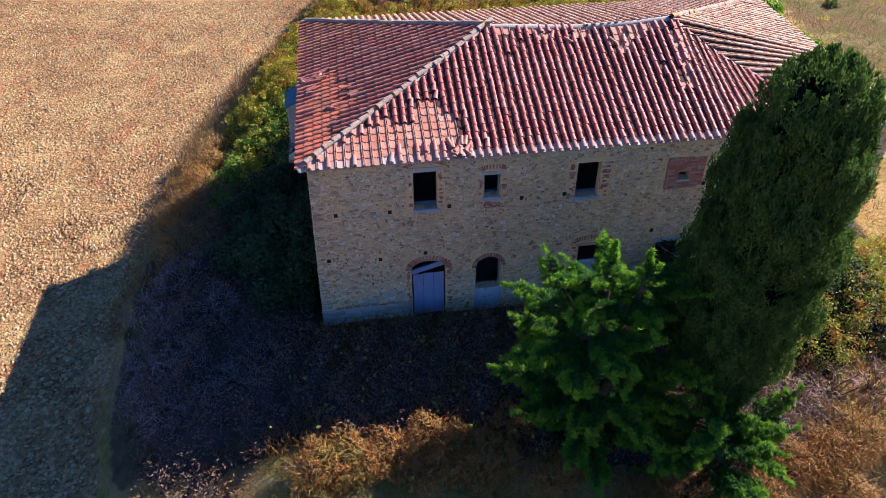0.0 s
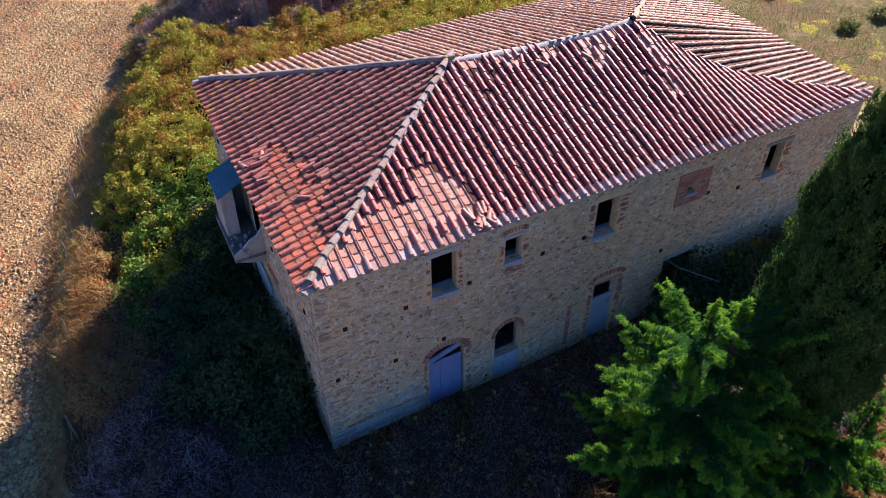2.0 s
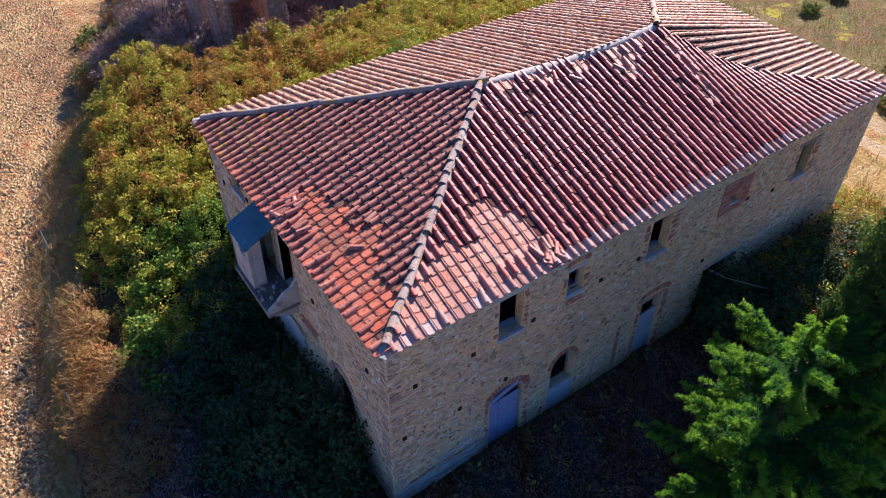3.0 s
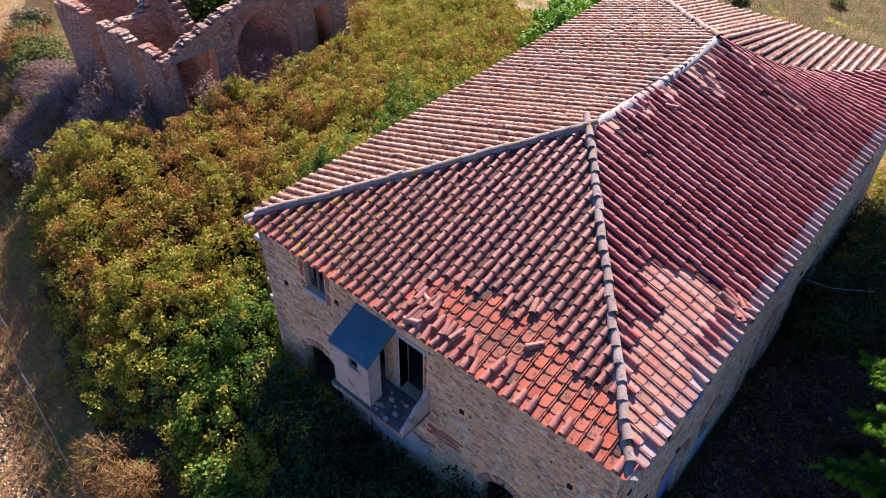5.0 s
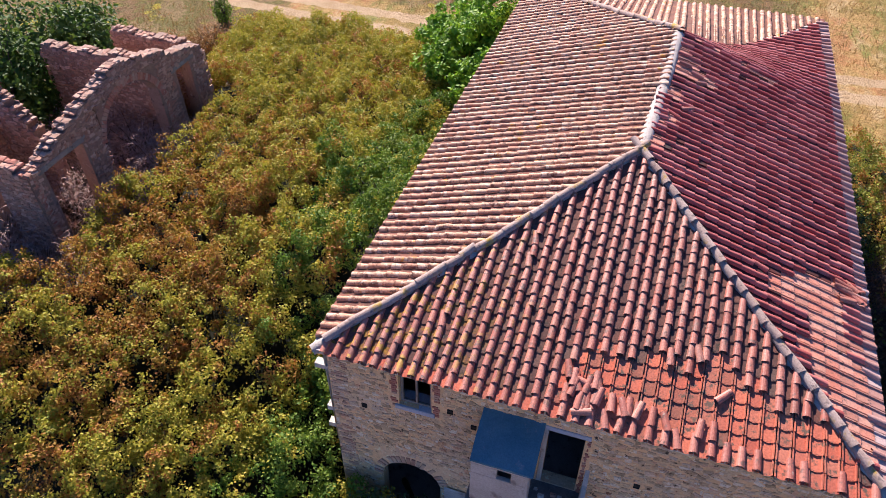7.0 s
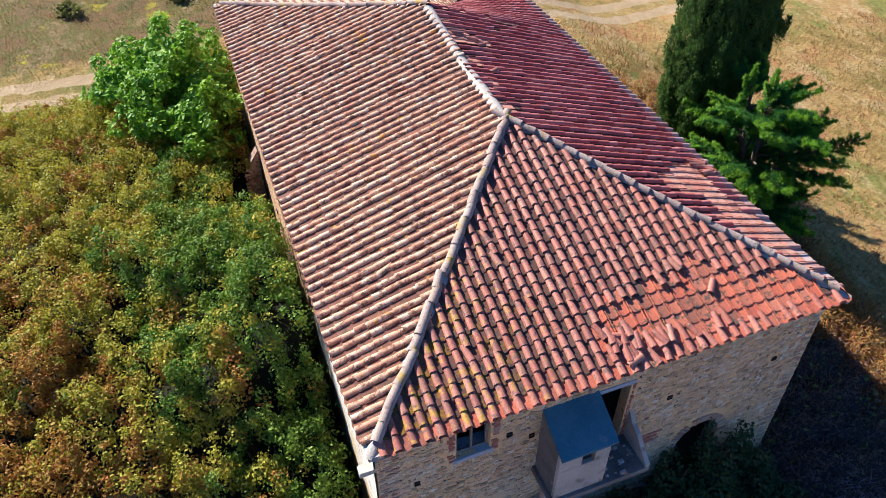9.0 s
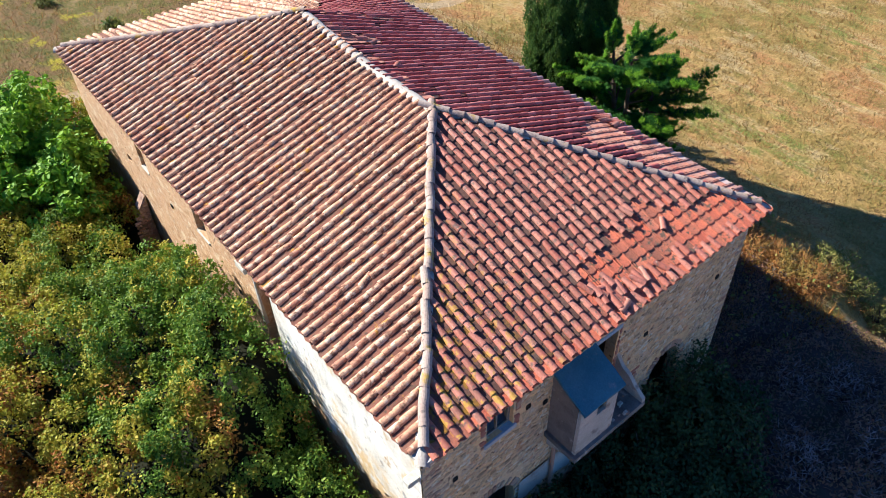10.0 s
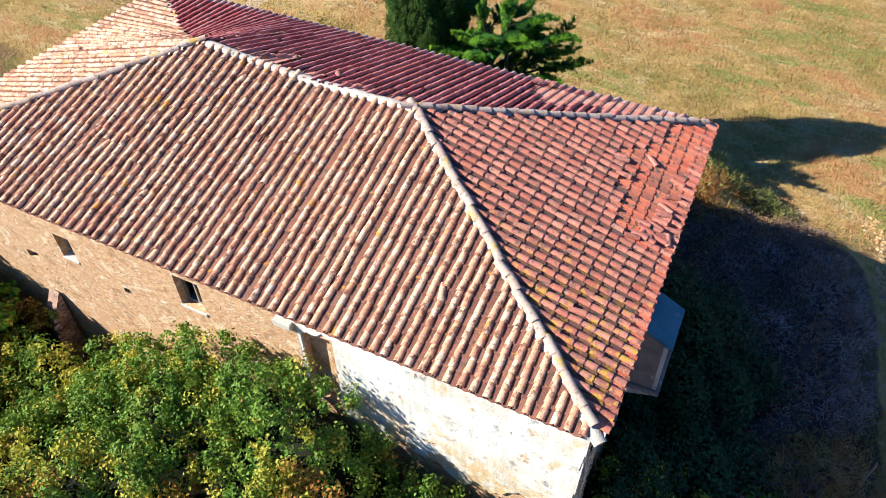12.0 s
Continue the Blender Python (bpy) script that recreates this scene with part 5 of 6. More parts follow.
corner_thicket = thing("bramble_thicket", "low yellow-green bramble thicket at the house corner", "bramble", kind="stuff")
# Same near-black sheet, painted shade for the corner thicket's gaps.
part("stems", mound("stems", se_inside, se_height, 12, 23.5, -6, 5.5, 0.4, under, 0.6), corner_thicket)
for name, choice, material in (("bramble_leaves", ~turned, corner_leaf), ("rusty_leaves", turned, rust_leaf)):
    chunks = []
    for _ in range(16):
        d = unit(r.normal(0, 1, (choice.sum(), 3)) + (0, 0, 0.9))
        chunks.append(leaves(p[choice] + d * r.uniform(0.06, 0.24, (len(d), 1)), d, 0.085, 0.5, r=r))
    part(name, quick_mesh(name, *gather(chunks), material), corner_thicket)

# Fig bush at the far corner of the house: limbs that carry domes of broad leaves.
fig = thing("fig_bush", "broad bright green fig bush beside the house", "bush", at=(0, 0, 0))
r = np.random.default_rng(31)
centres = np.array([(19.6, 11.6, 3.2), (20.8, 12.8, 3.6), (18.6, 12.9, 3.3), (21.6, 11.2, 3.0), (20.0, 14.2, 3.0), (17.5, 11.7, 2.6), (22.4, 13.2, 2.4), (18.6, 11.0, 2.9), (20.3, 11.9, 4.3), (18.9, 12.2, 4.0), (21.6, 14.6, 2.0),
                    (16.4, 12.4, 2.9), (17.4, 13.4, 3.1), (22.8, 12.0, 2.6), (21.2, 13.8, 3.3), (19.2, 13.8, 3.6), (15.7, 11.5, 2.7), (16.6, 11.2, 3.2), (17.6, 11.0, 3.4)])
part("trunk", quick_mesh("trunk", *tree_skeleton((20, 12.4, -0.1), centres, 0.12, 32), bark, True), fig)
pts, nrm = [], []
for c in centres:
    for _ in range(13):
        d0 = unit(r.normal(0, 1, 3) + (0, 0, 0.35))
        q = c + d0 * r.uniform(0.45, 1.05) * (1.1, 1.1, 0.85)
        d = unit(r.normal(0, 1, (62, 3)) + 0.7 * d0)
        pts.append(q + d * r.uniform(0.6, 1.05, (62, 1)) * r.uniform(0.26, 0.42))
        nrm.append(d + (0, 0, 0.6))
pts, nrm = np.concatenate(pts), np.concatenate(nrm)
ok = (pts[:, 2] > 0.2) & ~((pts[:, 0] < LX + 0.15) & (pts[:, 1] < LY + 0.15))
part("crown", quick_mesh("crown", *leaves(pts[ok], unit(nrm[ok]), 0.2, 0.4, r=r), fig_leaf), fig)

# Cypress.
cypress = thing("cypress", "tall dark green columnar cypress in front of the house", "tree")
r = np.random.default_rng(33)
CX, CY, CH = 10.9, -5.5, 11.3
CYP_Z, CYP_R = [1.4, 2.2, 3.4, 5.0, 7.5, 9.5, 10.7, 11.3], [0.8, 1.1, 1.32, 1.42, 1.38, 1.2, 0.82, 0.15]
part("trunk", quick_mesh("trunk", *tube([(CX, CY, -0.6), (CX + 0.05, CY, 2), (CX, CY, 6), (CX, CY, 10.5)], [0.28, 0.2, 0.14, 0.03], 8), bark, True), cypress)


def cypress_radius(z, a):
    base = np.interp(z, CYP_Z, CYP_R)
    return base * (1 + 0.16 * np.abs(np.sin(4.5 * a + z * 0.5)) + 0.12 * np.abs(np.sin(8 * a - z * 0.9)) + 0.12 * np.sin(3.3 * z + 3 * a) - 0.1)


n = 3500
z = r.uniform(1.4, 11.2, n)
z = z[r.uniform(0, 1.5, n) < np.interp(z, CYP_Z, CYP_R)]
a = r.uniform(0, 2 * math.pi, len(z))
rad = cypress_radius(z, a) * (0.97 - 0.3 * r.uniform(0, 1, len(z)) ** 2)
d = np.stack([np.cos(a), np.sin(a), np.zeros_like(a)], -1)
tufts = np.stack([CX + d[:, 0] * rad, CY + d[:, 1] * rad, z], -1)
chunks = []
for _ in range(70):
    up = r.uniform(0, 1, (len(tufts), 1))
    off = unit(r.normal(0, 1, tufts.shape) + 0.6 * d) * (0.17 * (1.15 - up)) + up * np.array([0, 0, 0.42]) + d * 0.1 * up
    chunks.append(leaves(tufts + off, unit(off * (1, 1, 0.3) + 0.5 * d), 0.1, 0.5, narrow=0.5, grow=d * 0.35 + (0, 0, 1), r=r))
part("crown", quick_mesh("crown", *gather(chunks), cypress_leaf), cypress)
# Near-black core: the shade inside the crown, put in as a surface.
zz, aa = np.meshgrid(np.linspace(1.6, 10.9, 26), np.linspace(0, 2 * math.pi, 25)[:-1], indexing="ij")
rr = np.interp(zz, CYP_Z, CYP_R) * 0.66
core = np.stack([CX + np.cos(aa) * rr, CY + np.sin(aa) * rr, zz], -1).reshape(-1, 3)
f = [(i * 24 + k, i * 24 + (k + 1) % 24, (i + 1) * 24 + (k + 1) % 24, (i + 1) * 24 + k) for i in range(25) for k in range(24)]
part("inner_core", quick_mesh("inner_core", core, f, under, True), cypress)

# Spreading conifers beside the cypress.
def build_conifer(label, base, tops, heights, reaches, boughs, seed):
    """A conifer whose trunk forks into leaders; tiers of boughs carry flat sprays of needles."""
    r = np.random.default_rng(seed)
    conifer = thing("conifer", label, "tree")
    base = np.array(base, float)
    for k, top in enumerate(tops):
        top = np.array(top, float)
        fork = base + (top - base) * 0.45 + (np.array([0.1, -0.05, 0]) if k else 0)
        part("trunk", quick_mesh("trunk", *tube([base, base + (fork - base) * 0.6, fork, top], [0.22, 0.16, 0.1, 0.02], 8), bark, True), conifer)
    limbs, sprays, grows, tips = [], [], [], []

    def plume(root, way, long, young):
        """A pointed feather of needles round one branchlet; young gives its tip the sunlit colour."""
        n = int(26 + 95 * long)
        e = r.uniform(0, 1, (n, 1)) ** 0.9
        off = unit(np.cross(way, r.normal(0, 1, (n, 3)) + (0, 0, 1.5)))
        sprays.append(root + way * long * e + off * 0.085 * (1.15 - e) * r.uniform(0.2, 1, (n, 1)))
        grows.append(way * 0.8 + off * (1.0 - 0.6 * e))
        tips.append((e[:, 0] > 0.42) & young)

    for k in range(boughs):
        q = (k / boughs) ** 0.95
        top = np.array(tops[k % len(tops)], float)
        root = base + (top - base) * (0.1 + 0.84 * q)
        reach = np.interp(root[2], heights, reaches) * r.uniform(0.62, 1.15)
        az = k * 2.4 + r.uniform(-0.35, 0.35)
        dr = np.array([math.cos(az), math.sin(az), 0])
        side = np.array([-dr[1], dr[0], 0])
        rise = 0.1 + 0.5 * q + r.uniform(-0.08, 0.12)
        line = [root + dr * reach * t + np.array([0, 0, reach * (rise * t - 0.2 * t * t + 0.08 * t ** 4)]) for t in np.linspace(0, 1, 7)]
        limbs.append(tube(line, [0.05, 0.042, 0.035, 0.028, 0.02, 0.013, 0.005], 5))
        for t, sg in [(1.0, 0.0)] + [(t, sg) for t in np.linspace(0.25, 0.97, 9) for sg in (-1, 1)]:
            c = np.array([np.interp(t, np.linspace(0, 1, 7), [p[j] for p in line]) for j in range(3)])
            long = (0.25 + 0.55 * (1.05 - t)) * min(reach, 2.4) * 0.55 * r.uniform(0.7, 1.25) if sg else 0.5
            way = dr * 0.85 + side * 0.75 * sg + np.array([0, 0, r.uniform(0.0, 0.5)])
            way /= np.linalg.norm(way)
            plume(c, way, long, t > 0.45)
    for top in tops:
        for k in range(7):
            lean = np.array([math.cos(k * 2.4), math.sin(k * 2.4), 0]) * 0.12 * k
            plume(np.array(top, float) - (0, 0, 0.14 * k + 0.3), unit(lean + (0, 0, 1.0)), 0.6, True)
    for limb in limbs:
        part("limb", quick_mesh("limb", *limb, bark, True), conifer)
    sprays, grows, tips = np.concatenate(sprays), np.concatenate(grows), np.concatenate(tips)
    ups = unit((sprays - base) * (1, 1, 0)) * 0.8 + (0, 0, 0.6)
    # Inner needles stay dark; outer tips get the painted sunlit green.
    for name, choice, material in (("crown", ~tips, conifer_leaf), ("young_growth", tips, lit_tip_leaf)):
        chunks = [leaves(sprays[choice] + r.normal(0, 0.012, (choice.sum(), 3)), ups[choice], 0.105, 0.4, narrow=0.28, grow=grows[choice], r=r) for _ in range(4)]
        part(name, quick_mesh(name, *gather(chunks), material), conifer)


build_conifer("spreading green conifer with layered feathery branches", (7.5, -5.4, -0.5), [(7.55, -4.7, 6.3), (8.5, -4.8, 6.0), (6.6, -5.4, 5.2)], [0, 1.2, 2.8, 4.2, 5.2, 6.2], [1.9, 2.3, 2.2, 1.75, 1.2, 0.5], 58, 35)
build_conifer("low dark young conifer at the foot of the cypress", (10.0, -7.2, -1.0), [(10.1, -7.1, 2.9), (10.9, -7.3, 2.2)], [-1, 0.4, 1.6, 2.9], [1.6, 1.9, 1.5, 0.5], 30, 36)

# Shaded shrubs on the west side, dry weeds in front, dead twigs.
STALK = np.array([(-0.5, 0, 0), (0.5, 0, 0), (0.12, 1, 0.08), (-0.12, 1, 0.08)])


def stalks(x, y, length, width, lean, r, base=0.0):
    n = len(x)
    g = np.stack([r.normal(0, lean, n), r.normal(0, lean, n), np.ones(n)], -1)
    p = np.stack([x, y, ground_z(x, y) - 0.03 + base], -1)
    s = length * r.uniform(0.5, 1.3, n)
    yv = unit(g)
    xv = unit(np.cross(yv, r.normal(0, 1, (n, 3))))
    zv = np.cross(xv, yv)
    mats = np.zeros((n, 4, 4))
    mats[:, :3, 0], mats[:, :3, 1], mats[:, :3, 2], mats[:, :3, 3], mats[:, 3, 3] = xv * width, yv * s[:, None], zv * s[:, None], p, 1
    return batch(STALK, QUAD, mats)


def pick(r, n, x0, x1, y0, y1, test):
    x, y = r.uniform(x0, x1, n), r.uniform(y0, y1, n)
    ok = test(x, y)
    return x[ok], y[ok]


def outside_house(x, y, gap=0.3):
    return ~((x > -gap) & (x < LX + gap) & (y > -gap) & (y < LY + gap))


r = np.random.default_rng(51)
# Dense low undergrowth on the shaded sides of the house.
def low_inside(x, y):
    edge = np.minimum.reduce([(x - field_edge(y) - 0.9) / 1.0, (15.5 - x) / 1.0, (y + 5.6 + 0.7 * smooth01((-1.5 - x) / 2.0) + 2.2 * smooth01((x - 4) / 5.0) + 0.4 * np.sin(x * 1.3)) / 1.0, (8.5 - y) / 1.0])
    gap = np.where(x > -0.5, (-0.3 - y) / 0.4, (-0.2 - x) / 0.4)
    gap = np.where((x > -0.5) & (y > -0.3), 0.0, gap)
    return smooth01(np.minimum(edge, gap))


def low_height(x, y):
    return 0.5 + 0.22 * lumps(x, y, 1.8, 17) + 0.16 * lumps(x, y, 0.7, 18) + 0.25 * smooth01((-x) / 2.0) - 0.4 * smooth01((-3.2 - y) / 1.5) * smooth01((1.0 - x) / 2.0)


low_leaf = foliage("undergrowth_leaves", ((0.084, 0.072, 0.052), (0.156, 0.102, 0.078), (0.216, 0.120, 0.085), (0.264, 0.120, 0.065), (0.120, 0.120, 0.052)), ((0.072, 0.060, 0.052), (0.180, 0.108, 0.091), (0.264, 0.156, 0.104), (0.132, 0.144, 0.052)), 0.5, 0.4)
rust_stalk = foliage("rust_stalks", ((0.26, 0.1, 0.035), (0.36, 0.2, 0.05), (0.32, 0.11, 0.03), (0.22, 0.2, 0.035)), ((0.14, 0.06, 0.03), (0.44, 0.28, 0.08), (0.42, 0.14, 0.03), (0.28, 0.25, 0.05)), 0.5, 0.6, 0.25)
x, y, z = scatter(low_inside, low_height, -7, 15.5, -8.6, 8.6, 170, r)
p = np.stack([x, y, z - r.uniform(0, 1, len(x)) ** 1.5 * 0.4 + 0.05], -1)
undergrowth = thing("undergrowth", "dense dark undergrowth of weeds and drying scrub", "undergrowth", kind="stuff")
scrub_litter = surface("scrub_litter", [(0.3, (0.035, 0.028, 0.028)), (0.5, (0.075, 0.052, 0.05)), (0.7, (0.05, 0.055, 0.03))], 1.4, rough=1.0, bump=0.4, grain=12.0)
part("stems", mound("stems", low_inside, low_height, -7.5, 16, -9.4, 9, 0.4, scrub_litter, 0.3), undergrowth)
part("leaves", quick_mesh("leaves", *gather([leaves(p + r.normal(0, 0.05, p.shape), np.tile((0, 0, 1.0), (len(p), 1)), 0.1, 0.9, narrow=0.7, r=r) for _ in range(2)]), low_leaf), undergrowth)

weeds = thing("dry_weeds", "waist-high dry weeds and grasses in gold and rust", "weeds", kind="stuff")
x, y = pick(r, 34000, -7, 19, -9.5, -0.2, lambda x, y: outside_house(x, y, 0.2) & (y > -6.2 - 0.9 * smooth01((x + 2) / 4.0) + 0.5 * np.sin(x * 0.9)) & (x > -1.6 + 0.8 * np.sin(y * 3.0)) & (lumps(x, y, 1.6, 61) > -0.5 + 0.12 * np.abs(y + 5)))
part("stalks", quick_mesh("stalks", *stalks(x, y, 0.5, 0.026, 0.4, r), rust_stalk), weeds)
x, y = pick(r, 9000, -7, 19, -9.5, -0.4, lambda x, y: outside_house(x, y, 0.3) & (y > -6.0 - 1.2 * smooth01((x + 2) / 4.0)) & (x > -1.6) & (lumps(x, y, 1.1, 62) > 0.15))
p = np.stack([x, y, ground_z(x, y) + r.uniform(0.05, 0.8, len(x))], -1)
part("leaves", quick_mesh("leaves", *leaves(p, np.tile((0, 0, 1.0), (len(p), 1)), 0.13, 0.9, r=r), weed_leaf), weeds)


def shrub(name, label, cx, cy, rad, high, count, material, size, seed, parent=None, twig=True, narrow=1.0, category="shrub"):
    """A loose shrub: a fan of stems and a cloud of small leaves or twigs."""
    r = np.random.default_rng(seed)
    ob = thing(name, label, category)
    g = float(ground_z(np.array([cx]), np.array([cy]))[0])
    tips = [(cx + rad * 0.8 * math.cos(t) * r.uniform(0.4, 1), cy + rad * 0.8 * math.sin(t) * r.uniform(0.4, 1), g + high * r.uniform(0.6, 1.0)) for t in np.linspace(0, 6.28, 12)]
    part("stem_fan", quick_mesh("stem_fan", *tree_skeleton((cx, cy, g - 0.1), tips, 0.035, seed, 0.15), bark), ob)
    d = unit(r.normal(0, 1, (count, 3)))
    k = r.uniform(0.35, 1.0, (count, 1)) ** 0.6 * (1 + 0.3 * np.sin(4 * d[:, :1] + 3 * d[:, 1:2]))
    p = np.array([cx, cy, g + high * 0.45]) + d * k * (rad, rad, high * 0.55)
    p[:, 2] = np.maximum(p[:, 2], g + 0.05)
    part("twig_cloud" if narrow < 0.5 else "foliage", quick_mesh("foliage", *gather([leaves(p + r.normal(0, 0.04, p.shape), d + (0, 0, 0.5), size, 0.7, narrow=narrow, grow=d + (0, 0, 0.6), r=r) for _ in range(2)]), material), ob)
    return ob


def shrubs(name, label, spots, count, material, size, seed, narrow=1.0, group=""):
    for k, (cx, cy, rad, high) in enumerate(spots):
        tagged(shrub(name, label, cx, cy, rad, high, int(count * rad * rad), material, size, seed + k, narrow=narrow), group=group)


shrubs("green_shrub", "leafy green shrub beside the house", [(-3.6, 8.3, 0.9, 1.3), (-4.1, 6.6, 0.7, 0.9)], 1400, lush_leaf, 0.12, 200, group="shrubs round the house")
# Bushes by the walls take the leaf colour that has shade painted in.
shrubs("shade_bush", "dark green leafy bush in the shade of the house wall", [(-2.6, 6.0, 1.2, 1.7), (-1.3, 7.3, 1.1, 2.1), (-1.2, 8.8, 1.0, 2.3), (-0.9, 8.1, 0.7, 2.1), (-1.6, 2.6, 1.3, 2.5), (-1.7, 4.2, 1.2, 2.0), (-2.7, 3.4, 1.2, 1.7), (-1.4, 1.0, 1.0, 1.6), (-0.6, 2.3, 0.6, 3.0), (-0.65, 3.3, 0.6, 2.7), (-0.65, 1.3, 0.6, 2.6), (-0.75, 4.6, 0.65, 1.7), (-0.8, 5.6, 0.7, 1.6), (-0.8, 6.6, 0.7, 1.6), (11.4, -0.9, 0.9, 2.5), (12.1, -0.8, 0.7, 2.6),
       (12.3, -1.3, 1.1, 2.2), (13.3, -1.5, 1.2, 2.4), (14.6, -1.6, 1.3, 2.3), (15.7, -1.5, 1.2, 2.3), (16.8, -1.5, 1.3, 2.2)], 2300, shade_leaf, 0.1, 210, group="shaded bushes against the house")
shrubs("dead_shrub", "bare grey-brown dead shrub", [(-4.6, -1.5, 1.0, 1.0), (-3.6, 0.6, 1.0, 1.1), (-5.0, 2.6, 0.9, 1.0), (-4.6, -3.0, 1.0, 0.7), (-2.2, -1.6, 0.9, 0.8), (-5.3, 0.4, 0.8, 0.9), (-3.2, -2.6, 0.9, 0.8), (-6.0, -1.2, 0.9, 0.9), (-6.0, 1.6, 0.9, 0.9), (-5.7, -2.6, 0.8, 0.8), (12.2, -6.5, 0.9, 0.9), (13.3, -9.3, 0.8, 0.8), (10.4, -9.0, 0.8, 0.7)],
       520, grey_twig, 0.24, 230, 0.1, "dead shrubs west of the house")
shrubs("dry_shrub", "rust brown drying shrub", [(-4.8, 6.0, 0.9, 0.9), (-5.0, 8.6, 0.8, 0.9), (-4.9, 4.4, 0.8, 0.8), (-5.0, 10.6, 0.7, 0.8), (3.6, -5.6, 0.7, 0.8), (5.2, -5.2, 0.7, 0.8), (1.6, -5.6, 0.7, 0.8), (0.4, -5.3, 0.7, 0.7), (2.7, -5.2, 0.7, 0.8)],
       1500, rust_stalk, 0.17, 260, 0.2, "dry shrubs at the thicket edge")
shrubs("rusty_grass_tuft", "tall rust and straw coloured dry grass tuft", [(-5.5, 6.4, 1.0, 1.2), (-5.4, 8.6, 1.0, 1.1), (-0.3, -5.8, 0.8, 0.8), (0.8, -5.9, 0.7, 0.7), (2.6, -6.4, 0.8, 0.8), (4.4, -6.3, 0.8, 0.9), (6.0, -6.9, 0.7, 0.8), (8.2, -8.2, 0.9, 0.8), (9.6, -7.8, 0.9, 0.9), (11.2, -8.3, 1.0, 0.9), (12.6, -7.5, 0.9, 0.9), (13.9, -8.6, 0.9, 0.8), (15.0, -7.0, 0.9, 0.9), (13.8, -7.4, 0.9, 0.9), (16.6, -7.5, 0.9, 0.8)], 1300, rust_stalk, 0.22, 620, 0.12, "rusty grass tufts")

shrubs("bare_shrub", "leafless pinkish shrub with long bent twigs", [(13.7, -5.5, 0.9, 1.0), (15.2, -5.2, 1.0, 0.8), (16.6, -5.4, 1.0, 0.8)], 260, pink_twig, 0.34, 690, 0.06, "bare shrubs below the cypress")
shrubs("edge_weed", "yellow-green weed clump at the meadow edge", [(-2.3, -7.2, 0.8, 0.6), (-1.2, -7.3, 0.6, 0.5), (-0.2, -7.3, 0.7, 0.6), (-3.4, -7.0, 0.5, 0.4)], 1500, weed_leaf, 0.11, 680, 0.5, "green weeds at the meadow edge")
shrubs("dry_grass_tuft", "tall straw coloured dry grass tuft", [(-5.3, 4.6, 1.0, 1.0), (-4.7, 7.6, 0.9, 1.1), (-5.2, 10.4, 0.9, 1.0), (-5.2, 11.9, 0.8, 0.9), (-4.4, 5.2, 0.8, 0.9), (-5.9, 7.4, 0.8, 0.8), (-5.7, 5.5, 0.8, 0.8)], 1500, dry_stalk, 0.2, 660, 0.12, "straw grass tufts")

# A slack wire fence along the field's edge.
fence = thing("wire_fence", "slack old wire fence with thin timber posts", "fence")
FENCE = [(-6.6, 4.0), (-6.3, 8.0), (-5.9, 12.0), (-5.3, 16.0), (-4.6, 19.5)]
for fx, fy in FENCE:
    g = float(ground_z(np.array([fx]), np.array([fy]))[0])
    part("post", quick_mesh("post", *tube([(fx, fy, g - 0.2), (fx + 0.03, fy, g + 1.15)], [0.035, 0.03], 6), old_wood), fence)
fence_wire = surface("galvanised_wire", [(0.3, (0.14, 0.12, 0.11)), (0.7, (0.2, 0.18, 0.17))], 4.0, rough=0.7, bump=0)
for k in range(3):
    line = []
    for (ax, ay), (bx, by) in zip(FENCE, FENCE[1:]):
        for q in (0.0, 0.5):
            wx, wy = ax + (bx - ax) * q, ay + (by - ay) * q
            line.append((wx, wy, float(ground_z(np.array([ax]), np.array([ay]))[0]) + 0.25 + 0.27 * k - (0.06 if q else 0.0)))
    part("wire", quick_mesh("wire", *tube(line, [0.0028] * len(line), 3), fence_wire), fence)

r = np.random.default_rng(55)
shrubs("broom_bush", "low bright yellow-green bush in the meadow", [(float(a), float(b), float(c), float(c) * 1.0) for a, b, c in zip(r.uniform(28, 48, 16), r.uniform(-6, 24, 16), r.uniform(0.3, 0.6, 16))], 900, weed_leaf, 0.16, 300, group="bushes in the meadow")

# Dry grass of the meadow and the verge.
r = np.random.default_rng(57)
meadow = thing("meadow_grass", "short dry straw-coloured meadow grass", "grass", kind="stuff")
x, y = pick(r, 70000, -16, 22, -34, -6.2, lambda x, y: lumps(x, y, 2.2, 71) > -0.6)
part("blades", quick_mesh("blades", *stalks(x, y, 0.2, 0.035, 0.6, r), dry_stalk), meadow)
x, y = pick(r, 22000, 18.8, 46, -14, 34, lambda x, y: (np.abs(x - track_x(y)) > 1.5) & (lumps(x, y, 2.5, 72) > -0.7))
part("blades", quick_mesh("blades", *stalks(x, y, 0.3, 0.035, 0.5, r), dry_stalk), meadow)
x, y = pick(r, 60000, -8, 9, 1, 42, lambda x, y: np.abs(x - field_edge(y) - 0.8) < 1.3)
part("verge", quick_mesh("verge", *stalks(x, y, 0.4, 0.03, 0.45, r), dry_stalk), meadow)

# Clods and stones of the ploughed field.
r = np.random.default_rng(59)
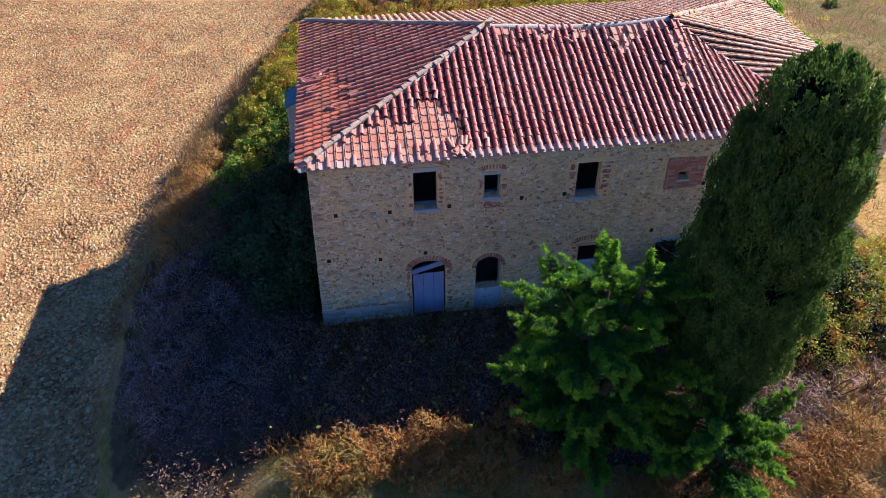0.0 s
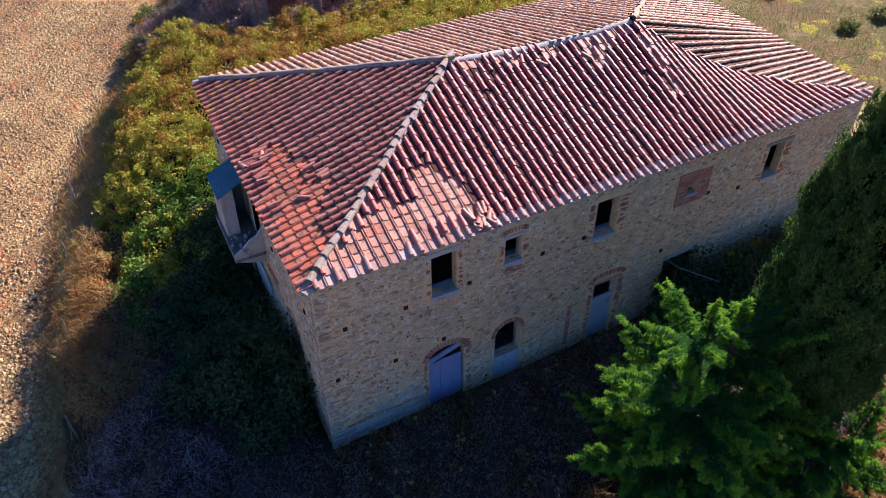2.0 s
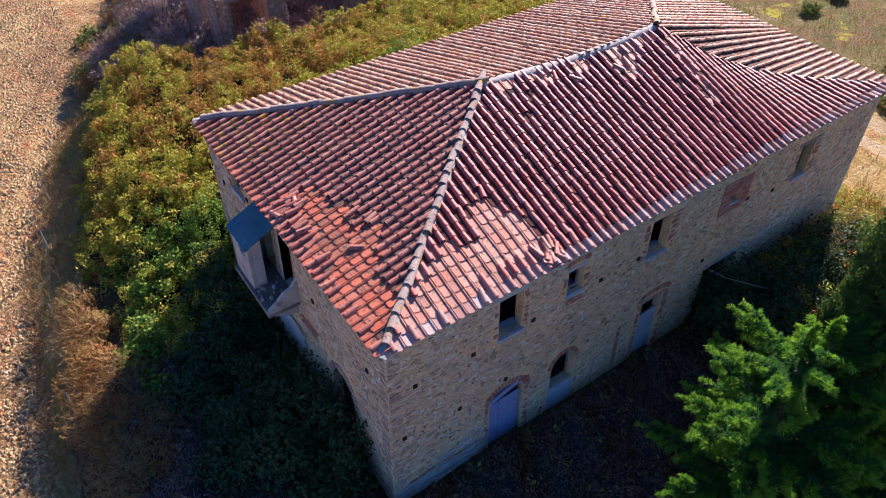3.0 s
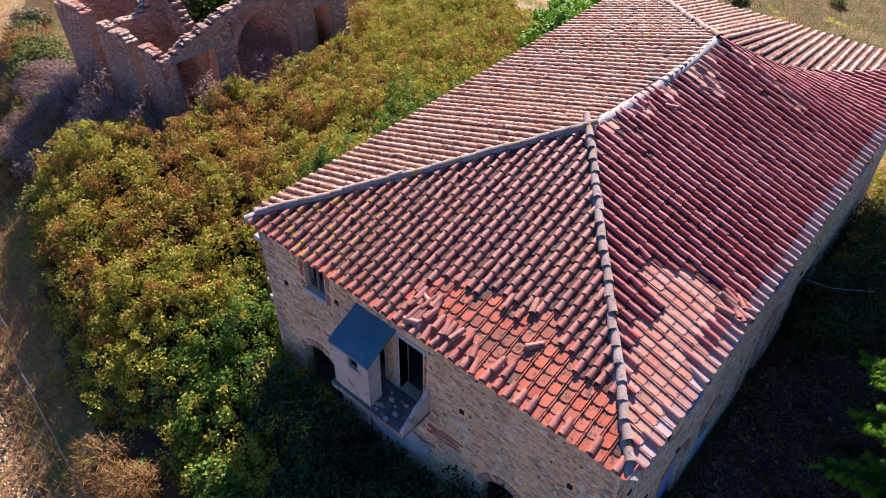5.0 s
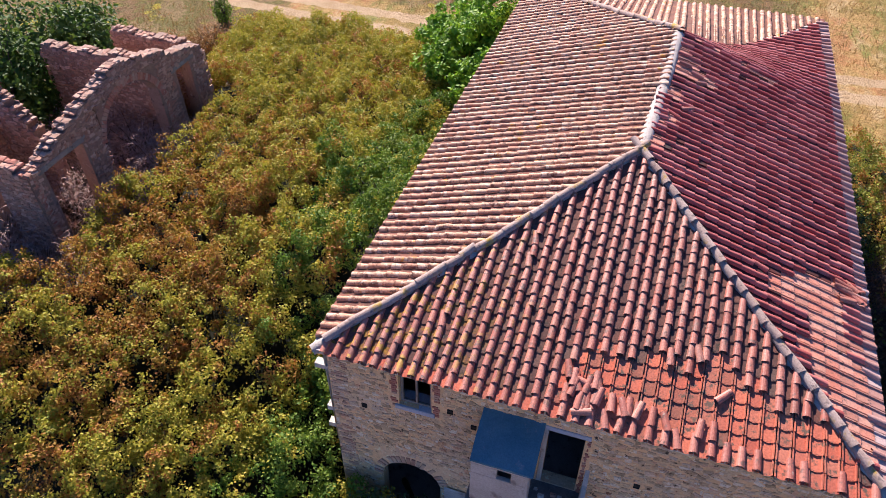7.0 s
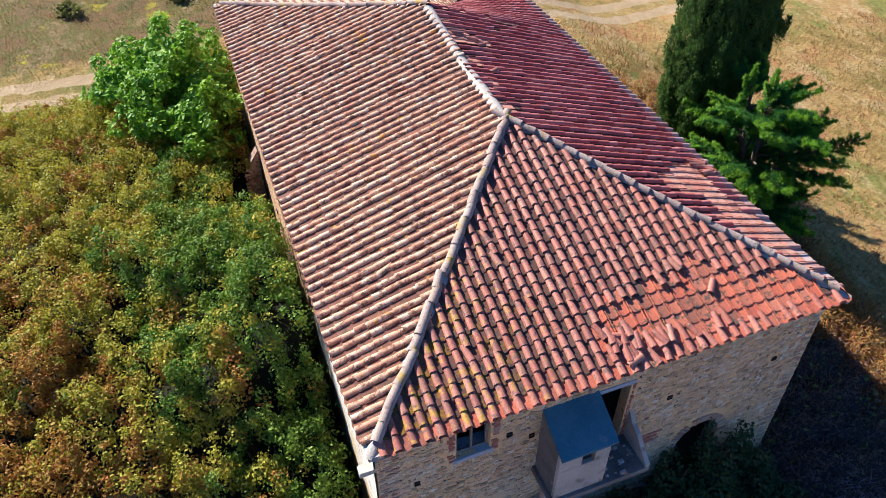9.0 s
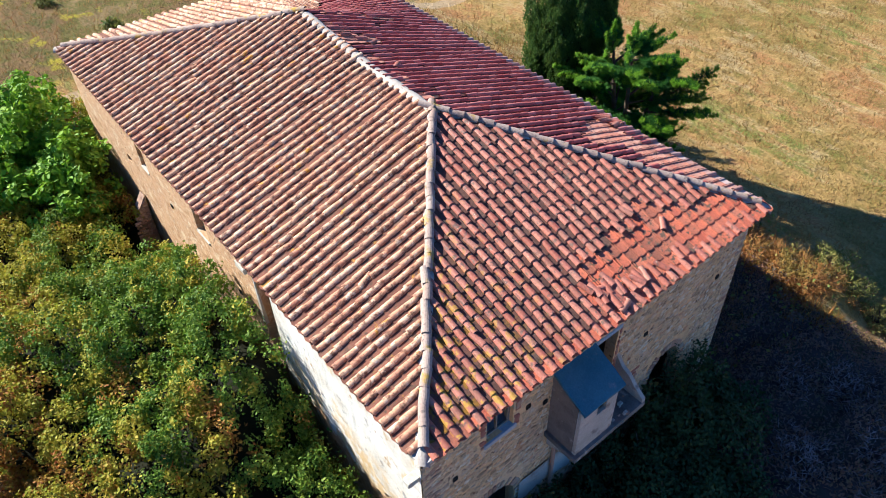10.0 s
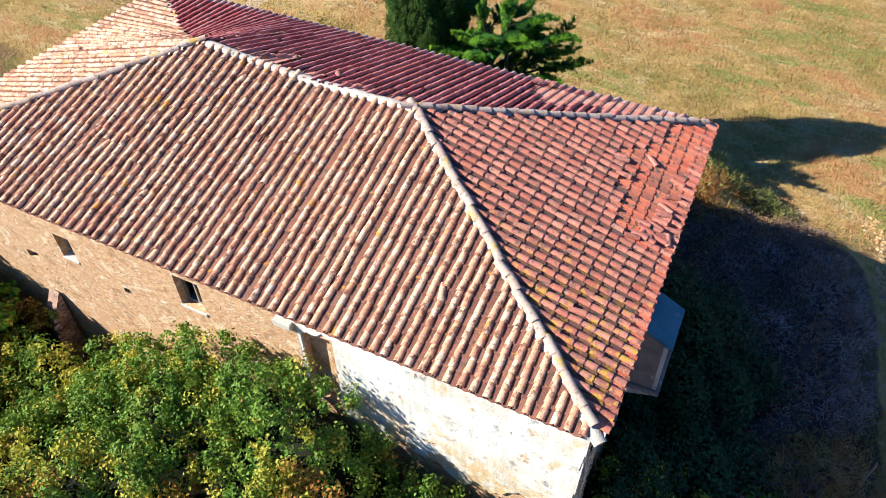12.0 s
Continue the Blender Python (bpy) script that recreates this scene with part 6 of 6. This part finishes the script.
clod_clay = surface("clod_clay", [(0.3, (0.300, 0.170, 0.073)), (0.5, (0.480, 0.310, 0.129)), (0.62, (0.500, 0.350, 0.146)), (0.75, (0.440, 0.170, 0.069))], 0.35, 0.62, [(0.0, (0.050, 0.040, 0.026)), (0.14, (0.100, 0.070, 0.043)), (0.26, (0.300, 0.190, 0.095)), (0.45, (0.500, 0.340, 0.155)), (0.58, (0.440, 0.150, 0.060)), (0.75, (0.500, 0.360, 0.172)), (0.9, (0.200, 0.130, 0.069)), (1.0, (0.600, 0.500, 0.327))], bump=0.5, grain=30.0)
clod_v = np.array([(0.5, 0, 0), (0.1, 0.5, 0), (-0.5, 0.1, 0), (-0.05, -0.5, 0), (0.08, -0.06, 0.6)])
clod_f = np.array([(0, 1, 4), (1, 2, 4), (2, 3, 4), (3, 0, 4)])
n = 230000
x, y = pick(r, n, -30, 0, -9, 50, lambda x, y: (x < field_edge(y) - 0.3) & (r.uniform(0, 1, len(x)) < np.clip(1.3 - (field_edge(y) - x) / 26, 0.1, 1)))
n = len(x)
s = 0.05 + 0.15 * r.uniform(0, 1, n) ** 3.0
a = r.uniform(0, 6.28, n)
mats = np.zeros((n, 4, 4))
mats[:, 0, 0], mats[:, 0, 1], mats[:, 1, 0], mats[:, 1, 1] = np.cos(a) * s * 1.2, -np.sin(a) * s, np.sin(a) * s * 1.2, np.cos(a) * s
mats[:, 2, 2], mats[:, 0, 3], mats[:, 1, 3], mats[:, 2, 3], mats[:, 3, 3] = s * 0.5, x, y, ground_z(x, y) + s * 0.06, 1
clods = thing("field_clods", "pinkish clay clods and stones of a ploughed field", "clods", kind="stuff")
part("clods", quick_mesh("clods", *batch(clod_v, clod_f, mats), clod_clay), clods)

# ---- the ruin beyond the thicket ----
ruin = thing("ruined_building", "roofless ruin of rough stone walls with a brick arch", "ruin")


def ruin_wall(origin, along_dir, out, length, tops, opens, seed, near):
    """A broken wall with an uneven top, its stones and its capping bricks."""
    r = np.random.default_rng(seed)
    pl = Plane(origin, along_dir, out)
    us = np.arange(0, length + 0.01, 0.3)
    top = np.interp(us, [t[0] for t in tops], [t[1] for t in tops]) + r.uniform(-0.12, 0.12, len(us))
    bm = bmesh.new()
    for i in range(len(us) - 1):
        c = (us[i] + us[i + 1]) / 2
        lo = [(-0.3, top[i])]
        for a, b, d, e in opens:
            if a < c < b:
                lo = [(-0.3, d), (e, top[i])]
        for z0, z1 in lo:
            if z1 - z0 > 0.05:
                vs = box(bm, (us[i], z0, -0.5), (us[i + 1], z1, 0.0))
                for v in vs:
                    v.co = Vector(pl.at(v.co.x, v.co.y, v.co.z))
    bmesh.ops.remove_doubles(bm, verts=bm.verts[:], dist=0.002)
    wall = part("ruin_wall", bm_mesh("ruin_wall", bm, ruin_mortar), ruin)
    pr = Plane(np.array(origin, float) - 0.5 * np.array(out, float), along_dir, -np.array(out, float))
    got = []
    for side in (pl, pr):
        for m in rubble(side, 0.0, length, 0.8, max(t[1] for t in tops) + 0.1, [(a, b, d, e) for a, b, d, e in opens], seed + 1, near, 0.04, 1.2):
            u = (m[:3, 3] - np.array(origin)) @ np.array(along_dir, float)
            if m[2, 3] < np.interp(u, us, top) - 0.04:
                got.append(m)
    pieces("stone", STONE, got, wall, ruin_stone, 200)
    cap = []
    for u in np.arange(0.1, length - 0.05, 0.21):
        z = np.interp(u, us, top)
        if not any(a < u < b and e > z for a, b, d, e in opens):
            for w in (-0.36, -0.12):
                x, yv = np.array(along_dir, float) * 0.2, np.array(out, float) * 0.22
                cap.append(mat4(x, yv, np.array([0, 0, 0.045]) * r.uniform(0.6, 1.3), pl.at(u, z + r.uniform(-0.03, 0.03), w)))
    pieces("cap_stone", STONE, cap, wall, red_brick if seed in (503, 504) else worn_brick if seed in (502, 505) else ruin_stone, 200)
    return pl, wall


pl, wall = ruin_wall((4.95, 22.95, 0), (1, 0, 0), (0, -1, 0), 9.8, [(0, 3.75), (0.55, 3.95), (1.3, 4.2), (2.25, 4.55), (3.4, 4.85), (4.6, 5.2), (5.3, 5.1), (6.1, 4.92), (7.6, 4.35), (9.8, 3.7)], [(0.5, 2.45, -0.3, 3.8), (3.4, 6.75, -0.3, 4.4), (7.65, 8.85, -0.3, 3.62)], 501, 4.0)
part("spandrel", spandrel(pl, 3.4, 6.75, 2.75, 4.4, 0.5, ruin_mortar, 0.004), wall)
pieces("arch_brick", BRICK, arch_bricks(pl, 3.4, 6.75, 2.75, 1.64, 0.26, 5, 40)[2:39] + bricks(pl, 3.12, 3.4, 1.2, 2.75, 6, ragged=0.08) + bricks(pl, 6.75, 7.05, 1.2, 2.75, 7, ragged=0.08) + bricks(pl, 0.02, 0.3, 1.2, 3.7, 8, ragged=0.12), wall, red_brick, 300)
slab("lintel", pl, 0.35, 2.6, 3.66, 3.84, -0.4, 0.03, old_wood, wall, "grey timber lintel", rough=0.01)
slab("lintel", pl, 7.5, 9.05, 3.56, 3.72, -0.4, 0.03, old_wood, wall, rough=0.01)
ruin_wall((4.92, 22.99, 0), (0, 1, 0), (-1, 0, 0), 1.5, [(0, 3.8), (0.5, 4.0), (1.1, 4.05), (1.5, 3.9)], [], 503, 0.0)
ruin_wall((4.8, 25.0, 0), (0, 1, 0), (-1, 0, 0), 2.4, [(0, 4.15), (0.8, 4.25), (1.6, 4.1), (2.4, 4.15)], [], 502, 0.0)
ruin_wall((4.8, 28.4, 0), (0, 1, 0), (-1, 0, 0), 2.2, [(0, 4.4), (1.0, 4.3), (2.2, 4.2)], [], 504, 0.0)
ruin_wall((4.85, 27.2, 0), (1, 0, 0), (0, -1, 0), 3.4, [(0, 3.8), (1.4, 3.9), (2.0, 4.1), (2.5, 4.75), (3.1, 4.95), (3.4, 4.8)], [], 505, 1.5)
ruin_wall((8.25, 25.2, 0), (0, 1, 0), (1, 0, 0), 1.95, [(0, 2.9), (0.5, 3.6), (1.2, 4.4), (1.95, 4.9)], [], 506, 0.0)
ruin_wall((4.8, 30.6, 0), (1, 0, 0), (0, -1, 0), 6.5, [(0, 4.1), (1.6, 4.4), (3.0, 4.0), (5, 4.3), (6.5, 3.6)], [], 507, 3.0)
ruin_wall((12.75, 23.45, 0), (0, 1, 0), (1, 0, 0), 5.6, [(0, 4.15), (2.5, 4.0), (5.6, 3.9)], [], 508, 0.0)
ruin_wall((14.75, 23.45, 0), (0, 1, 0), (1, 0, 0), 3.7, [(0, 3.75), (2, 3.95), (3.7, 4.0)], [], 509, 0.0)
shrubs("dead_shrub", "bare pinkish-brown shrub by the ruin", [(9.9, 22.3, 1.2, 2.4), (11.2, 22.0, 1.0, 2.1), (8.9, 21.9, 1.0, 2.0), (3.9, 24.6, 1.3, 2.3), (3.7, 22.8, 1.2, 2.1), (3.6, 26.4, 1.3, 2.3), (3.6, 28.4, 1.3, 2.4), (3.0, 26.5, 1.4, 1.4), (6.6, 26.0, 1.3, 1.8), (10.5, 26.5, 1.6, 2.0), (2.0, 24.6, 1.1, 1.3), (12.4, 22.4, 0.8, 1.5), (1.0, 28.5, 1.4, 1.2), (0.4, 26.2, 1.0, 1.0), (2.6, 29.5, 1.2, 1.3), (3.6, 31.5, 1.3, 1.2)], 900, pink_twig, 0.24, 330, 0.12, "dead shrubs round the ruin")
shrubs("dead_shrub", "pinkish-grey dead shrub filling the ruin", [(7.2, 24.6, 1.3, 1.7), (11.6, 24.8, 1.5, 1.9), (12.4, 27.6, 1.3, 1.8), (6.8, 28.4, 1.3, 1.7), (9.2, 24.2, 1.0, 1.4), (3.4, 23.4, 1.0, 1.2), (1.6, 22.9, 0.9, 1.0)], 850, pink_twig, 0.24, 700, 0.14, "dead shrubs round the ruin")
shrubs("rusty_shrub", "rust brown dry shrub by the ruin", [(17.4, 27.4, 1.0, 1.2), (19.2, 28.6, 1.1, 1.2), (18.6, 30.4, 1.0, 1.1), (20.8, 27.2, 1.0, 1.0), (16.6, 29.0, 0.9, 1.3), (13.6, 24.6, 1.0, 2.6), (13.6, 26.2, 1.0, 2.4), (6.9, 28.4, 0.6, 3.6), (13.2, 22.4, 0.6, 1.6), (3.2, 24.2, 0.8, 1.9), (2.9, 25.2, 0.9, 1.2), (0.6, 24.6, 0.8, 0.9), (1.8, 27.4, 1.0, 1.1), (-0.6, 27.0, 0.8, 0.8), (3.9, 28.6, 0.9, 1.0), (0.2, 30.4, 0.9, 0.8), (2.8, 33.4, 1.0, 0.9)], 1000, rust_stalk, 0.22, 740, 0.2, "rusty shrubs by the ruin")
shrubs("weedy_bush", "yellow-green weedy bush by the ruin", [(1.2, 25.9, 0.6, 0.7), (-0.4, 28.8, 0.8, 0.7), (2.2, 31.0, 0.9, 0.8), (0.8, 33.0, 0.9, 0.7), (4.0, 34.6, 1.2, 0.9), (-0.9, 24.0, 0.7, 0.6)], 1000, weed_leaf, 0.13, 780, group="weedy bushes by the ruin")
shrubs("green_tree", "dark green bushy tree behind the ruin", [(10.8, 30.2, 1.9, 5.0), (13.4, 31.2, 2.0, 4.7), (15.8, 30.4, 1.8, 4.1), (17.3, 31.8, 1.6, 3.6), (12.2, 33.6, 2.2, 5.0)], 620, tree_leaf, 0.22, 360, group="trees behind the ruin")
shrubs("green_shrub", "small dark green shrub beside the track", [(23.7, 28.3, 0.5, 1.7)], 1500, lush_leaf, 0.14, 380)

r = np.random.default_rng(63)
spots = [(float(field_edge(b) + 1.6 + a * (4.6 - field_edge(b) - 1.6)), float(b), float(c), float(c) * 1.05) for a, b, c in zip(r.uniform(0, 1, 30), r.uniform(27, 41, 30), r.uniform(0.7, 1.25, 30))]
shrubs("weedy_bush", "yellow-green weedy bush by the ruin", spots[:11], 900, weed_leaf, 0.15, 820, group="weedy bushes by the ruin")
shrubs("dead_shrub", "pinkish-grey dead shrub filling the ruin", spots[11:20], 700, pink_twig, 0.24, 840, 0.14, "dead shrubs round the ruin")
shrubs("rusty_shrub", "rust brown dry shrub by the ruin", spots[20:], 800, rust_stalk, 0.22, 860, 0.2, "rusty shrubs by the ruin")

# ---- masonry pieces of the house ----
def some(mats, share, seed):
    """A random share of the pieces: the rest of the courses is lost in the rubble."""
    keep = np.random.default_rng(seed).random(len(mats)) < share
    return [m for m, k in zip(mats, keep) if k]


def grow_zones(opens, d):
    return [(a - d, b + d, c - d, e + d) for a, b, c, e in opens]


S_BRICK, S_ZONES = [], [(-1, 2.4, -1, 0.72), (5.0, 6.0, 0.0, 1.0)]
S_ZONES += grow_zones(S_OPEN.values(), 0.0) + [(u - 0.1, u + 0.1, z - 0.1, z + 0.1) for u, z in HOLES_S]
r = np.random.default_rng(91)
pieces("quoin_brick", BRICK, some(bricks(SOUTH, 0.0, 0.36, 0.72, 6.28, 92, ragged=0.06), 0.5, 3) + some(bricks(SOUTH, 0.3, 0.6, 0.8, 6.28, 98, ragged=0.2), 0.3, 4), walls["south"], worn_brick, 300)
for name, side, top in (("window_a", 0.16, 0.0), ("window_b", 0.2, 0.12), ("window_c", 0.3, 0.16), ("window_d", 0.26, 0.1), ("door", 0.2, 0.0), ("side_door", 0.24, 0.1)):
    a, b, c, d = S_OPEN[name]
    c = max(c, 0.0)
    S_BRICK += some(bricks(SOUTH, a - side, a - 0.01, c - 0.1, d, 100 + ord(name[-1]), ragged=0.09), 0.6, ord(name[-1])) + some(bricks(SOUTH, b + 0.01, b + side * 1.2, c - 0.1, d, 130 + ord(name[-1]), ragged=0.09), 0.75, ord(name[0]))
    S_ZONES += [(a - side - 0.02, b + side + 0.02, c - 0.12, d + 0.14)]
S_BRICK += arch_bricks(SOUTH, 2.95, 3.92, 5.97, 0.12, 0.16, 7, 16) + arch_bricks(SOUTH, 2.92, 4.04, 2.05, 0.36, 0.2, 8, 18) + arch_bricks(SOUTH, 5.05, 5.92, 1.9, 0.44, 0.14, 9, 16)
S_BRICK += arch_bricks(SOUTH, 5.15, 5.83, 5.66, 0.06, 0.14, 12, 11) + arch_bricks(SOUTH, 8.4, 9.5, 2.55, 0.14, 0.16, 13, 16)
S_BRICK += bricks(SOUTH, 10.95, 12.3, 4.42, 5.6, 140, [S_OPEN["slit"]], 0.12) + bricks(SOUTH, 7.55, 7.75, 0.2, 2.1, 141, ragged=0.03) + bricks(SOUTH, 0.42, 2.7, 0.66, 0.8, 142, ragged=0.2) + bricks(SOUTH, 5.1, 5.9, 4.3, 4.56, 144, ragged=0.15)
S_ZONES += [(10.95, 12.3, 4.42, 5.62), (7.55, 7.75, 0.2, 2.1), (2.95, 3.92, 5.95, 6.26), (2.75, 4.2, 2.0, 2.62), (4.9, 6.08, 1.85, 2.5), (5.15, 5.85, 5.6, 5.86), (8.3, 9.6, 2.4, 2.85), (0.42, 2.7, 0.66, 0.82), (11.0, 12.9, 1.6, 2.55)]
pieces("brick", BRICK, S_BRICK, walls["south"], red_brick, 300)
pieces("stone", STONE, rubble(SOUTH, 0.0, LX, 0.0, WALL_H - 0.02, S_ZONES, 93, 3.5), walls["south"], rubble_stone, 300)
FOOT = rubble(SOUTH, 0.9, 2.7, 0.8, 1.55, [], 88, 2.0, 0.04, 1.7)
pieces("foot_stone", STONE, [m for m in FOOT if m[2, 3] < 0.85 + 0.32 * (m[0, 3] - 0.9)], walls["south"], pale_stone, 300)
BLOCKS = []
for k, z in enumerate((0.0, 0.2, 0.42)):
    u = -0.02
    while u < 2.2:
        w = r.uniform(0.35, 0.75)
        BLOCKS.append(SOUTH.m(u + w / 2, z + 0.1, 0.0, w * 0.96, 0.2, r.uniform(0.03, 0.06)))
        u += w
pieces("block", STONE, BLOCKS, walls["south"], pale_stone, 300)

pieces("quoin_brick", BRICK, some(bricks(WEST, 0.0, 0.36, 0.3, 6.28, 150, ragged=0.1), 0.5, 5) + some(bricks(WEST, LY - 0.45, LY, 0.3, 6.28, 151, ragged=0.1), 0.65, 6), walls["west"], worn_brick, 300)
W_BRICK = []
W_ZONES = [(4.5, 6.8, 3.5, 3.72)] + grow_zones(W_OPEN.values(), 0.0) + [(u - 0.1, u + 0.1, z - 0.1, z + 0.1) for u, z in HOLES_W]
for k, (name, side) in enumerate((("window", 0.2), ("balcony_door", 0.14))):
    a, b, c, d = W_OPEN[name]
    W_BRICK += bricks(WEST, a - side, a - 0.01, c - 0.08, d, 160 + k, ragged=0.05) + ([] if k else bricks(WEST, b + 0.01, b + side, c - 0.08, d, 170 + k, ragged=0.05))
    W_ZONES.append((a - side, b + side, c - 0.12, d + 0.12))
for k, (name, spring) in enumerate((("arch_n", 2.15), ("arch_s", 2.25))):
    a, b, c, d = W_OPEN[name]
    pieces("arch_brick", BRICK, some(arch_bricks(WEST, a, b, spring, d - spring, 0.22, 180 + k, 22), 0.8, 7 + k), walls["west"], worn_brick, 300)
    W_ZONES.append((a - 0.2, b + 0.2, spring - 0.1, d + 0.24))
W_BRICK += bricks(WEST, 3.5, 4.6, 2.9, 3.3, 190, ragged=0.2)
W_ZONES.append((3.5, 4.6, 2.9, 3.3))
pieces("brick", BRICK, W_BRICK, walls["west"], red_brick, 300)
pieces("stone", STONE, rubble(WEST, 0.0, LY, 0.0, WALL_H - 0.02, W_ZONES, 94, 5.0), walls["west"], rubble_stone, 300)

N_ZONES = grow_zones(N_OPEN.values(), 0.04) + [(0.0, 5.32, 2.7, 6.3), (5.3, 6.7, 5.9, 6.3), (6.05, 6.2, 4.1, 5.9)] + [(u - 0.1, u + 0.1, z - 0.1, z + 0.1) for u, z in HOLES_N]
pieces("stone", STONE, rubble(NORTH, 5.3, LX, 1.8, WALL_H - 0.02, N_ZONES, 95, 9.0, 0.006, 0.8), walls["north"], ochre_stone, 300)

# Stub of a fallen lean-to against the north wall.
stub = thing("lean_to_ruin", "broken stub of a rough stone lean-to wall", "ruin")
bm = bmesh.new()
vs = [bm.verts.new((14.1 + dx, y, z)) for dx in (0.0, 0.34) for y, z in ((LY + 0.06, -0.2), (LY + 0.7, -0.2), (LY + 0.5, 2.0), (LY + 0.34, 2.7), (LY + 0.06, 3.1))]
bm.faces.new(vs[:5])
bm.faces.new(vs[5:])
for k in range(5):
    bm.faces.new((vs[k], vs[(k + 1) % 5], vs[5 + (k + 1) % 5], vs[5 + k]))
body = part("stub_wall", bm_mesh("stub_wall", bm, ruin_mortar), stub)
STUB = Plane((14.1, LY + 0.06, 0), (0, 1, 0), (-1, 0, 0))
pieces("stone", STONE, [m for m in rubble(STUB, 0.0, 0.6, 0.0, 3.5, [], 97, 0.0, 0.04) if m[2, 3] < 3.1 - 1.4 * (m[1, 3] - LY)], body, ruin_stone, 300)
